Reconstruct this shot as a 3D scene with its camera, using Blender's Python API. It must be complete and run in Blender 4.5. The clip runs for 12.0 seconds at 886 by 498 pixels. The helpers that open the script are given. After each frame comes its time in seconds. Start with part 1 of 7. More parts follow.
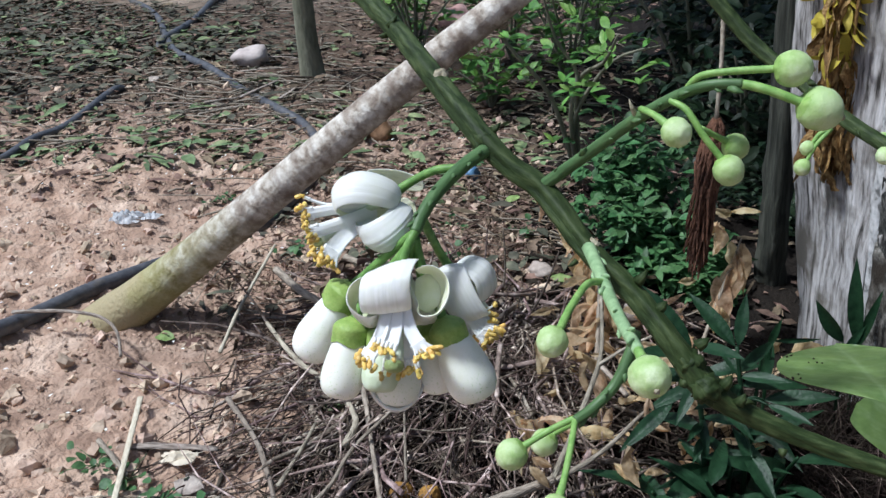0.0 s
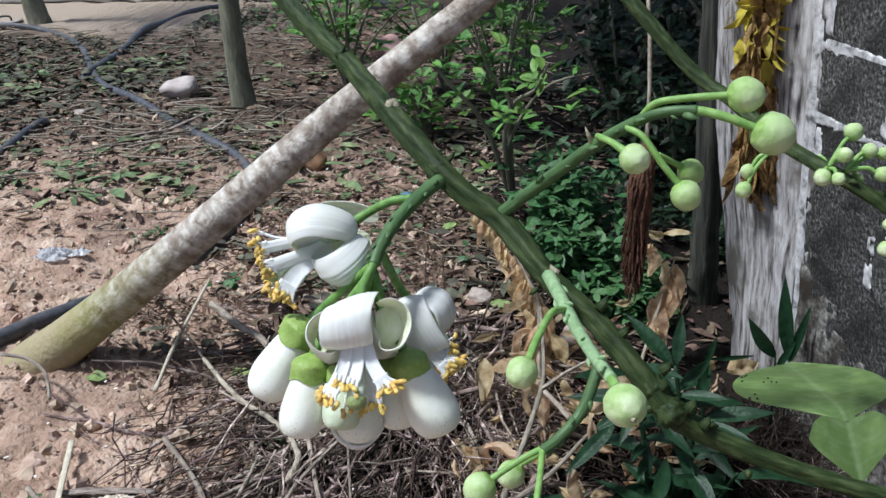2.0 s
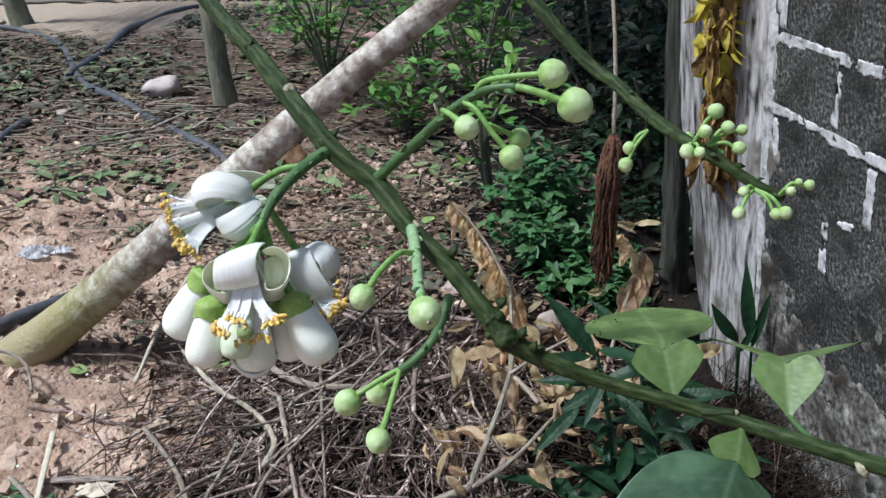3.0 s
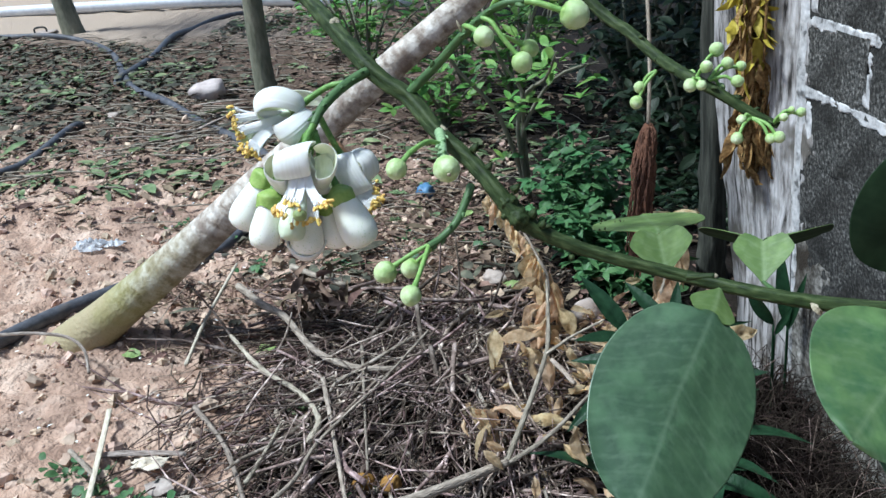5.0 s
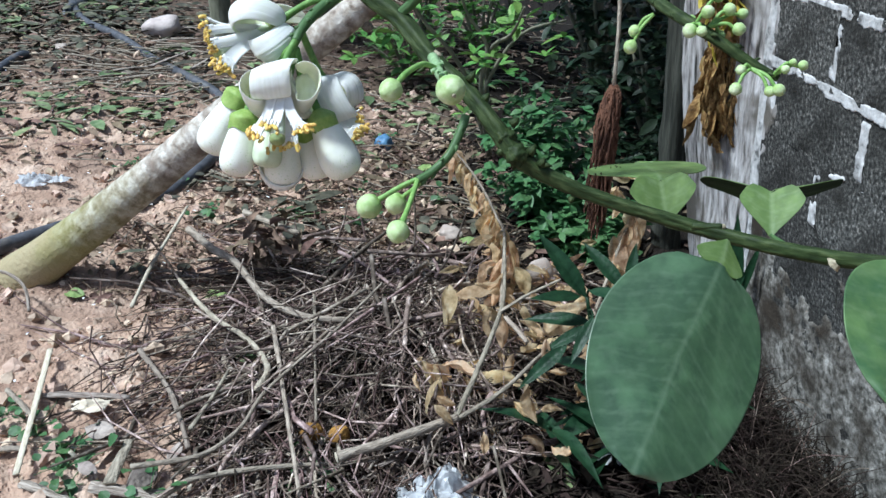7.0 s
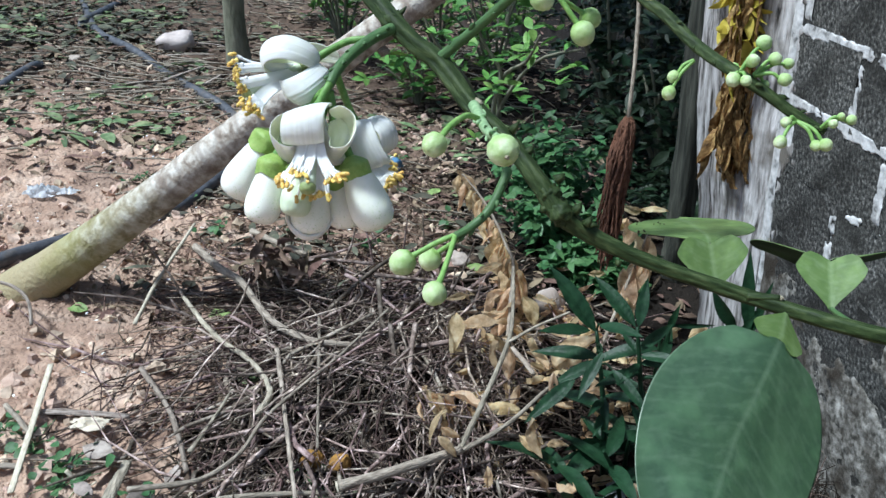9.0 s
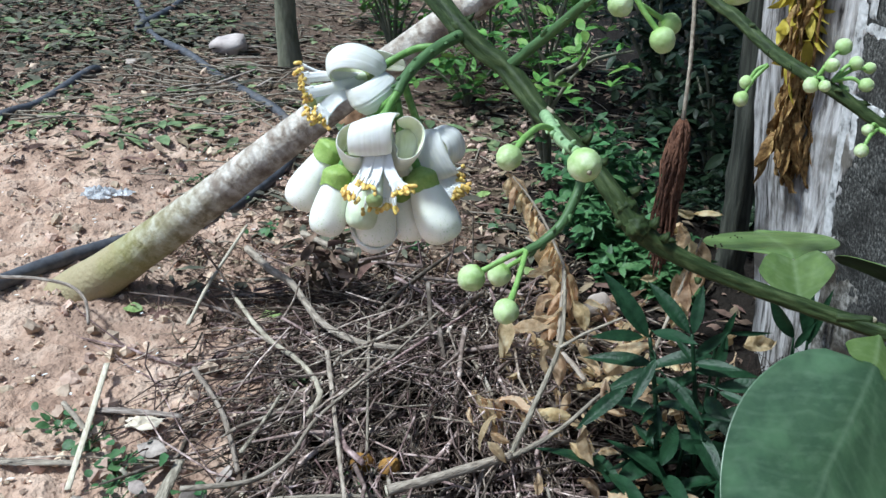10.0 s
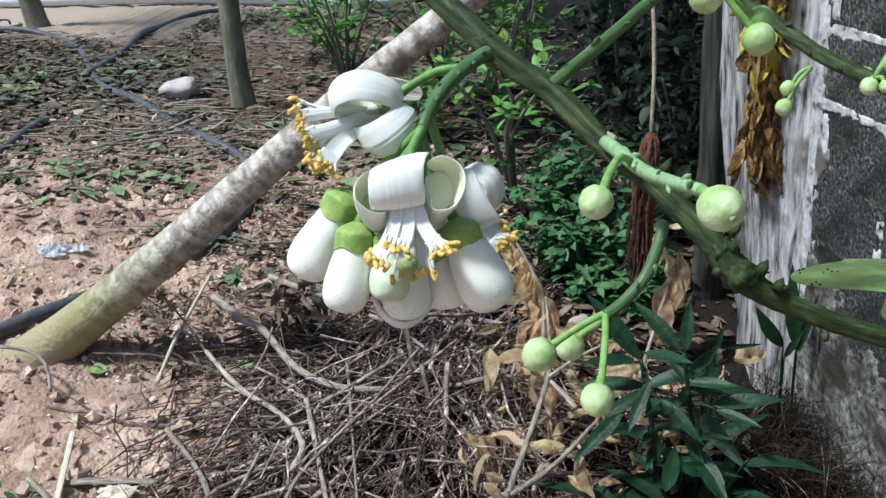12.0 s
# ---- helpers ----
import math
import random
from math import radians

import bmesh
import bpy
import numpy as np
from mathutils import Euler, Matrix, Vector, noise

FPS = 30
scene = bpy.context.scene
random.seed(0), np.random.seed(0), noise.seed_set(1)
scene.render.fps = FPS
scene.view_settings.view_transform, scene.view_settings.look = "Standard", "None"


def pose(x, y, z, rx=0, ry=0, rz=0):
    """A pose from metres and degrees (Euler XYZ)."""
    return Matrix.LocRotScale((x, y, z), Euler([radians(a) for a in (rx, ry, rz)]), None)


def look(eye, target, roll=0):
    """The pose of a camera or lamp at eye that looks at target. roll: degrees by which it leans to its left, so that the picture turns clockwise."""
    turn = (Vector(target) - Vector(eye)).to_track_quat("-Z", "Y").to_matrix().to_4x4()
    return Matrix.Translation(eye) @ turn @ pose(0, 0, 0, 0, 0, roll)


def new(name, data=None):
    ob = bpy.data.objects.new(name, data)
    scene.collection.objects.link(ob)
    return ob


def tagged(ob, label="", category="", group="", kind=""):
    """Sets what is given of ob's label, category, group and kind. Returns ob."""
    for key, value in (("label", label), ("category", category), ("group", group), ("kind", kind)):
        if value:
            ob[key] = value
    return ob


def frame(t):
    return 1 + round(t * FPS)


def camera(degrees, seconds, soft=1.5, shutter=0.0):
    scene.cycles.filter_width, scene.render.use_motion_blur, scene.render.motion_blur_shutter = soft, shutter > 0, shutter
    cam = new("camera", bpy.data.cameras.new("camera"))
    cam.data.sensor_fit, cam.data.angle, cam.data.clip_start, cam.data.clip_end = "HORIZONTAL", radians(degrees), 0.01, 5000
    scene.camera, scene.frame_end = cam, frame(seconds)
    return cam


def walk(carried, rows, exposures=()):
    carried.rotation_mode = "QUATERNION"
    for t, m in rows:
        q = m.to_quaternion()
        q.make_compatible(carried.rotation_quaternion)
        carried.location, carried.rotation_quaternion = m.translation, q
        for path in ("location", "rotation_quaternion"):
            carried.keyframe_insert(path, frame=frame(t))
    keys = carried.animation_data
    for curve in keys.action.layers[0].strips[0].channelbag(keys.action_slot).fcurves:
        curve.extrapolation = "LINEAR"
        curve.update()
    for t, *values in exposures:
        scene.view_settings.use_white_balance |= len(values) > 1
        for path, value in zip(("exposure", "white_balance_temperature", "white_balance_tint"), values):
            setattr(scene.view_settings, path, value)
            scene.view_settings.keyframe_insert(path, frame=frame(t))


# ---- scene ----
cam = camera(54.91, 12.0)
PATH = [
    (0, (0.2122, 0.0315, 1.2291), (-0.1206, 1.8035, 0.3634), -6.67),
    (0.5, (0.2084, 0.0362, 1.2328), (-0.1118, 1.8164, 0.3793), -7.16),
    (1, (0.2058, 0.0407, 1.2326), (-0.0724, 1.8391, 0.4030), -7.25),
    (1.5, (0.2065, 0.0394, 1.2323), (-0.0182, 1.8514, 0.4162), -6.74),
    (2, (0.2040, 0.0347, 1.2293), (0.0229, 1.8488, 0.4070), -6.12),
    (2.5, (0.2275, 0.0164, 1.2295), (0.0756, 1.8306, 0.4016), -6.17),
    (2.7, (0.2374, 0.0041, 1.2332), (0.0871, 1.8172, 0.4026), -6.42),
    (4.3, (0.2953, -0.1105, 1.2244), (0.0618, 1.7059, 0.4206), -7.51),
    (4.5, (0.2820, -0.1043, 1.2174), (0.0351, 1.7130, 0.4197), -7.95),
    (5, (0.2608, -0.0942, 1.2112), (0.0092, 1.7187, 0.4050), -8.03),
    (5.5, (0.2460, -0.0970, 1.1989), (-0.0173, 1.6954, 0.3516), -7.26),
    (6, (0.2407, -0.0945, 1.1904), (-0.0261, 1.6785, 0.3043), -5.89),
    (6.5, (0.2435, -0.0844, 1.1888), (0.0219, 1.6817, 0.2769), -5.21),
    (7, (0.2414, -0.0726, 1.1930), (0.0975, 1.7034, 0.2846), -3.88),
    (7.2, (0.2425, -0.0870, 1.1986), (0.1120, 1.6947, 0.2993), -3.61),
    (8.8, (0.2299, -0.0518, 1.1998), (0.1047, 1.7474, 0.3354), -1.58),
    (9, (0.2269, -0.0472, 1.1976), (0.0755, 1.7502, 0.3337), -1.98),
    (9.5, (0.2189, -0.0372, 1.2046), (-0.0111, 1.7557, 0.3486), -2.69),
    (10, (0.2172, -0.0361, 1.1978), (-0.0432, 1.7524, 0.3414), -3.07),
    (10.5, (0.2206, -0.0436, 1.1965), (-0.0865, 1.7368, 0.3388), -3.84),
    (11, (0.2116, -0.0168, 1.1979), (-0.1373, 1.7510, 0.3299), -5.57),
    (11.5, (0.2018, 0.0024, 1.1870), (-0.1078, 1.7704, 0.3048), -7.25),
    (12, (0.1821, 0.0285, 1.1828), (0.0087, 1.8515, 0.3786), -6.14),
]
walk(cam, [(t, look(eye, target, roll)) for t, eye, target, roll in PATH],
     exposures=[(0, 0.35, 5660, 6), (2.5, 0.34, 5750, 6), (4.5, 0.64, 5440, 2.5), (7, 0.62, 5450, 1.5), (9.5, 0.61, 5480, 1), (11, 0.54, 5500, 0), (12, 0.53, 5640, 2.5)])

# ---- light ----
SUN_DIR = Vector((-0.4, -0.13, 0.9)).normalized()      # towards the sun, high, a little to the left and behind the viewer
world = bpy.data.worlds.new("sky")
scene.world = world
world.use_nodes = True
wn = world.node_tree.nodes
sky = wn.new("ShaderNodeTexSky")
sky.sky_type = "NISHITA"
sky.sun_disc = False
sky.sun_elevation = math.asin(SUN_DIR.z)
sky.sun_rotation = math.atan2(SUN_DIR.x, SUN_DIR.y)
sky.dust_density = 3.0
world.node_tree.links.new(sky.outputs[0], wn["Background"].inputs[0])
wn["Background"].inputs[1].default_value = 0.072
sun = new("sun", bpy.data.lights.new("sun", "SUN"))
sun.data.energy = 3.45
sun.data.angle = radians(7)
sun.data.color = (1.0, 0.97, 0.93)
sun.rotation_mode = "QUATERNION"
sun.rotation_quaternion = SUN_DIR.to_track_quat("Z", "Y")


# ---- materials ----
def material(name, stops, scale=8.0, detail=5.0, rough=0.8, bump=0.3, bump_scale=None, stretch=(1, 1, 1), island=0.0,
             per_object=0.0, sss=0.0, spec=0.35, second=None, translucent=0.0, metal=0.0, bump_dist=0.01, along=False):
    """Noise-driven colour ramp with grain, a second larger stain, bump and random variation of the pieces."""
    m = bpy.data.materials.new(name)
    m.use_nodes = True
    nt = m.node_tree
    n, ln = nt.nodes, nt.links
    bsdf = n["Principled BSDF"]
    co = n.new("ShaderNodeTexCoord")
    mp = n.new("ShaderNodeMapping")
    mp.inputs["Scale"].default_value = stretch
    if along:                                   # grain that runs along a stem
        at = n.new("ShaderNodeAttribute")
        at.attribute_name = "along"
        ln.new(at.outputs["Vector"], mp.inputs[0])
    else:
        ln.new(co.outputs["Object"], mp.inputs[0])
    no = n.new("ShaderNodeTexNoise")
    no.inputs["Scale"].default_value = scale
    no.inputs["Detail"].default_value = detail
    no.inputs["Roughness"].default_value = 0.6
    ln.new(mp.outputs[0], no.inputs["Vector"])
    ramp = n.new("ShaderNodeValToRGB")
    el = ramp.color_ramp.elements
    while len(el) < len(stops):
        el.new(0.5)
    for e, (p, c) in zip(el, stops):
        e.position, e.color = p, (*c, 1)
    ln.new(no.outputs["Fac"], ramp.inputs[0])
    col = ramp.outputs[0]
    if second:                                  # (scale, colour, low, high)
        n2 = n.new("ShaderNodeTexNoise")
        n2.inputs["Scale"].default_value = second[0]
        n2.inputs["Detail"].default_value = 4
        ln.new(mp.outputs[0] if len(second) < 5 else co.outputs["Object"], n2.inputs["Vector"])
        mr = n.new("ShaderNodeMapRange")
        mr.inputs[1].default_value, mr.inputs[2].default_value = second[2], second[3]
        ln.new(n2.outputs["Fac"], mr.inputs[0])
        mx = n.new("ShaderNodeMix")
        mx.data_type = "RGBA"
        ln.new(mr.outputs[0], mx.inputs[0])
        ln.new(col, mx.inputs[6])
        mx.inputs[7].default_value = (*second[1], 1)
        col = mx.outputs[2]
    for amount, kind, socket in ((island, "ShaderNodeNewGeometry", "Random Per Island"), (per_object, "ShaderNodeObjectInfo", "Random")):
        if amount:
            src = n.new(kind)
            hsv = n.new("ShaderNodeHueSaturation")
            for inp, lo, hi, off in ((2, 1 - amount, 1 + amount, 0), (0, 0.5 - amount * 0.06, 0.5 + amount * 0.06, 0.37)):
                wr = n.new("ShaderNodeMath")
                wr.operation = "MULTIPLY_ADD"
                wr.inputs[1].default_value, wr.inputs[2].default_value = 1.0 + off * 7, off
                fr = n.new("ShaderNodeMath")
                fr.operation = "FRACT"
                mr = n.new("ShaderNodeMapRange")
                mr.inputs[3].default_value, mr.inputs[4].default_value = lo, hi
                ln.new(src.outputs[socket], wr.inputs[0])
                ln.new(wr.outputs[0], fr.inputs[0])
                ln.new(fr.outputs[0], mr.inputs[0])
                ln.new(mr.outputs[0], hsv.inputs[inp])
            ln.new(col, hsv.inputs[4])
            col = hsv.outputs[0]
    ln.new(col, bsdf.inputs["Base Color"])
    bsdf.inputs["Roughness"].default_value = rough
    bsdf.inputs["Specular IOR Level"].default_value = spec
    bsdf.inputs["Metallic"].default_value = metal
    if sss:
        bsdf.inputs["Subsurface Weight"].default_value = sss
        bsdf.inputs["Subsurface Radius"].default_value = (0.004, 0.004, 0.003)
        bsdf.inputs["Subsurface Scale"].default_value = 1.0
    if bump:
        nb = n.new("ShaderNodeTexNoise")
        nb.inputs["Scale"].default_value = bump_scale or scale * 3
        nb.inputs["Detail"].default_value = 4
        ln.new(mp.outputs[0], nb.inputs["Vector"])
        bp = n.new("ShaderNodeBump")
        bp.inputs["Strength"].default_value = bump
        bp.inputs["Distance"].default_value = bump_dist
        ln.new(nb.outputs["Fac"], bp.inputs["Height"])
        ln.new(bp.outputs[0], bsdf.inputs["Normal"])
    if translucent:
        tr = n.new("ShaderNodeBsdfTranslucent")
        ms = n.new("ShaderNodeMixShader")
        ms.inputs[0].default_value = translucent
        ln.new(col, tr.inputs[0])
        ln.new(bsdf.outputs[0], ms.inputs[1])
        ln.new(tr.outputs[0], ms.inputs[2])
        ln.new(ms.outputs[0], n["Material Output"].inputs[0])
    return m


def veined_leaf(name, dark, light, vein, pitch, rough=0.45, spec=0.4):
    """A leaf's upper side: midrib along y, side veins, fine mottling; the mesh has x across and y along."""
    m = material(name, [(0.3, dark), (0.7, light)], scale=90, detail=4, rough=rough, bump=0.25, bump_scale=420, spec=spec,
                 second=(60, tuple(1.5 * c for c in light), 0.5, 0.72), translucent=0.12, bump_dist=0.0006)
    n, ln = m.node_tree.nodes, m.node_tree.links
    bsdf = n["Principled BSDF"]
    old = bsdf.inputs["Base Color"].links[0].from_socket
    co = n.new("ShaderNodeTexCoord")
    sp = n.new("ShaderNodeSeparateXYZ")
    wob = n.new("ShaderNodeTexNoise")
    wob.inputs["Scale"].default_value = 45
    ln.new(co.outputs["Object"], wob.inputs["Vector"])
    mv = n.new("ShaderNodeVectorMath")
    mv.operation = "MULTIPLY_ADD"
    mv.inputs[1].default_value = (0.0028, 0.006, 0)
    ln.new(wob.outputs["Color"], mv.inputs[0])
    sh = n.new("ShaderNodeVectorMath")
    sh.operation = "SUBTRACT"
    sh.inputs[1].default_value = (0.0014, 0.003, 0)
    ln.new(co.outputs["Object"], sh.inputs[0])
    ln.new(sh.outputs[0], mv.inputs[2])
    ln.new(mv.outputs[0], sp.inputs[0])

    def calc(op, a, b=None, c=None):
        q = n.new("ShaderNodeMath")
        q.operation = op
        for i, v in enumerate((a, b, c)):
            if v is None:
                continue
            if isinstance(v, (int, float)):
                q.inputs[i].default_value = v
            else:
                ln.new(v, q.inputs[i])
        return q.outputs[0]

    ax = calc("ABSOLUTE", sp.outputs[0])
    rib = calc("SUBTRACT", 1.0, calc("MULTIPLY", ax, 650.0))
    rib = calc("MAXIMUM", rib, 0.0)
    bent = calc("MULTIPLY_ADD", calc("POWER", ax, 1.15), -0.95, sp.outputs[1])
    wave = calc("SINE", calc("MULTIPLY_ADD", bent, 6.283 / pitch, calc("MULTIPLY", wob.outputs["Fac"], 5.0)))
    side = calc("MULTIPLY", calc("MAXIMUM", calc("SUBTRACT", wave, 0.6), 0.0), 0.28)
    streak = n.new("ShaderNodeTexNoise")        # short pale streaks between the veins
    streak.inputs["Scale"].default_value = 1.0
    streak.inputs["Detail"].default_value = 5
    st = n.new("ShaderNodeCombineXYZ")
    ln.new(calc("MULTIPLY", ax, 210.0), st.inputs[0])
    ln.new(calc("MULTIPLY", bent, 300.0), st.inputs[1])
    ln.new(calc("MULTIPLY", sp.outputs[0], 40.0), st.inputs[2])
    ln.new(st.outputs[0], streak.inputs["Vector"])
    fleck = calc("MULTIPLY", calc("MAXIMUM", calc("SUBTRACT", streak.outputs["Fac"], 0.5), 0.0), 1.1)
    both = calc("MINIMUM", calc("ADD", calc("ADD", calc("MULTIPLY", rib, 0.34), side), fleck), 0.55)
    mx = n.new("ShaderNodeMix")
    mx.data_type = "RGBA"
    ln.new(both, mx.inputs[0])
    ln.new(old, mx.inputs[6])
    mx.inputs[7].default_value = (*vein, 1)
    ln.new(mx.outputs[2], bsdf.inputs["Base Color"])
    return m


M = {}
M["soil"] = material("soil", [(0.3, (0.23, 0.148, 0.107)), (0.5, (0.445, 0.308, 0.23)), (0.72, (0.63, 0.48, 0.38))], scale=9, detail=9,
                     rough=0.95, bump=0.9, bump_scale=60, spec=0.15, second=(1.3, (0.22, 0.155, 0.12), 0.54, 0.76), bump_dist=0.02)
M["clod"] = material("clod", [(0.3, (0.36, 0.25, 0.185)), (0.7, (0.61, 0.475, 0.375))], scale=20, rough=0.95, bump=0.6, island=0.3, spec=0.15)
M["stem"] = material("stem", [(0.36, (0.014, 0.024, 0.007)), (0.5, (0.027, 0.044, 0.013)), (0.64, (0.058, 0.08, 0.029))], scale=420, detail=7, rough=0.6, along=True,
                     bump=0.9, bump_scale=420, stretch=(1, 1, 1), spec=0.2, second=(60, (0.034, 0.05, 0.017), 0.55, 0.8, 1), bump_dist=0.001)
M["shoot"] = material("shoot", [(0.3, (0.04, 0.085, 0.028)), (0.7, (0.1, 0.18, 0.065))], scale=420, rough=0.5, along=True, bump=0.6, bump_scale=600,
                      second=(60, (0.12, 0.2, 0.085), 0.5, 0.8), bump_dist=0.0006)
M["stalk"] = material("stalk", [(0.3, (0.14, 0.28, 0.06)), (0.7, (0.27, 0.43, 0.13))], scale=300, rough=0.5, bump=0.25, bump_scale=1200, sss=0.1,
                      bump_dist=0.0005)
M["flower_stalk"] = material("flower_stalk", [(0.3, (0.08, 0.18, 0.035)), (0.7, (0.19, 0.34, 0.085))], scale=300, rough=0.5, bump=0.25, bump_scale=1200, sss=0.08,
                             bump_dist=0.0005)
M["pale_shoot"] = material("pale_shoot", [(0.3, (0.17, 0.28, 0.13)), (0.7, (0.33, 0.47, 0.25))], scale=260, rough=0.6, bump=0.4, bump_scale=900,
                           bump_dist=0.0006)
M["young_bud"] = material("young_bud", [(0.32, (0.31, 0.44, 0.16)), (0.5, (0.46, 0.57, 0.29)), (0.75, (0.66, 0.72, 0.52))], scale=190, detail=6, rough=0.6,
                          bump=0.22, bump_scale=1500, sss=0.15, second=(75, (0.55, 0.64, 0.4), 0.52, 0.74), bump_dist=0.0008)
M["bud_cup"] = material("bud_cup", [(0.3, (0.2, 0.35, 0.07)), (0.7, (0.33, 0.47, 0.15))], scale=260, rough=0.55, bump=0.4, bump_scale=1200, sss=0.1,
                        bump_dist=0.0005)
M["calyx"] = material("calyx", [(0.3, (0.19, 0.3, 0.055)), (0.7, (0.34, 0.46, 0.13))], scale=260, rough=0.5, bump=0.6, bump_scale=1100, sss=0.08,
                      second=(700, (0.36, 0.43, 0.13), 0.6, 0.8), bump_dist=0.0005)
M["petal"] = material("petal", [(0.3, (0.83, 0.835, 0.78)), (0.55, (0.9, 0.9, 0.87)), (0.75, (0.93, 0.93, 0.91))], scale=750, detail=4, rough=0.42, bump=0.3, bump_scale=620,
                      along=True, sss=0.2, spec=0.35, bump_dist=0.0009, translucent=0.2, second=(90, (0.84, 0.86, 0.74), 0.52, 0.8, 1))
M["petal_inner"] = material("petal_inner", [(0.3, (0.72, 0.76, 0.5)), (0.7, (0.85, 0.86, 0.72))], scale=120, rough=0.5, bump=0.2, sss=0.2, bump_dist=0.0005)
M["bud_white"] = material("bud_white", [(0.36, (0.76, 0.775, 0.67)), (0.64, (0.86, 0.86, 0.8))], scale=70, rough=0.45, bump=0.15, bump_scale=500, sss=0.25,
                          second=(1400, (0.42, 0.53, 0.27), 0.6, 0.68), bump_dist=0.0005)
M["bud_pale_green"] = material("bud_pale_green", [(0.3, (0.5, 0.58, 0.4)), (0.7, (0.66, 0.72, 0.56))], scale=160, rough=0.45, bump=0.1, sss=0.2)
M["filament"] = material("filament", [(0.3, (0.84, 0.85, 0.82)), (0.7, (0.92, 0.92, 0.9))], scale=200, rough=0.5, bump=0.3, bump_scale=900, sss=0.2,
                         bump_dist=0.0004)
M["anther"] = material("anther", [(0.3, (0.5, 0.3, 0.045)), (0.5, (0.72, 0.49, 0.12)), (0.72, (0.87, 0.7, 0.34))], scale=700, rough=0.75, bump=0.7, bump_scale=2500, per_object=0.22,
                       bump_dist=0.0006)
M["stigma"] = material("stigma", [(0.3, (0.2, 0.26, 0.09)), (0.7, (0.34, 0.4, 0.18))], scale=300, rough=0.4, bump=0.2)
M["corky"] = material("corky", [(0.3, (0.16, 0.135, 0.08)), (0.7, (0.5, 0.45, 0.33))], scale=400, rough=0.85, bump=0.7, bump_scale=900, bump_dist=0.001)
M["leaf_near"] = veined_leaf("leaf_near", (0.031, 0.068, 0.033), (0.061, 0.114, 0.055), (0.165, 0.24, 0.15), 0.0075, rough=0.4, spec=0.75)
M["leaf_near_pale"] = veined_leaf("leaf_near_pale", (0.075, 0.128, 0.035), (0.135, 0.2, 0.06), (0.26, 0.34, 0.18), 0.0065, rough=0.38)
# near-black copy: shade of an underside and a backlit leaf put into the colour
M["leaf_shaded"] = veined_leaf("leaf_shaded", (0.007, 0.019, 0.008), (0.016, 0.034, 0.014), (0.03, 0.055, 0.026), 0.0075, rough=0.65, spec=0.15)
M["leaf_worn"] = veined_leaf("leaf_worn", (0.04, 0.1, 0.045), (0.1, 0.17, 0.06), (0.22, 0.3, 0.16), 0.0085, rough=0.45)
M["trunk_prop"] = material("trunk_prop", [(0.33, (0.18, 0.14, 0.11)), (0.45, (0.41, 0.36, 0.3)), (0.58, (0.6, 0.56, 0.5)), (0.75, (0.74, 0.71, 0.66))], scale=24, detail=9, rough=0.7,
                           bump=0.5, bump_scale=70, stretch=(1.2, 1.2, 1.5), spec=0.35, second=(11, (0.2, 0.155, 0.12), 0.5, 0.68))
M["tree_bark"] = material("tree_bark", [(0.3, (0.1, 0.105, 0.07)), (0.7, (0.27, 0.26, 0.19))], scale=18, rough=0.9, bump=0.8, bump_scale=60, stretch=(1, 1, 0.35))
M["dark_bark"] = material("dark_bark", [(0.3, (0.025, 0.025, 0.022)), (0.7, (0.1, 0.098, 0.09))], scale=16, rough=0.95, bump=0.8, bump_scale=60, stretch=(1, 1, 0.3))
M["post_wood"] = material("post_wood", [(0.3, (0.013, 0.014, 0.011)), (0.5, (0.04, 0.042, 0.033)), (0.75, (0.11, 0.11, 0.09))], scale=70, detail=8, rough=0.95, bump=0.9, bump_scale=60, stretch=(1, 1, 0.07))
M["twig_fine"] = material("twig_fine", [(0.3, (0.028, 0.019, 0.015)), (0.5, (0.11, 0.078, 0.064)), (0.7, (0.38, 0.3, 0.26))], scale=30, rough=0.9, bump=0.5, island=0.6, spec=0.15)
# near-black for rot, and for shade under the heap and along the wall
M["rot_and_shade"] = material("rot_and_shade", [(0.3, (0.014, 0.01, 0.008)), (0.7, (0.045, 0.033, 0.026))], scale=30, rough=0.95, bump=0.5, island=0.5, spec=0.15)
M["twig"] = material("twig", [(0.3, (0.06, 0.042, 0.034)), (0.5, (0.22, 0.168, 0.142)), (0.7, (0.58, 0.48, 0.43))], scale=30, rough=0.9, bump=0.5,
                     bump_scale=150, island=0.25, per_object=0.6, spec=0.2)
M["grey_wood"] = material("grey_wood", [(0.3, (0.16, 0.13, 0.1)), (0.7, (0.47, 0.41, 0.33))], scale=130, rough=0.85, along=True, bump=0.7, bump_scale=220, spec=0.2, per_object=0.25)
M["old_wood"] = material("old_wood", [(0.32, (0.09, 0.068, 0.052)), (0.5, (0.3, 0.25, 0.21)), (0.72, (0.55, 0.49, 0.43))], along=True, scale=260, detail=7, rough=0.9, bump=0.9, bump_scale=300, per_object=0.15, bump_dist=0.004, stretch=(1, 1, 0.5))
M["straw"] = material("straw", [(0.3, (0.45, 0.38, 0.28)), (0.7, (0.7, 0.64, 0.52))], along=True, scale=200, rough=0.8, bump=0.3, per_object=0.15)
M["dry_leaf"] = material("dry_leaf", [(0.3, (0.42, 0.27, 0.14)), (0.5, (0.75, 0.56, 0.34)), (0.75, (0.9, 0.77, 0.55))], scale=45, rough=0.75, bump=0.5,
                         bump_scale=90, per_object=0.25, translucent=0.6)
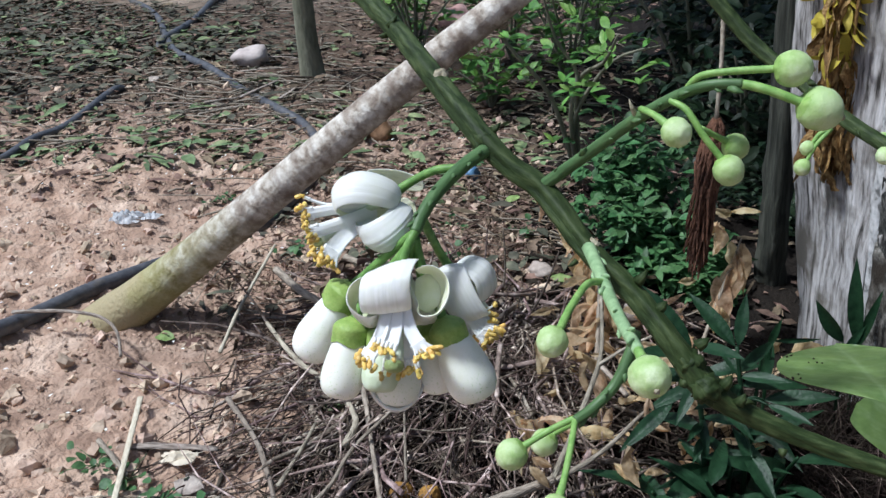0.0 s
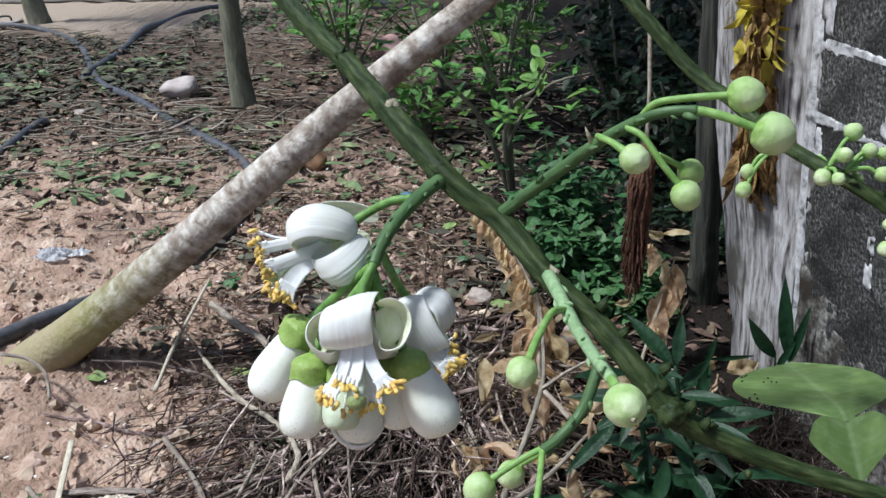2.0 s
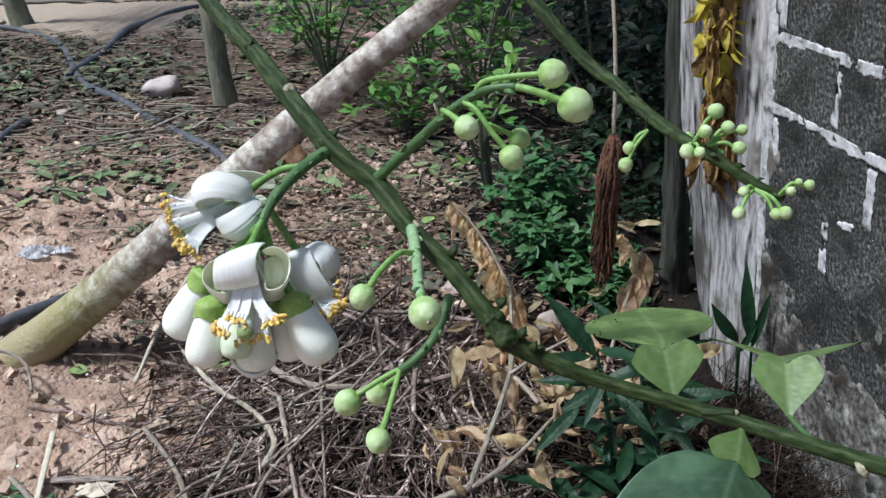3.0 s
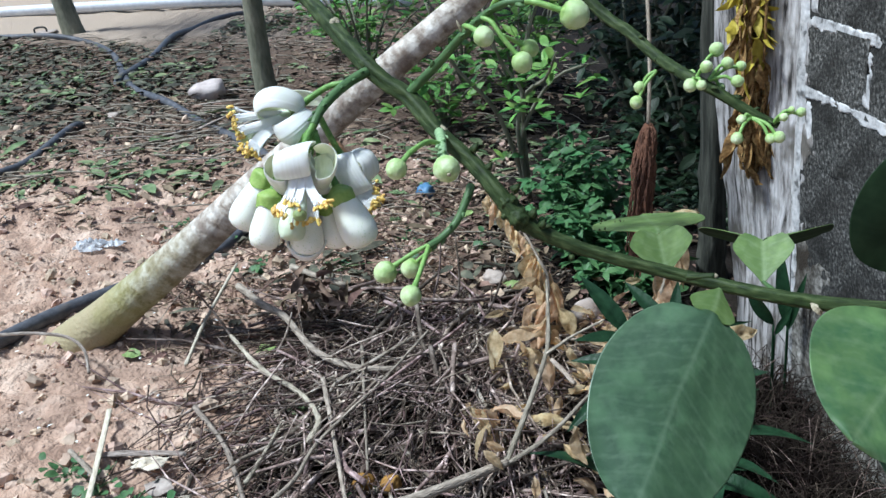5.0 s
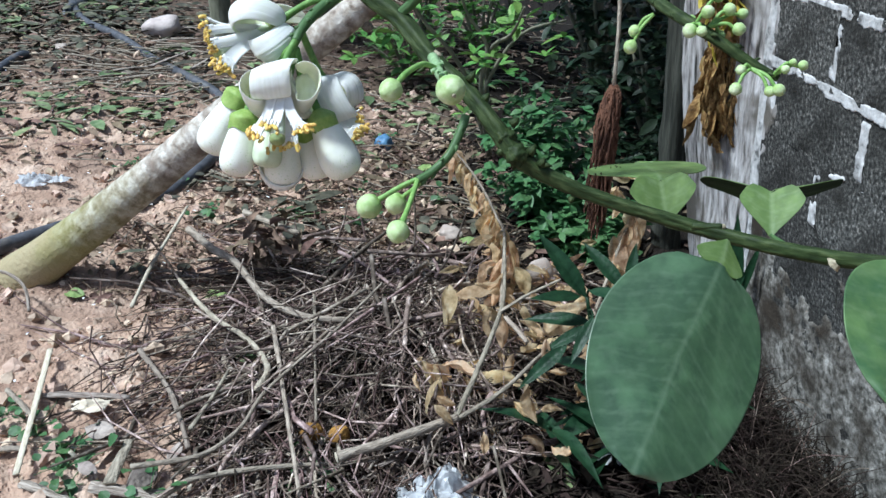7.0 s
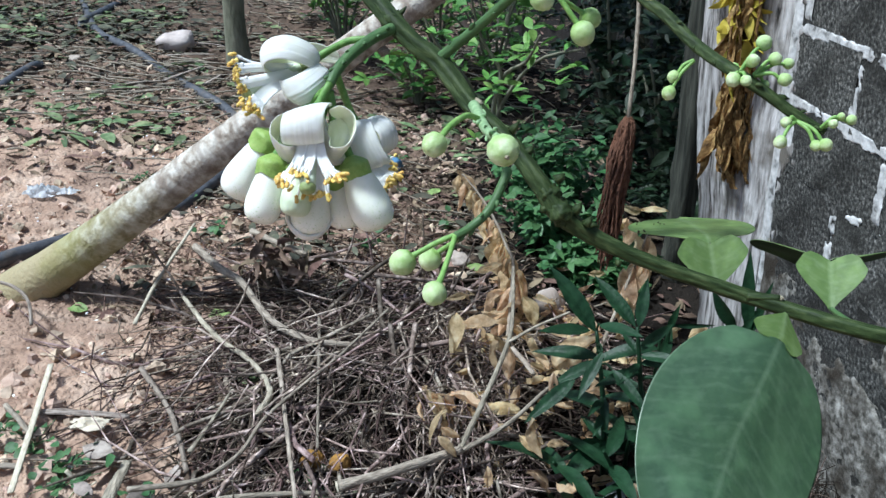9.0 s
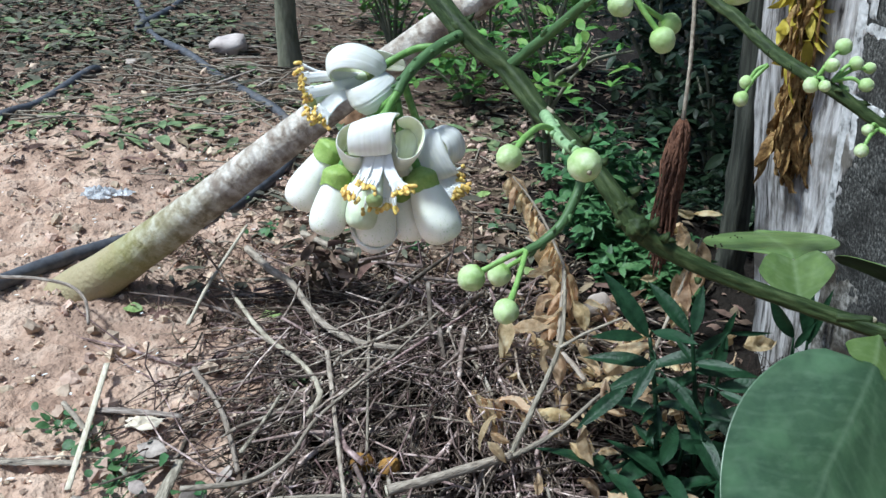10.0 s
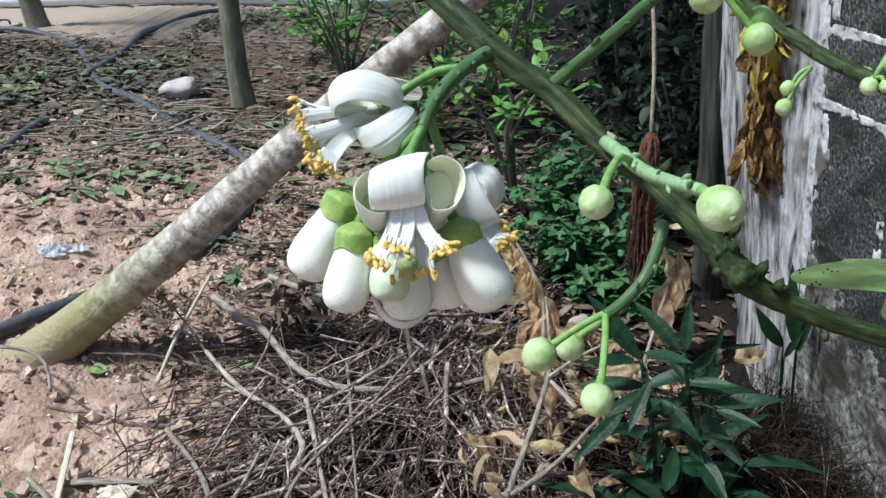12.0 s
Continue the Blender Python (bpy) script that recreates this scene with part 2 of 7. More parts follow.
M["litter_brown"] = material("litter_brown", [(0.3, (0.07, 0.047, 0.035)), (0.7, (0.26, 0.185, 0.135))], scale=20, rough=0.9, bump=0.5, island=0.5, spec=0.2)
M["litter_mat"] = material("litter_mat", [(0.3, (0.032, 0.034, 0.022)), (0.5, (0.074, 0.073, 0.05)), (0.7, (0.165, 0.155, 0.11))], scale=14, rough=0.7, bump=0.4, island=0.5, spec=0.25)
M["litter_green"] = material("litter_green", [(0.3, (0.055, 0.09, 0.036)), (0.5, (0.13, 0.175, 0.078)), (0.7, (0.25, 0.3, 0.15))], scale=16, rough=0.6, bump=0.3, island=0.4, translucent=0.05)
M["fresh_litter"] = material("fresh_litter", [(0.3, (0.17, 0.25, 0.07)), (0.7, (0.36, 0.44, 0.17))], scale=30, rough=0.55, bump=0.3, per_object=0.2, translucent=0.15)
M["grey_leaf"] = material("grey_leaf", [(0.3, (0.13, 0.105, 0.09)), (0.5, (0.27, 0.225, 0.2)), (0.72, (0.42, 0.36, 0.32))], scale=30, rough=0.85, bump=0.5, per_object=0.2)
M["weed_leaf"] = material("weed_leaf", [(0.3, (0.031, 0.086, 0.029)), (0.7, (0.096, 0.205, 0.075))], scale=30, rough=0.5, bump=0.3, island=0.3, translucent=0.15)
M["sapling_leaf"] = material("sapling_leaf", [(0.3, (0.08, 0.19, 0.035)), (0.7, (0.2, 0.37, 0.085))], scale=30, rough=0.45, bump=0.3, island=0.35, translucent=0.2)
# near-black green: deep shade behind the wall is put into the leaf colour
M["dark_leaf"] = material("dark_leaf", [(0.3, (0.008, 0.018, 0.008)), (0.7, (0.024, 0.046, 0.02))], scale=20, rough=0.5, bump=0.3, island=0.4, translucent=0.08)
M["herb_leaf"] = material("herb_leaf", [(0.3, (0.006, 0.021, 0.009)), (0.7, (0.02, 0.055, 0.024))], scale=40, rough=0.45, spec=0.25, bump=0.2, island=0.3, translucent=0.1)
M["yellow_leaf"] = material("yellow_leaf", [(0.3, (0.3, 0.24, 0.03)), (0.7, (0.6, 0.5, 0.07))], scale=25, rough=0.6, bump=0.3, island=0.35, translucent=0.2)
M["husk"] = material("husk", [(0.3, (0.05, 0.022, 0.013)), (0.7, (0.2, 0.095, 0.055))], scale=90, rough=0.85, bump=0.6, island=0.35, stretch=(1, 1, 0.2))
M["brown_leaf"] = material("brown_leaf", [(0.3, (0.075, 0.042, 0.016)), (0.5, (0.25, 0.145, 0.048)), (0.7, (0.46, 0.33, 0.13))], scale=60, rough=0.7, bump=0.5, island=0.4)
M["hose"] = material("hose", [(0.3, (0.04, 0.041, 0.048)), (0.7, (0.112, 0.115, 0.13))], scale=30, rough=0.5, spec=0.4, bump=0.2, second=(12, (0.16, 0.135, 0.11), 0.55, 0.8))
M["rock"] = material("rock", [(0.3, (0.3, 0.24, 0.2)), (0.7, (0.52, 0.45, 0.4))], scale=18, rough=0.9, bump=0.6)
M["pale_rock"] = material("pale_rock", [(0.3, (0.4, 0.33, 0.31)), (0.7, (0.6, 0.53, 0.5))], scale=14, rough=0.9, bump=0.4)
M["pink_rock"] = material("pink_rock", [(0.3, (0.36, 0.2, 0.18)), (0.7, (0.52, 0.36, 0.33))], scale=14, rough=0.9, bump=0.5)
M["block"] = material("block", [(0.37, (0.018, 0.018, 0.017)), (0.49, (0.065, 0.064, 0.06)), (0.58, (0.13, 0.126, 0.117)), (0.7, (0.34, 0.33, 0.31))], scale=120, detail=8, rough=0.95,
                      bump=0.6, bump_scale=150, per_object=0.25, spec=0.2, bump_dist=0.005, second=(9, (0.021, 0.02, 0.018), 0.4, 0.7))
M["mortar"] = material("mortar", [(0.34, (0.13, 0.128, 0.125)), (0.45, (0.46, 0.455, 0.45)), (0.7, (0.76, 0.75, 0.745))], scale=34, detail=7, rough=0.95, bump=0.35, bump_scale=70)
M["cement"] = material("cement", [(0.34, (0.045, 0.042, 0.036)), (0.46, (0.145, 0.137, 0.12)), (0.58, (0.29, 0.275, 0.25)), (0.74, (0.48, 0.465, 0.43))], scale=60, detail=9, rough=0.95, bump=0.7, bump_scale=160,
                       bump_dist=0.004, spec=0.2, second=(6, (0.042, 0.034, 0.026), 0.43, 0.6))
M["plaster"] = material("plaster", [(0.36, (0.04, 0.037, 0.034)), (0.43, (0.22, 0.205, 0.195)), (0.51, (0.42, 0.4, 0.39)), (0.68, (0.68, 0.66, 0.655))], scale=30, detail=11,
                        rough=0.95, bump=0.8, bump_scale=110, bump_dist=0.007, stretch=(1.8, 1.8, 0.24), spec=0.2, second=(7, (0.16, 0.145, 0.125), 0.55, 0.68, 1))
M["film"] = material("film", [(0.3, (0.6, 0.62, 0.65)), (0.7, (0.85, 0.86, 0.88))], scale=30, rough=0.2, bump=0.4, translucent=0.4, spec=0.6)
M["blue"] = material("blue", [(0.3, (0.05, 0.13, 0.26)), (0.7, (0.14, 0.27, 0.42))], scale=30, rough=0.4, bump=0.4)
M["peel"] = material("peel", [(0.3, (0.16, 0.08, 0.02)), (0.7, (0.42, 0.23, 0.05))], scale=40, rough=0.7, bump=0.5)
M["old_fruit"] = material("old_fruit", [(0.3, (0.15, 0.08, 0.04)), (0.7, (0.34, 0.2, 0.11))], scale=30, rough=0.6, bump=0.3)
M["pipe_white"] = material("pipe_white", [(0.3, (0.6, 0.62, 0.66)), (0.7, (0.75, 0.77, 0.8))], scale=20, rough=0.4, bump=0.1)


# moss at the foot of the leaning trunk, which has z along its axis, and ring scars
def moss_and_rings(m):
    n, ln = m.node_tree.nodes, m.node_tree.links
    bsdf = n["Principled BSDF"]
    old = bsdf.inputs["Base Color"].links[0].from_socket
    co = n.new("ShaderNodeTexCoord")
    wv = n.new("ShaderNodeTexWave")
    wv.bands_direction = "Z"
    wv.inputs["Scale"].default_value = 5.0
    wv.inputs["Distortion"].default_value = 6.0
    wv.inputs["Detail"].default_value = 3
    wv.inputs["Detail Scale"].default_value = 0.8
    ln.new(co.outputs["Object"], wv.inputs["Vector"])
    mr = n.new("ShaderNodeMapRange")
    mr.inputs[1].default_value, mr.inputs[2].default_value, mr.inputs[4].default_value = 0.8, 1.0, 0.45
    ln.new(wv.outputs["Fac"], mr.inputs[0])
    ring = n.new("ShaderNodeMix")
    ring.data_type = "RGBA"
    ln.new(mr.outputs[0], ring.inputs[0])
    ln.new(old, ring.inputs[6])
    ring.inputs[7].default_value = (0.2, 0.15, 0.12, 1)
    sp = n.new("ShaderNodeSeparateXYZ")
    ln.new(co.outputs["Object"], sp.inputs[0])
    no = n.new("ShaderNodeTexNoise")
    no.inputs["Scale"].default_value = 9
    no.inputs["Detail"].default_value = 5
    ln.new(co.outputs["Object"], no.inputs["Vector"])
    ad = n.new("ShaderNodeMath")
    ad.operation = "MULTIPLY_ADD"
    ad.inputs[1].default_value = 0.35
    ln.new(no.outputs["Fac"], ad.inputs[0])
    ln.new(sp.outputs[2], ad.inputs[2])
    ms = n.new("ShaderNodeMapRange")
    ms.inputs[1].default_value, ms.inputs[2].default_value = 0.69, 0.32
    ms.inputs[3].default_value, ms.inputs[4].default_value = 0.0, 0.85
    ln.new(ad.outputs[0], ms.inputs[0])
    mo = n.new("ShaderNodeMix")
    mo.data_type = "RGBA"
    ln.new(ms.outputs[0], mo.inputs[0])
    ln.new(ring.outputs[2], mo.inputs[6])
    mo.inputs[7].default_value = (0.24, 0.235, 0.05, 1)
    mf = n.new("ShaderNodeMapRange")
    mf.inputs[1].default_value, mf.inputs[2].default_value = 0.4, 0.26
    mf.inputs[3].default_value, mf.inputs[4].default_value = 0.0, 0.75
    ln.new(ad.outputs[0], mf.inputs[0])
    tan = n.new("ShaderNodeMix")
    tan.data_type = "RGBA"
    ln.new(mf.outputs[0], tan.inputs[0])
    ln.new(mo.outputs[2], tan.inputs[6])
    tan.inputs[7].default_value = (0.38, 0.31, 0.2, 1)
    ln.new(tan.outputs[2], bsdf.inputs["Base Color"])


moss_and_rings(M["trunk_prop"])


def along_bud(m, lo, hi, colour=None):
    """From the bud's foot to its tip: a colour that fades out from the foot, or, with none, specks that gather towards the tip."""
    n, ln = m.node_tree.nodes, m.node_tree.links
    at = n.new("ShaderNodeAttribute")
    at.attribute_name = "along"
    sp = n.new("ShaderNodeSeparateXYZ")
    ln.new(at.outputs["Vector"], sp.inputs[0])
    mr = n.new("ShaderNodeMapRange")
    mr.inputs[1].default_value, mr.inputs[2].default_value = lo * 0.001, hi * 0.001
    ln.new(sp.outputs[2], mr.inputs[0])
    if colour is None:
        mix = next(q for q in n if q.bl_idname == "ShaderNodeMix")
        mu = n.new("ShaderNodeMath")
        mu.operation = "MULTIPLY"
        ln.new(mix.inputs[0].links[0].from_socket, mu.inputs[0])
        ln.new(mr.outputs[0], mu.inputs[1])
        ln.new(mu.outputs[0], mix.inputs[0])
        return
    bsdf = n["Principled BSDF"]
    old = bsdf.inputs["Base Color"].links[0].from_socket
    mx = n.new("ShaderNodeMix")
    mx.data_type = "RGBA"
    ln.new(mr.outputs[0], mx.inputs[0])
    mx.inputs[6].default_value = (*colour, 1)
    ln.new(old, mx.inputs[7])
    ln.new(mx.outputs[2], bsdf.inputs["Base Color"])


along_bud(M["young_bud"], -0.15, 0.75, (0.22, 0.38, 0.07))
along_bud(M["bud_white"], 0.3, 0.8)


# shade by the wall put into soil colour; pale sand on the far path
def shade_and_sand(m):
    n, ln = m.node_tree.nodes, m.node_tree.links
    bsdf = n["Principled BSDF"]
    col = bsdf.inputs["Base Color"].links[0].from_socket
    co = n.new("ShaderNodeTexCoord")
    no = n.new("ShaderNodeTexNoise")
    no.inputs["Scale"].default_value = 2.2
    no.inputs["Detail"].default_value = 6
    ln.new(co.outputs["Object"], no.inputs["Vector"])
    sp = n.new("ShaderNodeSeparateXYZ")
    ln.new(co.outputs["Object"], sp.inputs[0])
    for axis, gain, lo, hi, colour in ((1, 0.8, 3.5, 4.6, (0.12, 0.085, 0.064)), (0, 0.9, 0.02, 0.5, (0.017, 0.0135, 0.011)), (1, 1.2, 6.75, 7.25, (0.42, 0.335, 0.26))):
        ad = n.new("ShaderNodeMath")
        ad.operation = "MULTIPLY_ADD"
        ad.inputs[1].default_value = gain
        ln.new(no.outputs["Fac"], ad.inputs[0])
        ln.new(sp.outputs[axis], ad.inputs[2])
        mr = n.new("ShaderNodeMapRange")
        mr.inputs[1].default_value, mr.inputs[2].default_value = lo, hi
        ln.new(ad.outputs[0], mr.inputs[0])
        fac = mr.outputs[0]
        # the path ends before the undergrowth; the painted shade lies only round the wall and under the bushes
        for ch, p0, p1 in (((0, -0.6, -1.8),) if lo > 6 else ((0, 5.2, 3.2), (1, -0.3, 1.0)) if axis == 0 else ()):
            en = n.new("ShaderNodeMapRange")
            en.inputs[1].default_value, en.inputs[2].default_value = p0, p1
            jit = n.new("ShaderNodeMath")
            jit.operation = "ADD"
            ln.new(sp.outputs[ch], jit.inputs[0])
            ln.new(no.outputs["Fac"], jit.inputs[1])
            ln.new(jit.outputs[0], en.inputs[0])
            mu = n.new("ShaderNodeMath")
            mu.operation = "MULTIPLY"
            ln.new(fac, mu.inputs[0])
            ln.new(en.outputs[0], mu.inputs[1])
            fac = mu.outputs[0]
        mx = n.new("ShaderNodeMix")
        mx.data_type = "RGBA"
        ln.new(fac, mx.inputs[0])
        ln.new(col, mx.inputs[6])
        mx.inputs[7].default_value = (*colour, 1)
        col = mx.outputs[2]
    ln.new(col, bsdf.inputs["Base Color"])


shade_and_sand(M["soil"])


# ---- geometry helpers ----
rng = random.Random(7)


class Geo:
    """Vertices and faces of one mesh."""

    def __init__(self):
        self.v, self.f, self.along = [], [], []

    def add(self, verts, faces, m=None):
        o = len(self.v)
        self.v.extend([tuple(m @ Vector(p)) for p in verts] if m is not None else [tuple(p) for p in verts])
        self.f.extend([tuple(i + o for i in f) for f in faces])
        return self

    def tube(self, pts, radii, seg=8, ridges=0.0, rough=0.0, steps=0, squash=1.0):
        """A round bar through pts with a radius at each, closed at both ends."""
        pts = [Vector(p) for p in pts]
        if steps:
            pts, radii = smooth(pts, radii, steps)
        n = len(pts)
        side, verts, faces, run = None, [], [], 0.0
        self.along += [(0, 0, 0)] * (len(self.v) - len(self.along))
        for i, p in enumerate(pts):
            d = (pts[min(i + 1, n - 1)] - pts[max(i - 1, 0)]).normalized()
            if side is None:
                side = d.cross(Vector((0, 0, 1)))
                side = side.normalized() if side.length > 0.05 else d.orthogonal().normalized()
            side = (side - d * side.dot(d)).normalized()
            up = d.cross(side)
            run += (p - pts[max(i - 1, 0)]).length
            for k in range(seg):
                a = 2 * math.pi * k / seg
                r = radii[i] * (1 + ridges * (0.6 * math.cos(5 * a + 0.02 * i) + 0.4 * math.cos(3 * a + 1 - 0.013 * i)))
                if rough:
                    r *= 1 + rough * noise.noise((p + side * math.cos(a) * 2 + up * math.sin(a) * 2) * (1.2 / max(radii[i], 1e-5)) * 0.5)
                verts.append(p + side * (math.cos(a) * r) + up * (math.sin(a) * r * squash))
                self.along.append((math.cos(a) * radii[i], math.sin(a) * radii[i], run * 0.25))
        for i in range(n - 1):
            for k in range(seg):
                a, b = i * seg + k, i * seg + (k + 1) % seg
                faces.append((a, b, b + seg, a + seg))
        faces.append(tuple(range(seg - 1, -1, -1)))
        faces.append(tuple(range((n - 1) * seg, n * seg)))
        return self.add(verts, faces)

    def ball(self, centre, r, axis=(0, 0, 1), rows=10, seg=14, profile=None, lump=0.0, freq=1.0, seed=0.0):
        """A body turned round axis: profile(u) gives (radius, height) for u from 0 to 1; lump: uneven surface."""
        profile = profile or (lambda u: (math.sin(math.pi * u), -math.cos(math.pi * u)))
        q = Vector((0, 0, 1)).rotation_difference(Vector(axis).normalized())
        c, verts, faces = Vector(centre), [], []
        self.along += [(0, 0, 0)] * (len(self.v) - len(self.along))
        for i in range(rows + 1):
            pr, ph = profile(i / rows)
            for k in range(seg):
                a = 2 * math.pi * k / seg
                self.along.append((math.cos(a) * pr * r, math.sin(a) * pr * r, i / rows))
                d = Vector((pr * math.cos(a), pr * math.sin(a), ph))
                if lump:
                    d *= 1 + lump * noise.noise(d * freq + Vector((seed, seed * 1.7, -seed)))
                verts.append(c + q @ (d * r))
        for i in range(rows):
            for k in range(seg):
                a, b = i * seg + k, i * seg + (k + 1) % seg
                faces.append((a, b, b + seg, a + seg))
        return self.add(verts, faces)

    def blade(self, m, length, width, rows=6, cols=4, widest=0.42, fold=0.15, droop=0.2, twist=0.0, tip=1.0, wave=0.0, thick=0.0, seed=0.0, base=0.06, full=0.75):
        """A leaf with x across, y along and z up, put in place by m. tip: over 1 pointed, under 1 blunt."""
        verts, faces = [], []
        layers = (0.0,) if not thick else (0.0, -thick)
        for off in layers:
            for i in range(rows + 1):
                u = i / rows
                w = (u / widest) if u < widest else (1 - u) / (1 - widest)
                w = max(0.0, math.sin(min(w, 1) * math.pi / 2)) ** (full if u < widest else 0.75 * tip)
                w = max(w, base if u < 0.5 else 0.015) * width / 2
                for k in range(cols + 1):
                    s = 2 * k / cols - 1
                    if thick:                   # closer rows near the rim
                        s = math.copysign(1 - (1 - abs(s)) ** 1.9, s)
                    z = fold * abs(s) * w - droop * length * u * u + wave * width * noise.noise(Vector((s * 1.3 + seed, u * 3.1, seed)))
                    z += twist * s * u * w
                    verts.append((s * w, u * length, z + off))
        n = cols + 1
        per = (rows + 1) * n
        for li in range(len(layers)):
            for i in range(rows):
                for k in range(cols):
                    a = li * per + i * n + k
                    q = (a, a + 1, a + n + 1, a + n)
                    faces.append(q if li == 0 else q[::-1])
        if thick:
            rim = [k for k in range(n)] + [i * n + cols for i in range(1, rows + 1)] + [rows * n + k for k in range(cols - 1, -1, -1)] + [i * n for i in range(rows - 1, 0, -1)]
            for a, b in zip(rim, rim[1:] + rim[:1]):
                faces.append((b, a, a + per, b + per))
        return self.add(verts, faces, m)


def smooth(pts, radii, steps):
    """A rounded line through the points, with the radii carried along."""
    out, rad = [], []
    for i in range(len(pts) - 1):
        a, b, c, d = pts[max(i - 1, 0)], pts[i], pts[i + 1], pts[min(i + 2, len(pts) - 1)]
        for s in range(steps):
            t = s / steps
            out.append(0.5 * (2 * b + (c - a) * t + (2 * a - 5 * b + 4 * c - d) * t * t + (3 * b - a - 3 * c + d) * t ** 3))
            rad.append(radii[i] + (radii[i + 1] - radii[i]) * t)
    return out + [pts[-1]], rad + [radii[-1]]


PLACES = {}


def thing(name, m=None, label="", category="", group="", kind=""):
    """An empty at a thing's base; its parts are children."""
    ob = new(name)
    ob.empty_display_size = 0.02
    m = m if m is not None else Matrix()
    ob.matrix_basis = m
    PLACES[ob.name] = m
    return tagged(ob, label, category, group, kind)


def part(name, geo, mat, parent=None, label="", m=None, unit=1.0, flat=False, local=False, kind="", category="", group=""):
    """One mesh object. geo is in the world's metres (unit scales it), or in m's own frame where local is set."""
    me = bpy.data.meshes.new(name)
    here = m if m is not None else Matrix()
    verts = [Vector(p) * unit for p in geo.v]
    if not local:
        inv = here.inverted()
        verts = [inv @ p for p in verts]
    me.from_pydata([tuple(p) for p in verts], [], geo.f)
    me.materials.append(mat)
    if not flat:
        me.polygons.foreach_set("use_smooth", [True] * len(me.polygons))
    me.update()
    if len(geo.along) == len(verts):
        at = me.attributes.new("along", "FLOAT_VECTOR", "POINT")
        at.data.foreach_set("vector", [c * unit for q in geo.along for c in q])
    ob = new(name, me)
    PLACES[ob.name] = here
    if parent is not None:
        ob.parent = parent
        ob.matrix_basis = PLACES[parent.name].inverted() @ here
    else:
        ob.matrix_basis = here
    return tagged(ob, label, category, group, kind)


def frame_of(base, tip, left, right):
    """A leaf's own frame, length and width from its base, tip and two sides."""
    base, tip, left, right = (Vector(p) for p in (base, tip, left, right))
    y = (tip - base).normalized()
    x = right - left
    x = (x - y * x.dot(y)).normalized()
    z = x.cross(y)
    m = Matrix((x, y, z)).transposed().to_4x4()
    m.translation = base
    return m, (tip - base).length, (right - left).length


def aim(base, direction, up=(0, 0, 1), roll=0.0):
    """A frame with y along direction and z towards up."""
    y = Vector(direction).normalized()
    z = Vector(up)
    z = z - y * z.dot(y)
    z = z.normalized() if z.length > 1e-4 else y.orthogonal().normalized()
    x = y.cross(z)
    m = Matrix((x, y, z)).transposed().to_4x4() @ Matrix.Rotation(roll, 4, "Y")
    m.translation = base
    return m


def ground_z(x, y, rough=True):
    """The slope that rises to the left, levelling off far away, with small lumps."""
    cx = 4.5 * math.tanh(x / 4.5)
    cy = 9.0 * math.tanh(y / 9.0)
    z = -0.1726 * cx - 0.0257 * cy
    z += 0.9 * (1 + math.tanh((y - 14) / 4)) * 0.5       # a low bank far behind the orchard
    if rough and -6 < x < 4 and -1 < y < 11:
        p = Vector((x, y, 0))
        k = min(1.0, max(0.0, (y - 0.2) / 0.5))              # smoother where nobody walks close by
        z += 0.018 * noise.noise(p * 2.1) + k * (0.011 * noise.noise(p * 7) + 0.02 * (abs(noise.noise(p * 11)) - 0.25) + 0.02 * noise.noise(p * 19) + 0.014 * noise.noise(p * 41))
    return z


def on_ground(x, y, h=0.0):
    return Vector((x, y, ground_z(x, y) + h))


# ---- ground ----
def graded(lo, hi, step, far, grow):
    """Fine steps between lo and hi, then wider and wider out to far."""
    out = [lo + i * step for i in range(int((hi - lo) / step) + 1)]
    a, d = out[-1], step
    while a < far:
        d *= grow
        a += d
        out.append(a)
    a, d = out[0], step
    while a > -far:
        d *= grow
        a -= d
        out.insert(0, a)
    return out


gx, gy = graded(-3.0, 1.4, 0.017, 900, 1.25), graded(0.7, 5.2, 0.017, 900, 1.25)
g = Geo()
g.v = [(x, y, ground_z(x, y)) for y in gy for x in gx]
nx = len(gx)
g.f = [(j * nx + i, j * nx + i + 1, (j + 1) * nx + i + 1, (j + 1) * nx + i) for j in range(len(gy) - 1) for i in range(nx - 1)]
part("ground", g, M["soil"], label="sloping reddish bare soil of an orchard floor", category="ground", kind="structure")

# ---- block wall with a plastered end ----
WALL_X0, WALL_Y0, WALL_TURN = 0.872, 1.95, -0.17         # x of the face at its far end, and how it drifts towards the viewer
BLOCK_L, COURSE = 0.37, 0.163


def wall_point(along, z, out=0.0):
    """A point on the wall's face: along from the far end towards the viewer, out of the face."""
    d = Vector((-WALL_TURN, -1, 0)).normalized()
    nrm = Vector((-1, -WALL_TURN * -1, 0)).normalized()
    return Vector((WALL_X0, WALL_Y0, z)) + d * along + nrm * out


wall = thing("wall_east", pose(WALL_X0, WALL_Y0, -0.25), "old dark concrete block wall with white mortar and a plastered end", "wall", kind="structure")
g = Geo()                                                   # the body behind the blocks
body = [wall_point(-0.02, -0.35, -0.0025), wall_point(2.6, -0.35, -0.0025), wall_point(2.6, 1.75, -0.0025), wall_point(-0.02, 1.75, -0.0025)]
back = [p + Vector((0.17, 0, 0)) for p in body]
g.add(body + back, [(0, 3, 2, 1), (4, 5, 6, 7), (0, 1, 5, 4), (1, 2, 6, 5), (2, 3, 7, 6), (3, 0, 4, 7)])
part("core", g, M["block"], wall, flat=True)


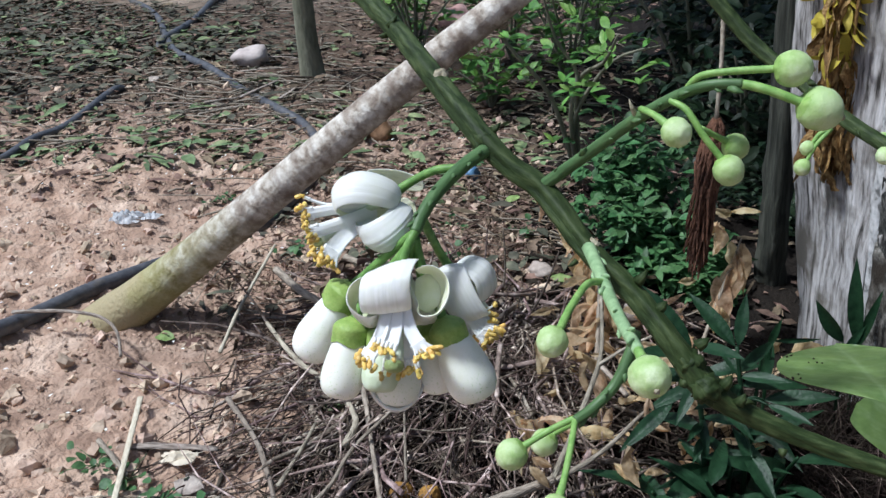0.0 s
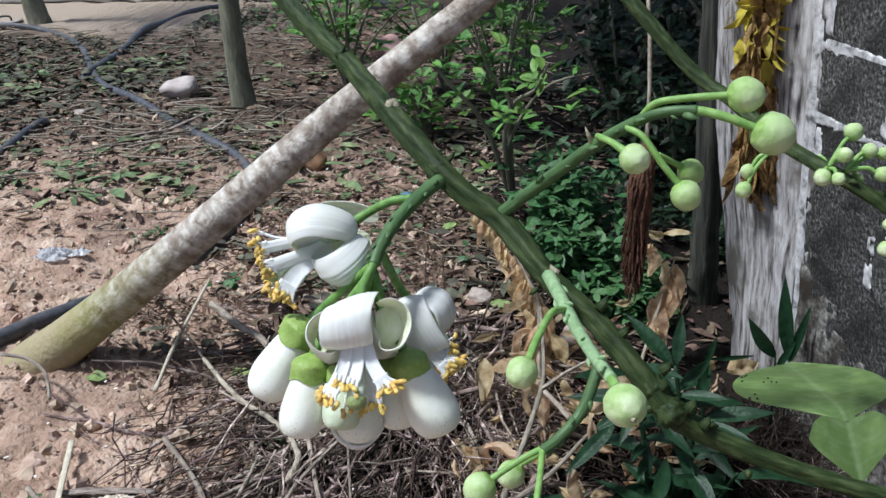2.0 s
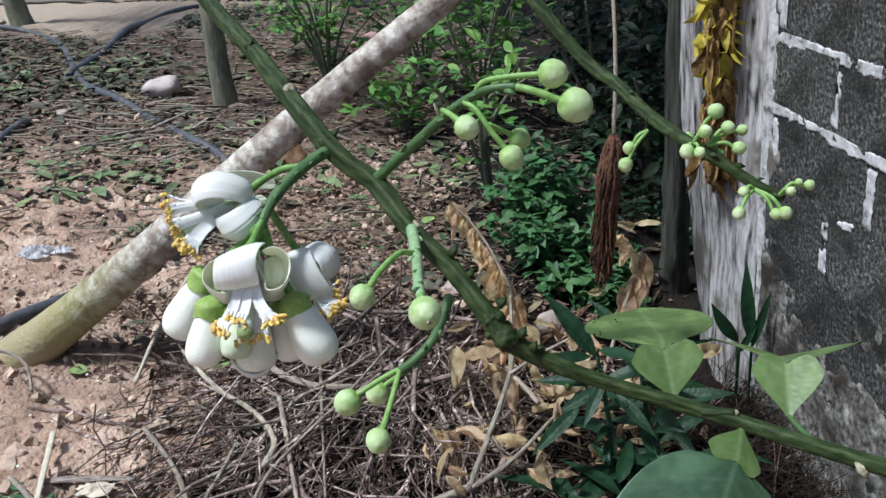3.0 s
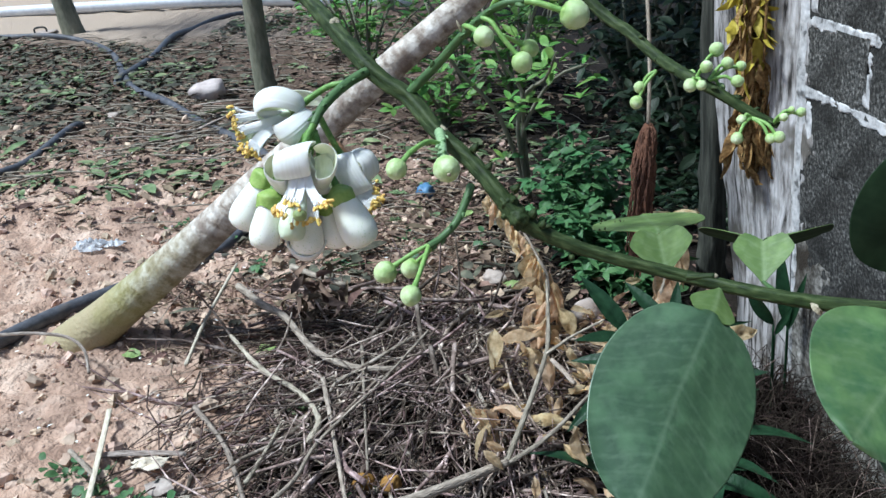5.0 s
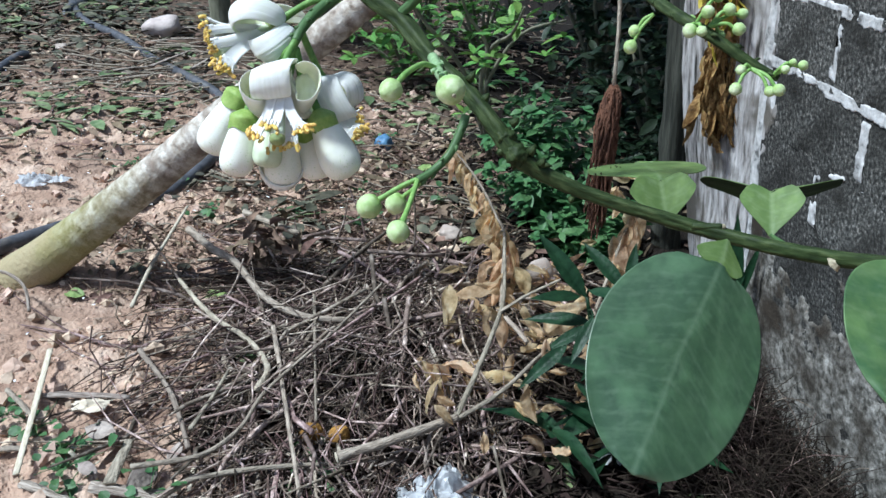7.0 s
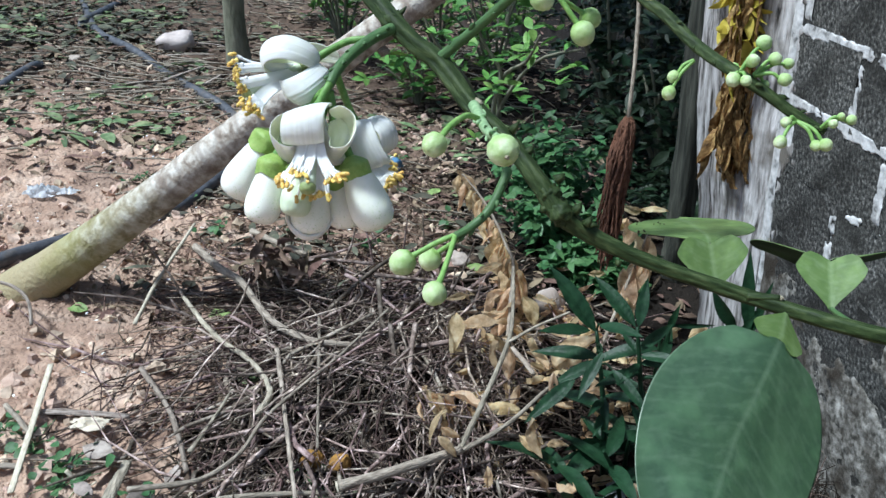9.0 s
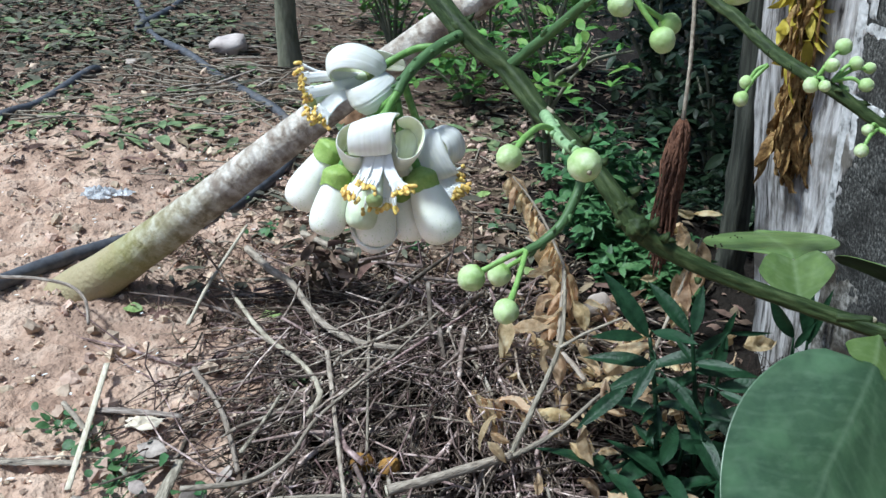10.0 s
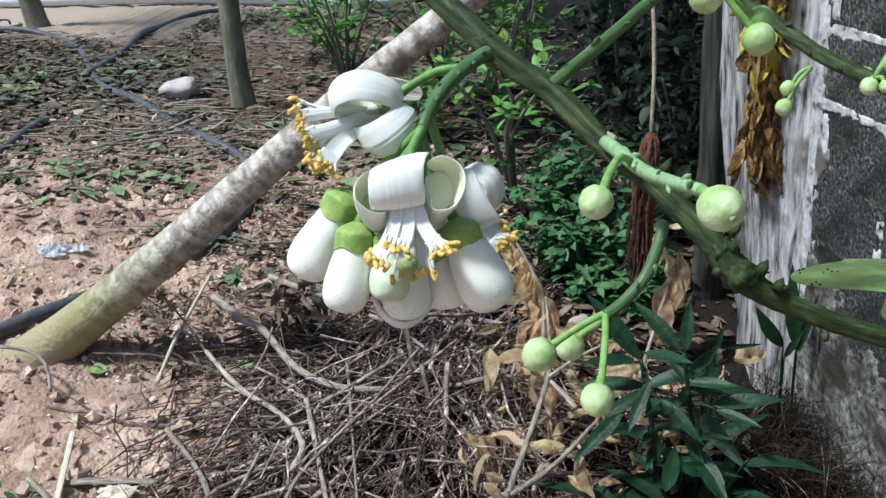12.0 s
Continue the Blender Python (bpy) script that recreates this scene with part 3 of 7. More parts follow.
def block_mesh():
    """One rough block, x out of the face, y along, z up, with uneven worn edges."""
    g = Geo()
    r = random.Random(3)
    ny, nz = 10, 5
    verts = []
    for j in range(nz + 1):
        for i in range(ny + 1):
            u, v = i / ny, j / nz
            edge = min(u * BLOCK_L, (1 - u) * BLOCK_L, v * COURSE, (1 - v) * COURSE)
            x = (0.0 if edge > 0.004 else -0.0015) + r.uniform(-0.0025, 0.0025)
            verts.append((x, (u - 0.5) * (BLOCK_L - 0.002), (v - 0.5) * (COURSE - 0.002)))
    front = [(j * (ny + 1) + i, j * (ny + 1) + i + 1, (j + 1) * (ny + 1) + i + 1, (j + 1) * (ny + 1) + i) for j in range(nz) for i in range(ny)]
    g.add(verts, front)
    return g


block_src = None
for row in range(-5, 8):
    z = 0.635 + (row + 0.5) * COURSE
    shift = (0.05 if row % 2 else -0.09)
    for k in range(-1, 7):
        a = shift + (k + 0.5) * BLOCK_L
        if a < 0.06 or a > 2.4:
            continue
        p = wall_point(a, z, 0.0)
        m = Matrix.Translation(p) @ Matrix.Rotation(math.pi - math.atan(WALL_TURN), 4, "Z") @ Matrix.Scale(-1, 4, (0, 1, 0)) @ pose(0, 0, 0, rng.uniform(-0.6, 0.6), rng.uniform(-0.6, 0.6), rng.uniform(-0.6, 0.6))
        if block_src is None:
            block_src = part("block", block_mesh(), M["block"], wall, m=m, local=True)
        else:
            ob = new("block", block_src.data)
            ob.parent, ob.matrix_basis = wall, PLACES[wall.name].inverted() @ m


def mortar_patch(p, q, w, seed, amount):
    """Flush, broken mortar along a joint from p to q: a low uneven skin that dips under the blocks where it has fallen off."""
    g = Geo()
    n, cols = max(8, int((q - p).length / 0.006)), 11
    d = (q - p).normalized()
    nrm = Vector((-1, WALL_TURN, 0)).normalized()
    side = nrm.cross(d)
    verts, faces = [], []
    for i in range(n + 1):
        c = p.lerp(q, i / n)
        for k in range(cols):
            t = 2 * k / (cols - 1) - 1
            v = c + side * (t * w)
            m = 0.75 * (1 - abs(t) ** 3) + 1.5 * noise.noise(v * 8 + Vector((seed, 0, 0))) + 0.8 * noise.noise(v * 33 + Vector((0, seed, 0))) + 0.45 * noise.noise(v * 90) + amount
            end = min(1.0, min(i, n - i) / 3)
            verts.append(v + nrm * (-0.007 + max(-0.003, min(0.0078, 0.0062 + 0.05 * m)) * end))
    for i in range(n):
        for k in range(cols - 1):
            a = i * cols + k
            faces.append((a, a + 1, a + cols + 1, a + cols))
    return g.add(verts, faces)


seed = 0
for row in range(-2, 8):
    z = 0.635 + row * COURSE
    seed += 1
    part("mortar", mortar_patch(wall_point(0.0, z), wall_point(2.4, z), 0.0145, seed * 1.3, -0.42 if row >= 0 else -0.85 if row == -1 else -1.3), M["mortar"], wall)
    shift = (0.05 if row % 2 else -0.09)
    for k in range(0, 6):
        a = shift + k * BLOCK_L
        if 0.03 < a < 2.4:
            seed += 1
            part("mortar", mortar_patch(wall_point(a, z + 0.01), wall_point(a + rng.uniform(-0.012, 0.012), z + COURSE - 0.01), 0.015, seed * 1.9, rng.uniform(-0.7, 0.2) if row >= -2 else -1.2), M["mortar"], wall)
# rough cement daubed over the lower courses, with a ragged upper edge
g = Geo()
na, nz_ = 130, 70
verts, faces = [], []
nrm = Vector((-1, WALL_TURN, 0)).normalized()
for j in range(nz_ + 1):
    z = -0.34 + 0.72 * j / nz_
    for i in range(na + 1):
        p = wall_point(0.02 + 1.35 * i / na, z)
        m = (0.25 - z) * 5 + 1.5 * noise.noise(p * 5) + 0.9 * noise.noise(p * 14) + 0.5 * noise.noise(p * 37)
        verts.append(p + nrm * (max(-0.009, min(0.003, 0.03 * m)) + 0.004 * noise.noise(p * 30) + 0.002 * noise.noise(p * 80)))
for j in range(nz_):
    for i in range(na):
        a = j * (na + 1) + i
        faces.append((a, a + 1, a + na + 2, a + na + 1))
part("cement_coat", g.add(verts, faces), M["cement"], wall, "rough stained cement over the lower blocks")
# plaster that was spread round the corner onto the first blocks, ragged and broken
g = Geo()
na, nz_ = 70, 260
verts, faces = [], []
for j in range(nz_ + 1):
    z = -0.3 + 2.0 * j / nz_
    for i in range(na + 1):
        s = i / na
        p = wall_point(0.002 + 0.26 * s, z)
        m = 0.45 - 3.2 * s + 1.1 * noise.noise(Vector((p.y * 4, 7, z * 2.6))) + 0.7 * noise.noise(p * 13) + 0.4 * noise.noise(p * 40)
        verts.append(p + nrm * (max(-0.009, min(0.0022, 0.03 * m)) + 0.0012 * noise.noise(p * 60) + 0.0006 * noise.noise(p * 170)))
for j in range(nz_):
    for i in range(na):
        a = j * (na + 1) + i
        faces.append((a, a + 1, a + na + 2, a + na + 1))
part("plaster_edge", g.add(verts, faces), M["plaster"], wall, "ragged plaster spread onto the first blocks")
# white bead down the corner
g = Geo()
n = 60
verts, faces = [], []
for i in range(n + 1):
    z = -0.2 + 1.75 * i / n
    w = 0.024 + 0.008 * noise.noise(Vector((z * 6, 3, 0))) + 0.006 * noise.noise(Vector((z * 25, 5, 0)))
    if z < 0.3:
        w *= max(0.3, (z + 0.2) / 0.5)
    for s, o in ((-1, -0.003), (-0.9, 0.0036), (0, 0.0046), (0.8, 0.0036), (1, -0.004)):
        verts.append(wall_point(0.0 + s * w, z, o + 0.0012 * noise.noise(Vector((z * 30, s, 1)))))
for i in range(n):
    for s in range(4):
        a = i * 5 + s
        faces.append((a, a + 1, a + 6, a + 5))
part("corner_bead", g.add(verts, faces), M["mortar"], wall, "white mortar bead down the corner")
# plastered end, turned more to the viewer and narrower towards its foot
g = Geo()
rows_, cols_ = 40, 14
verts, faces = [], []
for i in range(rows_ + 1):
    z = -0.3 + 2.05 * i / rows_
    low = max(0.0, min(1.0, (0.55 - z) / 0.6))
    far = Vector((0.722 + 0.06 * low, 2.32 - 0.05 * low, z))
    near = Vector((WALL_X0 - 0.002, WALL_Y0 + 0.0, z))
    for k in range(cols_ + 1):
        s = k / cols_
        p = near.lerp(far, s)
        bulge = 0.02 * math.sin(math.pi * min(s * 1.25, 1)) + 0.012 * noise.noise(p * 5) + 0.006 * noise.noise(p * 20)
        if s > 0.85:
            p += Vector((0.06, 0.05, 0)) * ((s - 0.85) / 0.15) ** 2
        verts.append(p + Vector((-0.9, -0.42, 0)) * bulge)
for i in range(rows_):
    for k in range(cols_):
        a = i * (cols_ + 1) + k
        faces.append((a, a + cols_ + 1, a + cols_ + 2, a + 1))
o = len(verts)
for i in range(rows_ + 1):
    z = -0.3 + 2.05 * i / rows_
    verts.append(Vector((1.15, 2.6, z)))
for i in range(rows_):
    a = i * (cols_ + 1) + cols_
    faces.append((a, a + cols_ + 1, o + i + 1, o + i))
part("plastered_end", g.add(verts, faces), M["plaster"], wall, "streaked grey-white plaster over the wall's end")

# ---- leaning trunk ----
base, top = Vector((-1.085, 1.915, 0.138)), Vector((-0.0592, 2.026, 0.795))
axis = (top - base).normalized()
m = aim(base, axis) @ Matrix.Rotation(radians(-90), 4, "X")        # z along the trunk
prop = thing("leaning_trunk", m, "leaning bare tree trunk with ring scars and a mossy foot", "tree trunk")
L = 1.9
pts, rad = [], []
for i in range(60):
    s = i / 59
    z = -0.08 + s * L
    pts.append((0.012 * math.sin(z * 2.3), 0.01 * math.sin(z * 3.1 + 1), z))
    r = 0.0575 - 0.0185 * min(z / 1.1, 1.4) + 0.013 * math.exp(-max(z, 0) / 0.12)
    r *= 1 + 0.006 * math.sin(z * 44 + 2.0 * math.sin(z * 9)) + 0.03 * noise.noise(Vector((0, 0, z * 6)))
    rad.append(r)
part("trunk", Geo().tube(pts, rad, seg=22, rough=0.02), M["trunk_prop"], prop, m=m, local=True)
for z, a, r in ((0.95, 2.4, 0.017), (1.18, 1.2, 0.014), (0.5, 2.9, 0.012), (0.75, 1.7, 0.01), (1.32, 2.2, 0.015)):
    d = Vector((math.cos(a), math.sin(a), 0))
    part("branch_scar", Geo().ball(d * (0.052 - 0.013 * z) + Vector((0, 0, z)), r, d, rows=5, seg=9, lump=0.4, freq=3), M["grey_wood"], prop, m=m, local=True)


# ---- hoses ----
def hose(points, r, label):
    pts = [on_ground(x, y, r * 0.75) for x, y in points]
    for e, f in ((0, 1), (-1, -2)):                       # the ends vanish in the soil
        pts.insert(0 if e == 0 else len(pts), pts[e] + (pts[e] - pts[f]).normalized() * 0.12 - Vector((0, 0, 0.09)))
    g = Geo().tube(pts, [r] * len(pts), seg=12, steps=8)
    part("irrigation_hose", g, M["hose"], label=label, category="hose", group="irrigation hoses", m=Matrix.Translation(pts[0]))


hose([(-1.5, 1.45), (-1.33, 1.67), (-1.28, 1.82), (-1.2, 2.02), (-1.10, 2.19), (-0.92, 2.48), (-0.86, 2.7), (-0.83, 3.05), (-0.9, 3.4), (-1.06, 3.70), (-1.2, 3.83), (-1.5, 4.15), (-1.79, 4.44),
      (-2.14, 4.82), (-2.38, 5.2), (-2.67, 5.73), (-3.06, 6.25), (-3.49, 6.47), (-4.03, 6.58), (-5.5, 6.8)], 0.0225, "dusty black irrigation hose winding over the soil")
hose([(-2.33, 5.02), (-2.36, 5.3), (-2.41, 5.75), (-2.5, 6.4), (-2.55, 6.95), (-2.5, 7.5), (-2.3, 7.8)], 0.0225, "dark plastic hose branching off across the soil")
hose([(-2.1, 2.6), (-2.06, 2.94), (-2.055, 3.17), (-2.055, 3.43), (-2.08, 3.95)], 0.019, "short length of grey hose half buried in litter")
pts = [on_ground(x, y, 0.05) for x, y in ((-5.2, 7.7), (-3.8, 7.85), (-2.4, 8.1), (-0.9, 8.5))]
part("water_pipe", Geo().tube(pts, [0.05] * 4, seg=12, steps=4), M["pipe_white"], label="pale plastic water pipe along the path", category="pipe", m=Matrix.Translation(pts[0]))


lid = thing("pit_lid", Matrix.Translation(on_ground(-3.75, 6.75)), "round dusty lid with a handle on the sandy path", "lid")
c = on_ground(-3.75, 6.75)
part("plate", Geo().ball(c, 0.13, rows=10, seg=24, profile=lambda u: (math.sin(math.pi * min(u / 0.5, 1) / 2) if u < 0.5 else 1.0 - (u - 0.5) * 2, -0.2 + 0.6 * min(u, 0.5) + 0.08 * max(0.0, u - 0.5))), M["rock"], lid)
part("handle", Geo().tube([c + Vector((-0.05, 0, 0.0)), c + Vector((-0.045, 0, 0.05)), c + Vector((0.045, 0, 0.05)), c + Vector((0.05, 0, 0.0))], [0.008] * 4, seg=8, steps=4), M["dark_bark"], lid, "dark metal handle")


# ---- stones, fruit and litter ----
def stone(x, y, r, mat, label, name="stone", squash=0.65, seed=1.0):
    c = on_ground(x, y, r * squash * 0.55)
    g = Geo().ball((0, 0, 0), r, rows=12, seg=16, lump=0.45, freq=1.4, seed=seed)
    g.v = [(p[0], p[1], p[2] * squash) for p in g.v]
    return part(name, g, mat, label=label, category=name.replace("_", " "), m=Matrix.Translation(c), local=True)


stone(-1.655, 4.72, 0.105, M["pale_rock"], "pale rounded rock lying on the soil", "rock", 0.55, 2.9)
stone(-0.65, 6.15, 0.125, M["pink_rock"], "pinkish boulder behind the saplings", "boulder", 0.8, 5.1)
stone(0.35, 2.23, 0.055, M["rock"], "grey-pink stone among dry leaves", "stone", 0.8, 3.3)
stone(0.06, 2.47, 0.04, M["rock"], "small stone among dry leaves", "stone", 0.6, 8.3)
stone(-2.0, 4.2, 0.03, M["rock"], "small pale stone on the soil", "stone", 0.6, 4.3)
stone(-0.71, 3.67, 0.06, M["old_fruit"], "round brown dried fruit on the soil", "fruit", 1.0, 6.0)
stone(-0.25, 3.3, 0.04, M["blue"], "crumpled blue plastic ball", "plastic_ball", 0.8, 7.0)
peel = thing("citrus_peel", Matrix.Translation(on_ground(-0.148, 1.315, 0.05)), "split dried orange-brown citrus fruit among the sticks", "fruit")
for dx, sd in ((-0.026, 1.0), (0.028, 2.0)):
    c = on_ground(-0.148 + dx, 1.33, 0.05)
    g = Geo().ball(c, 0.03, (dx * 8, -0.3, 0.5), rows=8, seg=12, lump=0.3, freq=1.5, seed=sd,
                   profile=lambda u: (math.sin(math.pi * u) * 0.78, -math.cos(math.pi * u)))
    part("half", g, M["peel"], peel)


def crumpled(x, y, sx, sy, h, mat, name, label, cat, seed=0.0, n=22):
    c = on_ground(x, y, 0.004)
    g = Geo()
    verts = []
    for j in range(n + 1):
        for i in range(n + 1):
            u, v = i / n * 2 - 1, j / n * 2 - 1
            p = Vector((u * 2.2 + seed, v * 2.2, seed * 2))
            e = max(0.0, 1 - max(abs(u), abs(v)) ** 3)
            verts.append((u * sx * (1 + 0.6 * noise.noise(p)), v * sy * (1 + 0.6 * noise.noise(p + Vector((5, 0, 0)))),
                          0.004 + e * h * (0.5 + 0.6 * noise.noise(p * 1.3) + 0.5 * abs(noise.noise(p * 3)))))
    g.add(verts, [(j * (n + 1) + i, j * (n + 1) + i + 1, (j + 1) * (n + 1) + i + 1, (j + 1) * (n + 1) + i) for j in range(n) for i in range(n)])
    return part(name, g, mat, label=label, category=cat, m=Matrix.Translation(c), local=True, flat=True)


crumpled(0.085, 1.215, 0.085, 0.07, 0.07, M["film"], "plastic_bag", "crumpled clear plastic bag on the ground", "plastic bag", 1.0)
crumpled(-1.35, 2.53, 0.05, 0.035, 0.04, M["film"], "plastic_scrap", "torn white plastic scrap on the soil", "plastic scrap", 4.0, 18)
crumpled(-1.27, 2.56, 0.03, 0.02, 0.02, M["film"], "plastic_scrap", "torn white plastic scrap on the soil", "plastic scrap", 6.0, 10)
crumpled(-0.66, 1.37, 0.04, 0.02, 0.015, M["straw"], "husk_scrap", "pale dry husk scrap on the soil", "husk", 5.0, 10)
crumpled(0.46, 1.43, 0.025, 0.035, 0.04, M["film"], "plastic_scrap", "shiny plastic scrap below the herb", "plastic scrap", 9.0, 12)


# ---- brush pile ----
def stick(name, pts, r0, r1, mat, label, cat="stick", parent=None, seg=8, rough=0.15, group="", squash=1.0):
    pts = [Vector(p) for p in pts]
    n = len(pts)
    g = Geo().tube(pts, [r0 + (r1 - r0) * i / (n - 1) for i in range(n)], seg=seg, steps=6, rough=rough, squash=squash)
    return part(name, g, mat, parent, label if parent is None else "", m=Matrix.Translation(pts[0]), category=cat if parent is None else "", group=group)


def pile_height(x, y):
    return 0.115 * math.exp(-((x + 0.02) / 0.42) ** 2 - ((y - 1.66) / 0.42) ** 2)


stick("curved_stick", [(-0.47, 1.13, 0.14), (-0.40, 1.15, 0.135), (-0.344, 1.183, 0.125), (-0.299, 1.264, 0.12), (-0.279, 1.377, 0.12), (-0.218, 1.5, 0.125), (-0.158, 1.611, 0.13), (-0.074, 1.824, 0.13)],
      0.0058, 0.003, M["grey_wood"], "long curved brown stick lying over the brush pile")
stick("bent_stick", [(-0.667, 2.105, 0.17), (-0.57, 2.01, 0.15), (-0.488, 1.942, 0.14), (-0.372, 1.778, 0.125), (-0.256, 1.704, 0.11), (-0.15, 1.705, 0.095)],
      0.0115, 0.0075, M["grey_wood"], "bent grey-green dead stick with a broken end")
stick("bent_stick", [(-0.56, 2.3, 0.13), (-0.517, 2.269, 0.125), (-0.37, 2.193, 0.10)], 0.011, 0.009, M["grey_wood"], "short grey dead stick on the brush pile")
stick("straw", [on_ground(-0.815, 1.53, 0.03), on_ground(-0.756, 1.33, 0.028), on_ground(-0.698, 1.13, 0.03)], 0.0072, 0.0066, M["straw"], "flat pale straight straw on the soil", squash=0.35, rough=0.05)
stick("straw", [on_ground(-0.834, 1.37, 0.022), on_ground(-0.785, 1.33, 0.018), on_ground(-0.735, 1.29, 0.02)], 0.0065, 0.005, M["grey_wood"], "short grey stalk on the soil")
stick("broken_wood", [(-0.688, 1.123, 0.11), (-0.632, 1.104, 0.103), (-0.579, 1.089, 0.092)], 0.011, 0.008, M["old_wood"], "pale splintered piece of rotten wood", "wood", squash=0.6, rough=0.7, seg=14)
stick("broken_wood", [(-0.56, 1.132, 0.092), (-0.463, 1.128, 0.076), (-0.367, 1.119, 0.058)], 0.0135, 0.012, M["old_wood"], "broken weathered length of grey wood", "wood", squash=0.6, rough=0.7, seg=14)
stick("bark_strip", [(-0.795, 1.374, 0.126), (-0.722, 1.394, 0.115), (-0.589, 1.409, 0.095)], 0.011, 0.008, M["old_wood"], "weathered strip of split wood by the brush pile", "bark", squash=0.4, rough=0.6, seg=12)
stick("bark_strip", [(-0.88, 1.187, 0.137), (-0.79, 1.202, 0.126), (-0.73, 1.216, 0.116)], 0.009, 0.008, M["grey_wood"], "thin strip of weathered wood on the soil", "bark", squash=0.4, rough=0.6, seg=12)
stick("bark_strip", [(-0.521, 1.129, 0.10), (-0.527, 1.249, 0.105)], 0.013, 0.01, M["grey_wood"], "short piece of weathered wood", "bark", squash=0.35, rough=0.5, seg=12)
stick("dry_root", [(-1.28, 1.79, 0.23), (-1.223, 1.795, 0.228), (-1.136, 1.802, 0.222), (-1.041, 1.794, 0.208), (-0.974, 1.748, 0.19), (-0.94, 1.685, 0.155)], 0.0055, 0.004, M["old_wood"], "pale arched dry root beside the trunk's foot", "root")
fork = thing("forked_branch", Matrix.Translation((-0.1245, 1.31, 0.0)), "fallen forked grey branch with a cut pale end", "branch")
stick("limb", [(-0.098, 1.214, 0.084), (-0.015, 1.262, 0.077), (0.070, 1.318, 0.069), (0.132, 1.356, 0.065)], 0.0108, 0.009, M["grey_wood"], "", parent=fork)
stick("arm", [(0.127, 1.354, 0.062), (0.173, 1.45, 0.112), (0.228, 1.58, 0.184), (0.239, 1.68, 0.21), (0.242, 1.85, 0.236)], 0.0075, 0.0035, M["grey_wood"], "", parent=fork)
stick("arm", [(0.127, 1.352, 0.06), (0.224, 1.40, 0.095), (0.305, 1.46, 0.139), (0.325, 1.47, 0.15)], 0.0058, 0.003, M["grey_wood"], "", parent=fork)
stick("arm", [(0.228, 1.58, 0.184), (0.286, 1.6, 0.212), (0.366, 1.62, 0.241)], 0.0045, 0.0025, M["grey_wood"], "", parent=fork)
part("cut_end", Geo().ball((-0.099, 1.213, 0.084), 0.0117, (-1, -0.5, 0), rows=4, seg=10, profile=lambda u: (math.cos(u * 1.5), u * 0.25)), M["straw"], fork, "pale cut wood")

pile = thing("brush_pile", Matrix.Translation(on_ground(0, 1.6)), "heap of dead grey-brown twigs and prunings on the soil", "brush pile")
fine = Geo()


def random_twig(i, thick):
    """A bent twig resting over the pile; most lie fanned out towards the viewer."""
    while True:
        x, y = rng.gauss(-0.04, 0.32), rng.gauss(1.58, 0.34)
        if -0.75 < x < 0.6 and 1.0 < y < 2.45 and not (x < -0.45 and y < 1.25) and not (x > 0.26 and y < 1.85):
            break
    ln = rng.uniform(0.18, 0.55) if thick else rng.uniform(0.08, 0.34)
    a = rng.gauss(math.atan2(y - 2.25, (x - 0.05) * 0.8), 0.5) if rng.random() < 0.78 else rng.uniform(0, 2 * math.pi)
    rise = rng.gauss(0.0, 0.16)
    top_h = pile_height(x, y)
    h = rng.uniform(0.15, 1.0) ** 0.7 * top_h + rng.uniform(0.004, 0.025)
    pts, d = [], Vector((math.cos(a), math.sin(a), 0))
    bend = Vector((rng.gauss(0, 0.1), rng.gauss(0, 0.1), 0)) * ln
    for k in range(5):
        s = k / 4 - 0.5
        p = Vector((x, y, 0)) + d * (s * ln) + bend * (4 * s * s - 0.5) + Vector((rng.gauss(0, 0.012), rng.gauss(0, 0.012), 0))
        p.z = max(ground_z(p.x, p.y, False) + 0.006, ground_z(p.x, p.y, False) + h + rise * s * ln + rng.gauss(0, 0.004) - 0.25 * (top_h - pile_height(p.x, p.y)))
        pts.append(p)
    r = 0.0024 + 0.0056 * rng.random() ** 2 if thick else rng.uniform(0.0013, 0.003)
    return pts, [r, r * 0.93, r * 0.82, r * 0.64, r * 0.28]


for i in range(280):
    pts, rad = random_twig(i, True)
    g = Geo().tube(pts, rad, seg=6, rough=0.3)
    for k in range(rng.randint(0, 2)):                  # side shoots
        j = rng.randint(1, 3)
        d = (pts[j + 1] - pts[j]).normalized() + Vector((rng.gauss(0, 0.6), rng.gauss(0, 0.6), rng.uniform(0, 0.5)))
        ln = rng.uniform(0.03, 0.13)
        g.tube([pts[j], pts[j] + d * ln * 0.5, pts[j] + d * ln + Vector((rng.gauss(0, 0.01), rng.gauss(0, 0.01), 0))], [rad[j] * 0.6, rad[j] * 0.5, rad[j] * 0.3], seg=5)
    part("twig", g, M["twig"], pile, m=Matrix.Translation(pts[0]))
for i in range(1500):
    pts, rad = random_twig(i, False)
    fine.tube(pts, rad, seg=4)
part("twig_litter", fine, M["twig_fine"], pile, kind="stuff")
bed = Geo()                                                 # rotting bits under the heap and herbs, shade put into their colour
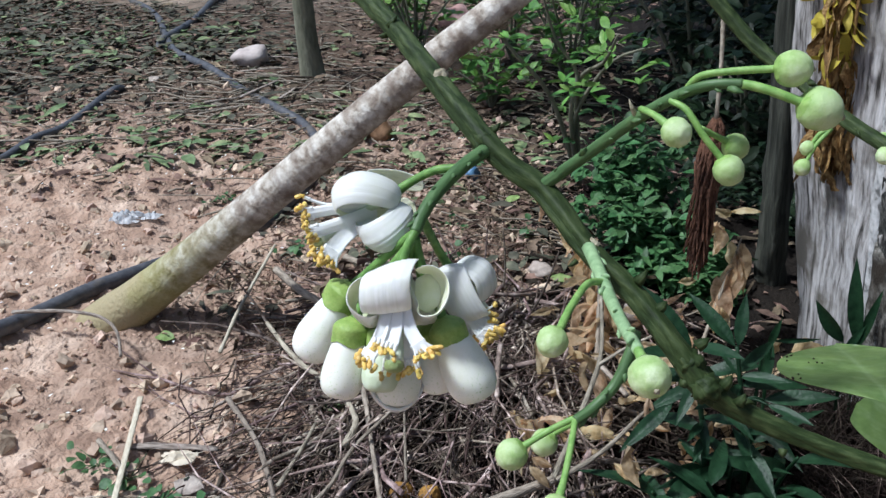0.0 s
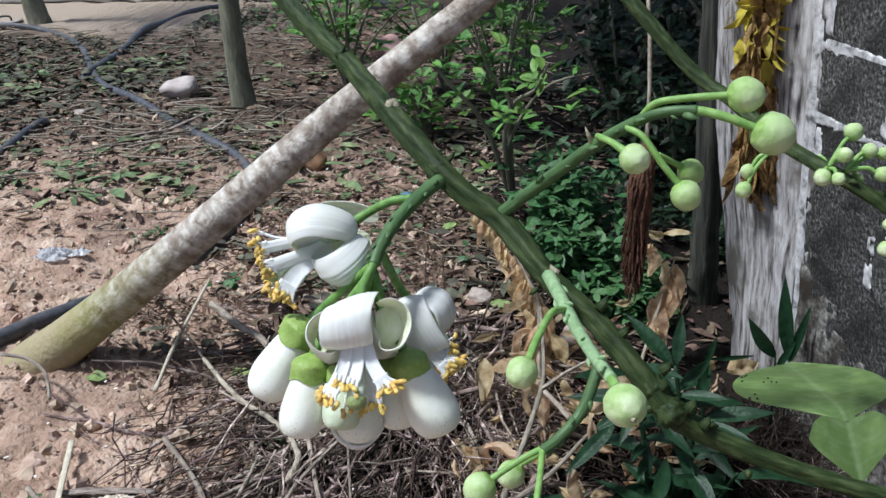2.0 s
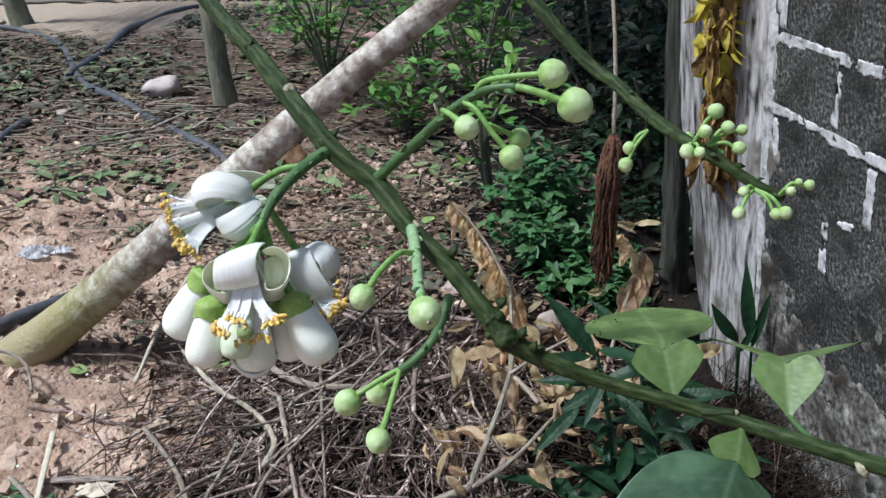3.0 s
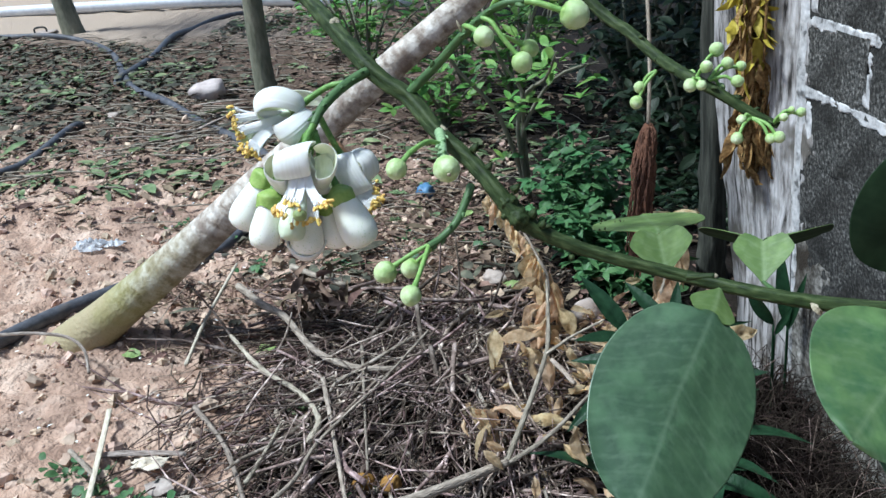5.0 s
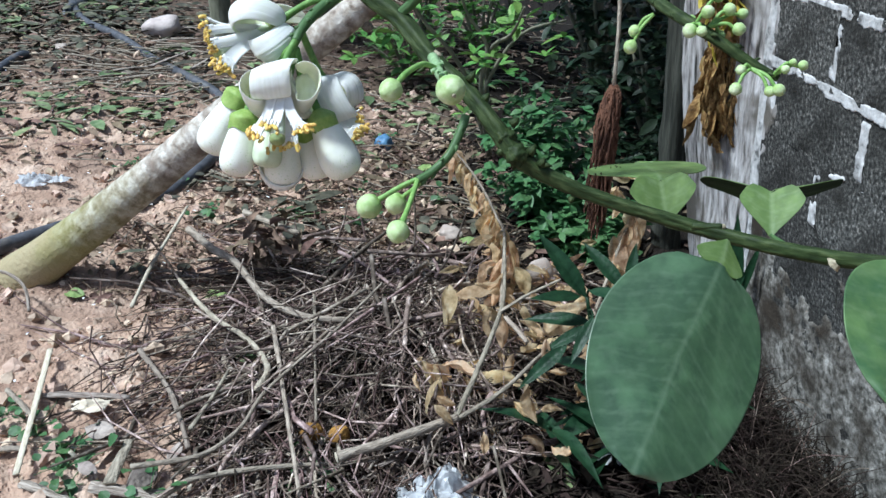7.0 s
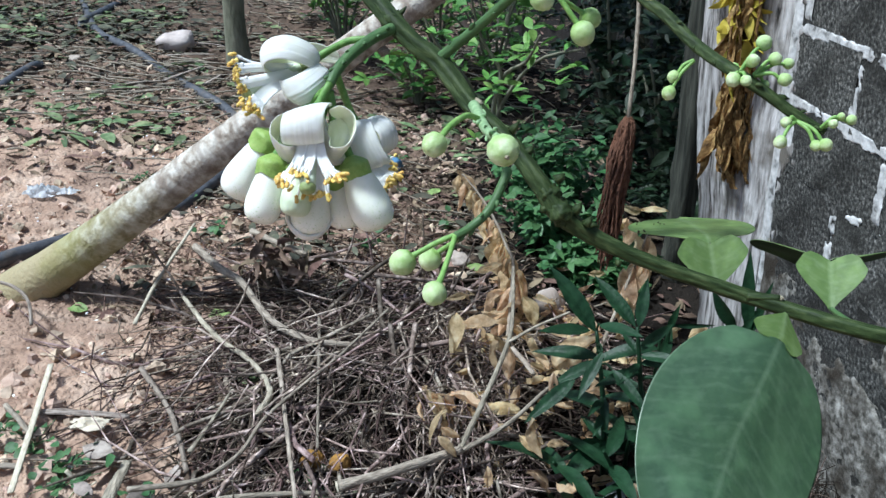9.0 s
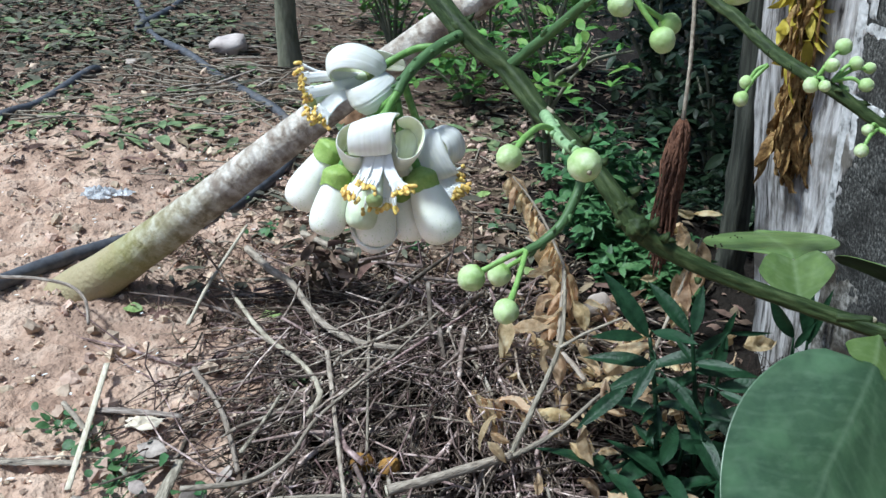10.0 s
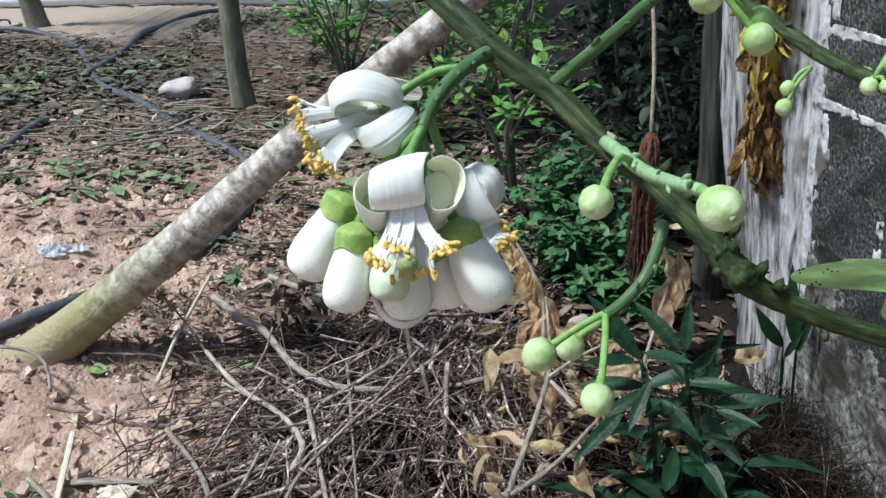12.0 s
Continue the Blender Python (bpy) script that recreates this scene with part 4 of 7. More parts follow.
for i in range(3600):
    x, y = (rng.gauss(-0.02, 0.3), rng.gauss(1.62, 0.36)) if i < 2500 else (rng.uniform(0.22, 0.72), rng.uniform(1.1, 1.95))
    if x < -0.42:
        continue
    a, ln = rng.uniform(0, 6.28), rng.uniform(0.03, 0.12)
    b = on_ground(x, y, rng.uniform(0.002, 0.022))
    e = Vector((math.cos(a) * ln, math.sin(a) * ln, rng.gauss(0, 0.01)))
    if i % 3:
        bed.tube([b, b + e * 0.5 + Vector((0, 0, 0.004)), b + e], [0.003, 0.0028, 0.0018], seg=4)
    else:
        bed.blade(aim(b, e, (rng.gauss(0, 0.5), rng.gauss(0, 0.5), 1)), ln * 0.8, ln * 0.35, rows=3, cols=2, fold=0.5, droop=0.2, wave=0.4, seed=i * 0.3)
part("rotten_bed", bed, M["rot_and_shade"], pile, "rotting twigs and leaves, darkened for the shade among them", kind="stuff")
for r0, r1, mat, way in ((0.0065, 0.004, "grey_wood", [(-0.326, 1.666, 0.105), (-0.257, 1.446, 0.099), (-0.15, 1.105, 0.089)]), (0.007, 0.0055, "grey_wood", [(-0.626, 1.572, 0.108), (-0.503, 1.423, 0.095), (-0.409, 1.25, 0.082)]),
                         (0.008, 0.0055, "grey_wood", [(-0.30, 1.40, 0.115), (-0.302, 1.50, 0.1), (-0.375, 1.618, 0.098), (-0.497, 1.718, 0.113), (-0.625, 1.873, 0.131)]), (0.005, 0.003, "grey_wood", [(-0.414, 1.289, 0.099), (-0.399, 1.393, 0.1), (-0.393, 1.506, 0.095)]),
                         (0.0045, 0.003, "grey_wood", [(-0.255, 1.822, 0.099), (-0.208, 1.583, 0.105), (-0.157, 1.314, 0.095)]), (0.0065, 0.0055, "twig", [(-0.252, 1.922, 0.07), (-0.192, 2.12, 0.06), (-0.11, 2.371, 0.03)]),
                         (0.005, 0.003, "twig", [(-0.207, 1.539, 0.118), (-0.116, 1.71, 0.1), (0.009, 1.98, 0.06)]), (0.0055, 0.004, "straw", [(-0.704, 1.737, 0.13), (-0.715, 1.926, 0.15), (-0.732, 2.289, 0.16)]),
                         (0.005, 0.004, "twig", [(-0.021, 1.813, 0.05), (0.054, 1.64, 0.06), (0.122, 1.468, 0.03)]), (0.007, 0.0045, "grey_wood", [(-0.423, 1.068, 0.096), (-0.375, 1.15, 0.086), (-0.255, 1.198, 0.072), (-0.124, 1.223, 0.06)])):
    stick("long_twig", way, r0, r1, M[mat], "", parent=pile, seg=8, rough=0.4)
# upright side twigs on the heap
for x, y, ln, lean in ((-0.40, 2.05, 0.2, -0.5), (-0.13, 2.3, 0.22, 0.25), (-0.05, 2.25, 0.25, 0.1), (-0.2, 2.35, 0.2, -0.2), (-0.62, 1.9, 0.25, -0.5), (0.02, 2.15, 0.26, 0.5), (-0.3, 2.3, 0.18, 0.4), (-0.52, 1.85, 0.16, 0.6)):
    b = on_ground(x, y, 0.01)
    d = Vector((lean, 0.1, 1)).normalized() * ln
    stick("side_twig", [b, b + d * 0.5 + Vector((0.01, 0, 0)), b + d], 0.0045, 0.002, M["twig"], "", parent=pile, seg=6)
# dark shrivelled clump at the back of the heap
clump = Geo()
for i in range(60):
    b = on_ground(-0.43 + rng.gauss(0, 0.05), 2.12 + rng.gauss(0, 0.05), rng.uniform(0.02, 0.16))
    clump.blade(aim(b, (rng.gauss(0, 1), rng.gauss(0, 1), rng.gauss(-0.3, 0.7)), roll=rng.uniform(-2, 2)), rng.uniform(0.04, 0.09), 0.025, rows=4, cols=2, fold=0.9, droop=0.5, wave=0.3, seed=i)
part("withered_leaves", clump, M["litter_brown"], pile, "dark withered leaves", kind="stuff")

# ---- leaf litter and clods ----
green, brown, crumbs = Geo(), Geo(), Geo()


def sandy(x, y):
    """The swept path far off."""
    return x < -2.3 and y > 6.25 + 0.5 * noise.noise(Vector((x * 1.5, y * 1.5, 2))) - 0.3 * (x + 3)


for i in range(7500):
    y = 1.3 + 6.5 * rng.random() ** 0.8
    x = rng.uniform(-4.2, 0.7)
    dens = 0.02 + 1.3 * noise.noise(Vector((x * 0.9, y * 0.9, 4))) + 0.9 * noise.noise(Vector((x * 3.2, y * 3.2, 14))) + (0.2 if y > 2.9 else -0.25)
    if -2.7 < x < -1.1 and 3.0 < y < 3.8:
        dens += 0.55                                       # a band of freshly fallen leaves
    if x < -0.75 and y < 2.9:
        dens -= 0.45
    if x > 0.2 and y > 2.7:
        dens -= 0.8
    if rng.random() > dens:
        continue
    if sandy(x, y):
        continue
    a = rng.uniform(0, 6.28)
    green.blade(aim(on_ground(x, y, rng.uniform(0.006, 0.02)), (math.cos(a), math.sin(a), rng.gauss(0, 0.08)), (rng.gauss(0, 0.2), rng.gauss(0, 0.2), 1)), 0.04 + 0.14 * rng.random() ** 1.4, rng.uniform(0.016, 0.055),
                rows=4, cols=2, fold=0.25, droop=0.12, wave=0.12, seed=i * 0.37)
for i in range(15000):
    y = 1.05 + 6.9 * rng.random() ** 0.9
    x = rng.uniform(-4.2, 0.95)
    dens = 0.4 + 0.8 * noise.noise(Vector((x * 0.8, y * 0.8, 9))) + (0.35 if y > 2.7 else -0.2) + (0.45 if x > -0.55 else 0)
    if (x < -0.45 and y < 2.4) or (x < -0.95 and y < 3.0):
        dens -= 0.6
    if -0.85 < x < 0.25 and 1.85 < y < 3.2:
        dens -= 0.25
    if x > 0.24 and y < 2.0:
        dens -= 1.2
    if x > 0.15 and y > 2.7:
        dens -= 1.0
    if rng.random() > dens:
        continue
    if sandy(x, y):
        continue
    a = rng.uniform(0, 6.28)
    brown.blade(aim(on_ground(x, y, rng.uniform(0.004, 0.02)), (math.cos(a), math.sin(a), rng.gauss(0, 0.13)), (rng.gauss(0, 0.25), rng.gauss(0, 0.25), 1)), 0.03 + 0.1 * rng.random() ** 1.6, rng.uniform(0.008, 0.036),
                rows=3, cols=2, fold=0.25, droop=0.12, wave=0.2, seed=i * 0.53)
strewn = random.Random(19)                                  # the litter thins out behind the viewer
for i in range(900):
    x, y = strewn.uniform(-2.6, 0.75), 1.05 - 2.6 * strewn.random() ** 1.5
    a = strewn.uniform(0, 6.28)
    brown.blade(aim(on_ground(x, y, strewn.uniform(0.004, 0.015)), (math.cos(a), math.sin(a), strewn.gauss(0, 0.13)), (strewn.gauss(0, 0.25), strewn.gauss(0, 0.25), 1)), 0.03 + 0.09 * strewn.random() ** 1.6, strewn.uniform(0.008, 0.032),
                rows=3, cols=2, fold=0.25, droop=0.12, wave=0.2, seed=i * 0.53)
part("green_leaf_litter", green, M["litter_green"], label="fallen green leaves scattered over the soil", category="leaf litter", kind="stuff")
part("brown_leaf_litter", brown, M["litter_brown"], label="rotting brown leaves scattered over the soil", category="leaf litter", kind="stuff")
for i in range(7500):
    y = 1.0 + 3.2 * rng.random() ** 1.4
    x = rng.uniform(-2.4, 0.1) if rng.random() < 0.8 else rng.uniform(-0.4, 0.9)
    r = rng.uniform(0.003, 0.009) * (2.7 if rng.random() < 0.18 else 1)
    if x > 0.1:
        continue
    crumbs.ball(on_ground(x, y, r * 0.05), r, (rng.gauss(0, 1), rng.gauss(0, 1), 1), rows=4, seg=6, lump=0.9, freq=1.9, seed=i * 0.7, profile=lambda u: (math.sin(math.pi * u) * rng.uniform(0.7, 1.25), -math.cos(math.pi * u) * 0.7))
for i in range(1500):
    x, y = strewn.uniform(-2.6, 0.1), 1.0 - 2.4 * strewn.random() ** 1.5
    r = strewn.uniform(0.003, 0.009) * (2.5 if strewn.random() < 0.15 else 1)
    crumbs.ball(on_ground(x, y, r * 0.05), r, (strewn.gauss(0, 1), strewn.gauss(0, 1), 1), rows=4, seg=6, lump=0.9, freq=1.9, seed=i * 0.7)
part("soil_crumbs", crumbs, M["clod"], label="loose crumbs of dry reddish soil", category="soil", kind="stuff", flat=True)
chaff = Geo()
for i in range(1500):
    y = 1.05 + 5.5 * rng.random()
    x = rng.uniform(-3.6, 0.6)
    if (x < -0.45 and y < 2.0) or (x < -0.9 and y < 3.1 and i % 6) or (x > 0.15 and y < 2.0):
        continue
    a, ln = rng.gauss(0.1, 0.7), 0.03 + 0.35 * rng.random() ** 2
    b = on_ground(x, y, 0.012)
    e = on_ground(x + math.cos(a) * ln, y + math.sin(a) * ln, 0.012)
    r = rng.uniform(0.0018, 0.005)
    chaff.tube([b, (b + e) / 2 + Vector((0, 0, 0.006)), e], [r, r, r * 0.6], seg=4)
for i in range(170):                                         # dry stalks beside the hose
    x, y = rng.gauss(-1.5, 0.35), rng.gauss(4.0, 0.45)
    a, ln = rng.gauss(0.35, 0.5), 0.06 + 0.3 * rng.random() ** 2
    b, e = on_ground(x, y, 0.022), on_ground(x + math.cos(a) * ln, y + math.sin(a) * ln, 0.022)
    r = rng.uniform(0.002, 0.0055)
    chaff.tube([b, (b + e) / 2 + Vector((0, 0, 0.006)), e], [r, r, r * 0.6], seg=4)
part("loose_straws", chaff, M["grey_wood"], label="loose dry stalks strewn over the soil", category="straw", kind="stuff")
debris = Geo()                                              # rotted bits and broken twigs behind the heap
for i in range(5200):
    x, y = rng.uniform(-1.0, 0.35), rng.uniform(1.8, 3.4)
    if rng.random() > 0.75 + 0.9 * noise.noise(Vector((x * 3.5, y * 3.5, 21))) - 0.5 * max(0.0, -x - 0.6):
        continue
    a = rng.uniform(0, 6.28)
    if i % 3:
        debris.blade(aim(on_ground(x, y, rng.uniform(0.002, 0.02)), (math.cos(a), math.sin(a), rng.gauss(0, 0.35)), (rng.gauss(0, 0.6), rng.gauss(0, 0.6), 1)), rng.uniform(0.012, 0.05), rng.uniform(0.006, 0.018),
                     rows=3, cols=2, fold=0.5, droop=0.3, wave=0.4, seed=i * 0.33)
    else:
        ln = rng.uniform(0.03, 0.12)
        b, e = on_ground(x, y, 0.008), on_ground(x + math.cos(a) * ln, y + math.sin(a) * ln, rng.uniform(0.005, 0.03))
        r = rng.uniform(0.001, 0.0026)
        debris.tube([b, (b + e) / 2 + Vector((rng.gauss(0, 0.006), 0, 0.004)), e], [r, r, r * 0.6], seg=4)
part("rotted_debris", debris, M["litter_brown"], label="dark rotted leaf scraps and broken twigs on the soil", category="leaf litter", kind="stuff")
mat_leaves = Geo()                                          # leaves matted in the shade of the orchard
for i in range(8000):
    near = i >= 6500                                         # the rest lies behind the heap
    x, y = (rng.uniform(-0.95, 0.3), rng.uniform(1.95, 3.2)) if near else (rng.uniform(-4.8, -0.9), 3.3 + 4.2 * rng.random())
    dens = 0.75 * min(1.0, max(0.0, (-1.35 - x) / 0.8)) * min(1.0, max(0.0, (y - 3.35) / 0.5)) + 0.5 * noise.noise(Vector((x * 1.3, y * 1.3, 12)))
    if near:
        dens = 0.05 + 0.45 * noise.noise(Vector((x * 3, y * 3, 5)))
    if rng.random() > dens:
        continue
    if sandy(x, y):
        continue
    a = rng.uniform(0, 6.28)
    mat_leaves.blade(aim(on_ground(x, y, rng.uniform(0.008, 0.035)), (math.cos(a), math.sin(a), rng.gauss(0, 0.12)), (rng.gauss(0, 0.25), rng.gauss(0, 0.25), 1)), 0.05 + 0.1 * rng.random() ** 1.5, rng.uniform(0.014, 0.046),
                     rows=4, cols=2, fold=0.2, droop=0.1, wave=0.2, seed=i * 0.41)
part("matted_leaves", mat_leaves, M["litter_mat"], label="dark matted leaves covering the orchard floor", category="leaf litter", kind="stuff")
for (xa, ya), (xb, yb), r in (((-1.447, 3.953), (-1.373, 4.309), 0.013), ((-1.79, 3.743), (-1.628, 3.811), 0.009), ((-1.647, 4.466), (-1.411, 4.62), 0.011), ((-1.596, 3.857), (-1.462, 3.947), 0.01),
                              ((-1.266, 3.996), (-1.262, 4.245), 0.011), ((-1.36, 3.485), (-1.201, 3.519), 0.008), ((-1.562, 3.702), (-1.352, 3.84), 0.007), ((-1.582, 4.763), (-1.409, 4.801), 0.01)):
    e0, e1 = on_ground(xa, ya, 0.03), on_ground(xb, yb, 0.03)
    stick("dry_reed", [e0, e0.lerp(e1, 0.5) + Vector((0.01, 0, 0.004)), e1], r, r * 0.7, M["old_wood"], "flat pale piece of dry reed on the litter", "reed", squash=0.4, rough=0.3, group="dry reeds", seg=10)
# single leaves that lie by themselves
for x, y, ln, mat, label in ((0.093, 2.438, 0.075, "fresh_litter", "fallen pale green leaf with a torn edge"), (-0.574, 1.887, 0.06, "fresh_litter", "fallen yellow-green leaf among the twigs"),
                             (-0.416, 1.611, 0.06, "litter_green", "fallen dark green leaf under the twigs"), (-0.871, 1.831, 0.06, "fresh_litter", "fallen green leaf on bare soil"),
                             (-0.042, 3.102, 0.08, "fresh_litter", "fallen yellow-green leaf on the soil"), (-1.143, 3.205, 0.09, "litter_green", "fallen grey-green leaf on the soil"),
                             (-0.576, 1.272, 0.07, "grey_leaf", "crumpled grey-brown dead leaf by the brush pile"), (-0.457, 1.204, 0.085, "grey_leaf", "flat grey-brown dead leaf by the brush pile"),
                             (-0.636, 1.289, 0.075, "grey_leaf", "curled brown dead leaf by the brush pile"), (-0.444, 1.289, 0.06, "grey_leaf", "crumpled grey-brown dead leaf under twigs"),
                             (-0.601, 1.177, 0.05, "grey_leaf", "small grey dead leaf on the soil"), (-0.29, 1.319, 0.06, "grey_leaf", "crumpled grey-brown dead leaf among twigs"),
                             (-0.396, 1.462, 0.06, "grey_leaf", "crumpled grey-brown dead leaf among twigs"), (-0.232, 1.275, 0.055, "grey_leaf", "crumpled grey-brown dead leaf among twigs")):
    a = rng.uniform(0, 6.28)
    p = on_ground(x, y, 0.022)
    g = Geo().blade(aim(p, (math.cos(a), math.sin(a), 0.15), (rng.gauss(0, 0.25), -0.35, 1)), ln, ln * 0.55, rows=9, cols=6, fold=rng.uniform(-0.4, 0.5), droop=rng.uniform(0.1, 0.35), wave=0.22, thick=0.0008, seed=x * 9)
    part("fallen_leaf", g, M[mat], label=label, category="leaf", group="single fallen leaves", m=Matrix.Translation(p))
for pts, label in (([(-0.633, 1.211), (-0.6, 1.204), (-0.569, 1.196)], "short white strip of dry bark on the soil"), ([(-0.399, 1.26), (-0.392, 1.21), (-0.38, 1.15)], "thin white straw by the brush pile")):
    way = [on_ground(x, y, 0.02) for x, y in pts]
    stick("straw", way, 0.0055, 0.004, M["straw"], label, squash=0.4, rough=0.1)
specks = Geo()
for i in range(260):
    x, y = rng.uniform(-2.2, -0.3), 1.05 + 2.8 * rng.random()
    specks.blade(aim(on_ground(x, y, 0.01), (rng.gauss(0, 1), rng.gauss(0, 1), 0.1)), rng.uniform(0.008, 0.018), 0.007, rows=3, cols=2, droop=0.2)
part("fallen_petals", specks, M["petal"], label="small fallen white petals on the soil", category="petals", kind="stuff")


# ---- plants in the background ----
def leafy(name, base, stems, mat, leaf, label, cat, stem_mat=None, seed=0, spread=0.06, per=12, up=0.3, group="", width=0.42, droop=0.15, stem_r=0.006, tip=1.0, whorl=True):
    """A plant: stems (lists of points) under an empty at its base, and leaves along the outer part of each."""
    r = random.Random(seed)
    plant = thing(name, Matrix.Translation(base), label, cat, group)
    crown = Geo()
    for st in stems:
        pts = [Vector(p) for p in st]
        n = len(pts)
        part("stem", Geo().tube(pts, [stem_r * (1 - 0.65 * i / (n - 1)) for i in range(n)], seg=6, steps=4), stem_mat or M["tree_bark"], plant, m=Matrix.Translation(pts[0]))
        fine_pts, _ = smooth(pts, [0] * n, 8)
        for k in range(per):
            s = 0.25 + 0.75 * (k + r.random()) / per
            p = fine_pts[min(int(s * (len(fine_pts) - 1)), len(fine_pts) - 1)]
            p = p + Vector((r.gauss(0, spread), r.gauss(0, spread), r.gauss(0, spread * 0.7)))
            for w in range(4 if whorl else 1):
                a = r.uniform(0, 6.28)
                ln = leaf * r.uniform(0.6, 1.15)
                crown.blade(aim(p, (math.cos(a), math.sin(a), r.gauss(up, 0.35)), (r.gauss(0, 0.35), r.gauss(0, 0.35), 1)), ln, ln * width * r.uniform(0.8, 1.2), rows=5, cols=2,
                            fold=0.25, droop=droop, wave=0.06, seed=k * 0.7, tip=tip)
    part("crown", crown, mat, plant, m=Matrix.Translation(base))
    return plant


def sprays(base, n, height, reach, seed, lean=(0, 0)):
    r = random.Random(seed)
    out = []
    for i in range(n):
        a = 6.283 * i / n + r.uniform(-0.4, 0.4)
        h, q = height * r.uniform(0.6, 1.1), reach * r.uniform(0.5, 1.1)
        e = Vector((math.cos(a) * q + lean[0], math.sin(a) * q + lean[1], h))
        b = Vector(base)
        out.append([b, b + Vector((e.x * 0.25, e.y * 0.25, h * 0.45)), b + Vector((e.x * 0.65, e.y * 0.65, h * 0.8)), b + e])
    return out


# low weeds with small toothed leaves
for i, (x, y, h, rr, n) in enumerate(((0.34, 3.0, 0.42, 0.15, 9), (0.44, 3.0, 0.36, 0.17, 9), (0.32, 2.66, 0.2, 0.15, 8), (0.43, 2.68, 0.2, 0.15, 8), (0.52, 2.7, 0.1, 0.15, 7), (0.36, 2.85, 0.3, 0.13, 8), (0.58, 2.6, 0.07, 0.14, 6), (0.46, 2.48, 0.1, 0.13, 7), (0.53, 2.45, 0.06, 0.12, 6))):
    b = on_ground(x, y)
    leafy("weed", b, sprays(b, n, h, rr, 20 + i), M["weed_leaf"], 0.056, "bushy green weed with small leaves on the soil", "weed", M["weed_leaf"], 40 + i, 0.03, 9, 0.1, "weeds", width=0.52, stem_r=0.003, tip=1.35)
for i, (x, y) in enumerate(((-0.23, 2.47), (-0.15, 1.23), (-0.26, 3.4), (-0.74, 1.30), (-0.66, 1.245), (0.0, 2.75), (-0.9, 2.62), (-1.08, 2.75), (-0.63, 1.19), (-0.61, 1.14), (-0.45, 1.13), (-0.122, 1.983), (-0.265, 2.75), (-0.466, 2.484), (-0.721, 2.411), (-0.817, 1.322), (-0.157, 1.253))):
    b = on_ground(x, y)
    leafy("seedling", b, sprays(b, 5, 0.03, 0.07, 70 + i), M["weed_leaf"], 0.028, "small green seedling on the ground", "seedling", M["weed_leaf"], 80 + i, 0.01, 3, 0.3, "seedlings", width=0.8, stem_r=0.0015, tip=0.8, whorl=False)
# citrus saplings behind the trunk
b = on_ground(0.19, 3.3)
leafy("sapling", b, [[b, (0.17, 3.13, 0.25), (0.2, 3.1, 0.41), (0.13, 3.04, 0.56), (0.09, 2.99, 0.75)], [b, (0.18, 3.2, 0.2), (0.32, 3.12, 0.44), (0.49, 3.07, 0.5)],
                     [b, (0.2, 3.15, 0.35), (0.29, 2.9, 0.5), (0.33, 2.75, 0.62)], [b, (0.1, 3.2, 0.3), (-0.05, 3.1, 0.55), (-0.12, 3.1, 0.78)]],
      M["sapling_leaf"], 0.075, "young citrus sapling with bright green leaves", "sapling", seed=5, spread=0.06, per=7, width=0.4, stem_r=0.011)
for i, (x, y, h, rr, n) in enumerate(((-0.75, 5.0, 0.75, 0.4, 9), (-0.2, 5.3, 0.7, 0.4, 8), (0.15, 4.6, 0.8, 0.4, 9), (-1.0, 5.9, 0.6, 0.4, 7), (0.3, 5.4, 0.9, 0.4, 8), (-0.25, 4.3, 0.35, 0.25, 6))):
    b = on_ground(x, y)
    leafy("shrub", b, sprays(b, n, h, rr, 120 + i), M["sapling_leaf"], 0.085, "leafy bright green shrub in the orchard", "shrub", seed=140 + i, spread=0.08, per=8, group="shrubs", width=0.4, stem_r=0.01)
# undergrowth behind the wall; the shade there is put into its leaf colour
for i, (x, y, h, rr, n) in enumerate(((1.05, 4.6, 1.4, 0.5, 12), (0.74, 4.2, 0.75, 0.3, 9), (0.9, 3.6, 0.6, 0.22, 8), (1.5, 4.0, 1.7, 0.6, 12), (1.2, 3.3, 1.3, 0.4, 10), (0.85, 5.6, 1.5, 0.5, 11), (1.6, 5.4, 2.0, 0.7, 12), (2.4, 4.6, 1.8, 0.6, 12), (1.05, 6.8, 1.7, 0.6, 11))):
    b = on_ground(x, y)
    leafy("bush", b, sprays(b, n, h, rr, 160 + i), M["dark_leaf"], 0.085, "dense green bush coloured near-black for deep shade", "bush", seed=180 + i, spread=0.13, per=18, group="dark bushes", width=0.42, up=-0.1, stem_r=0.014)


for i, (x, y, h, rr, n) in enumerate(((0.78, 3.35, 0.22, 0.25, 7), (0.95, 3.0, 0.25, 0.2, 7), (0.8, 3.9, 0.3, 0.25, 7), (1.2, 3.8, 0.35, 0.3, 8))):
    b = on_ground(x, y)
    leafy("ground_cover", b, sprays(b, n, h, rr, 210 + i), M["dark_leaf"], 0.055, "low green plant behind the wall, coloured near-black for the shade", "plant", M["dark_leaf"], 230 + i, 0.06, 12, 0.2, "shade plants", width=0.4, stem_r=0.004)


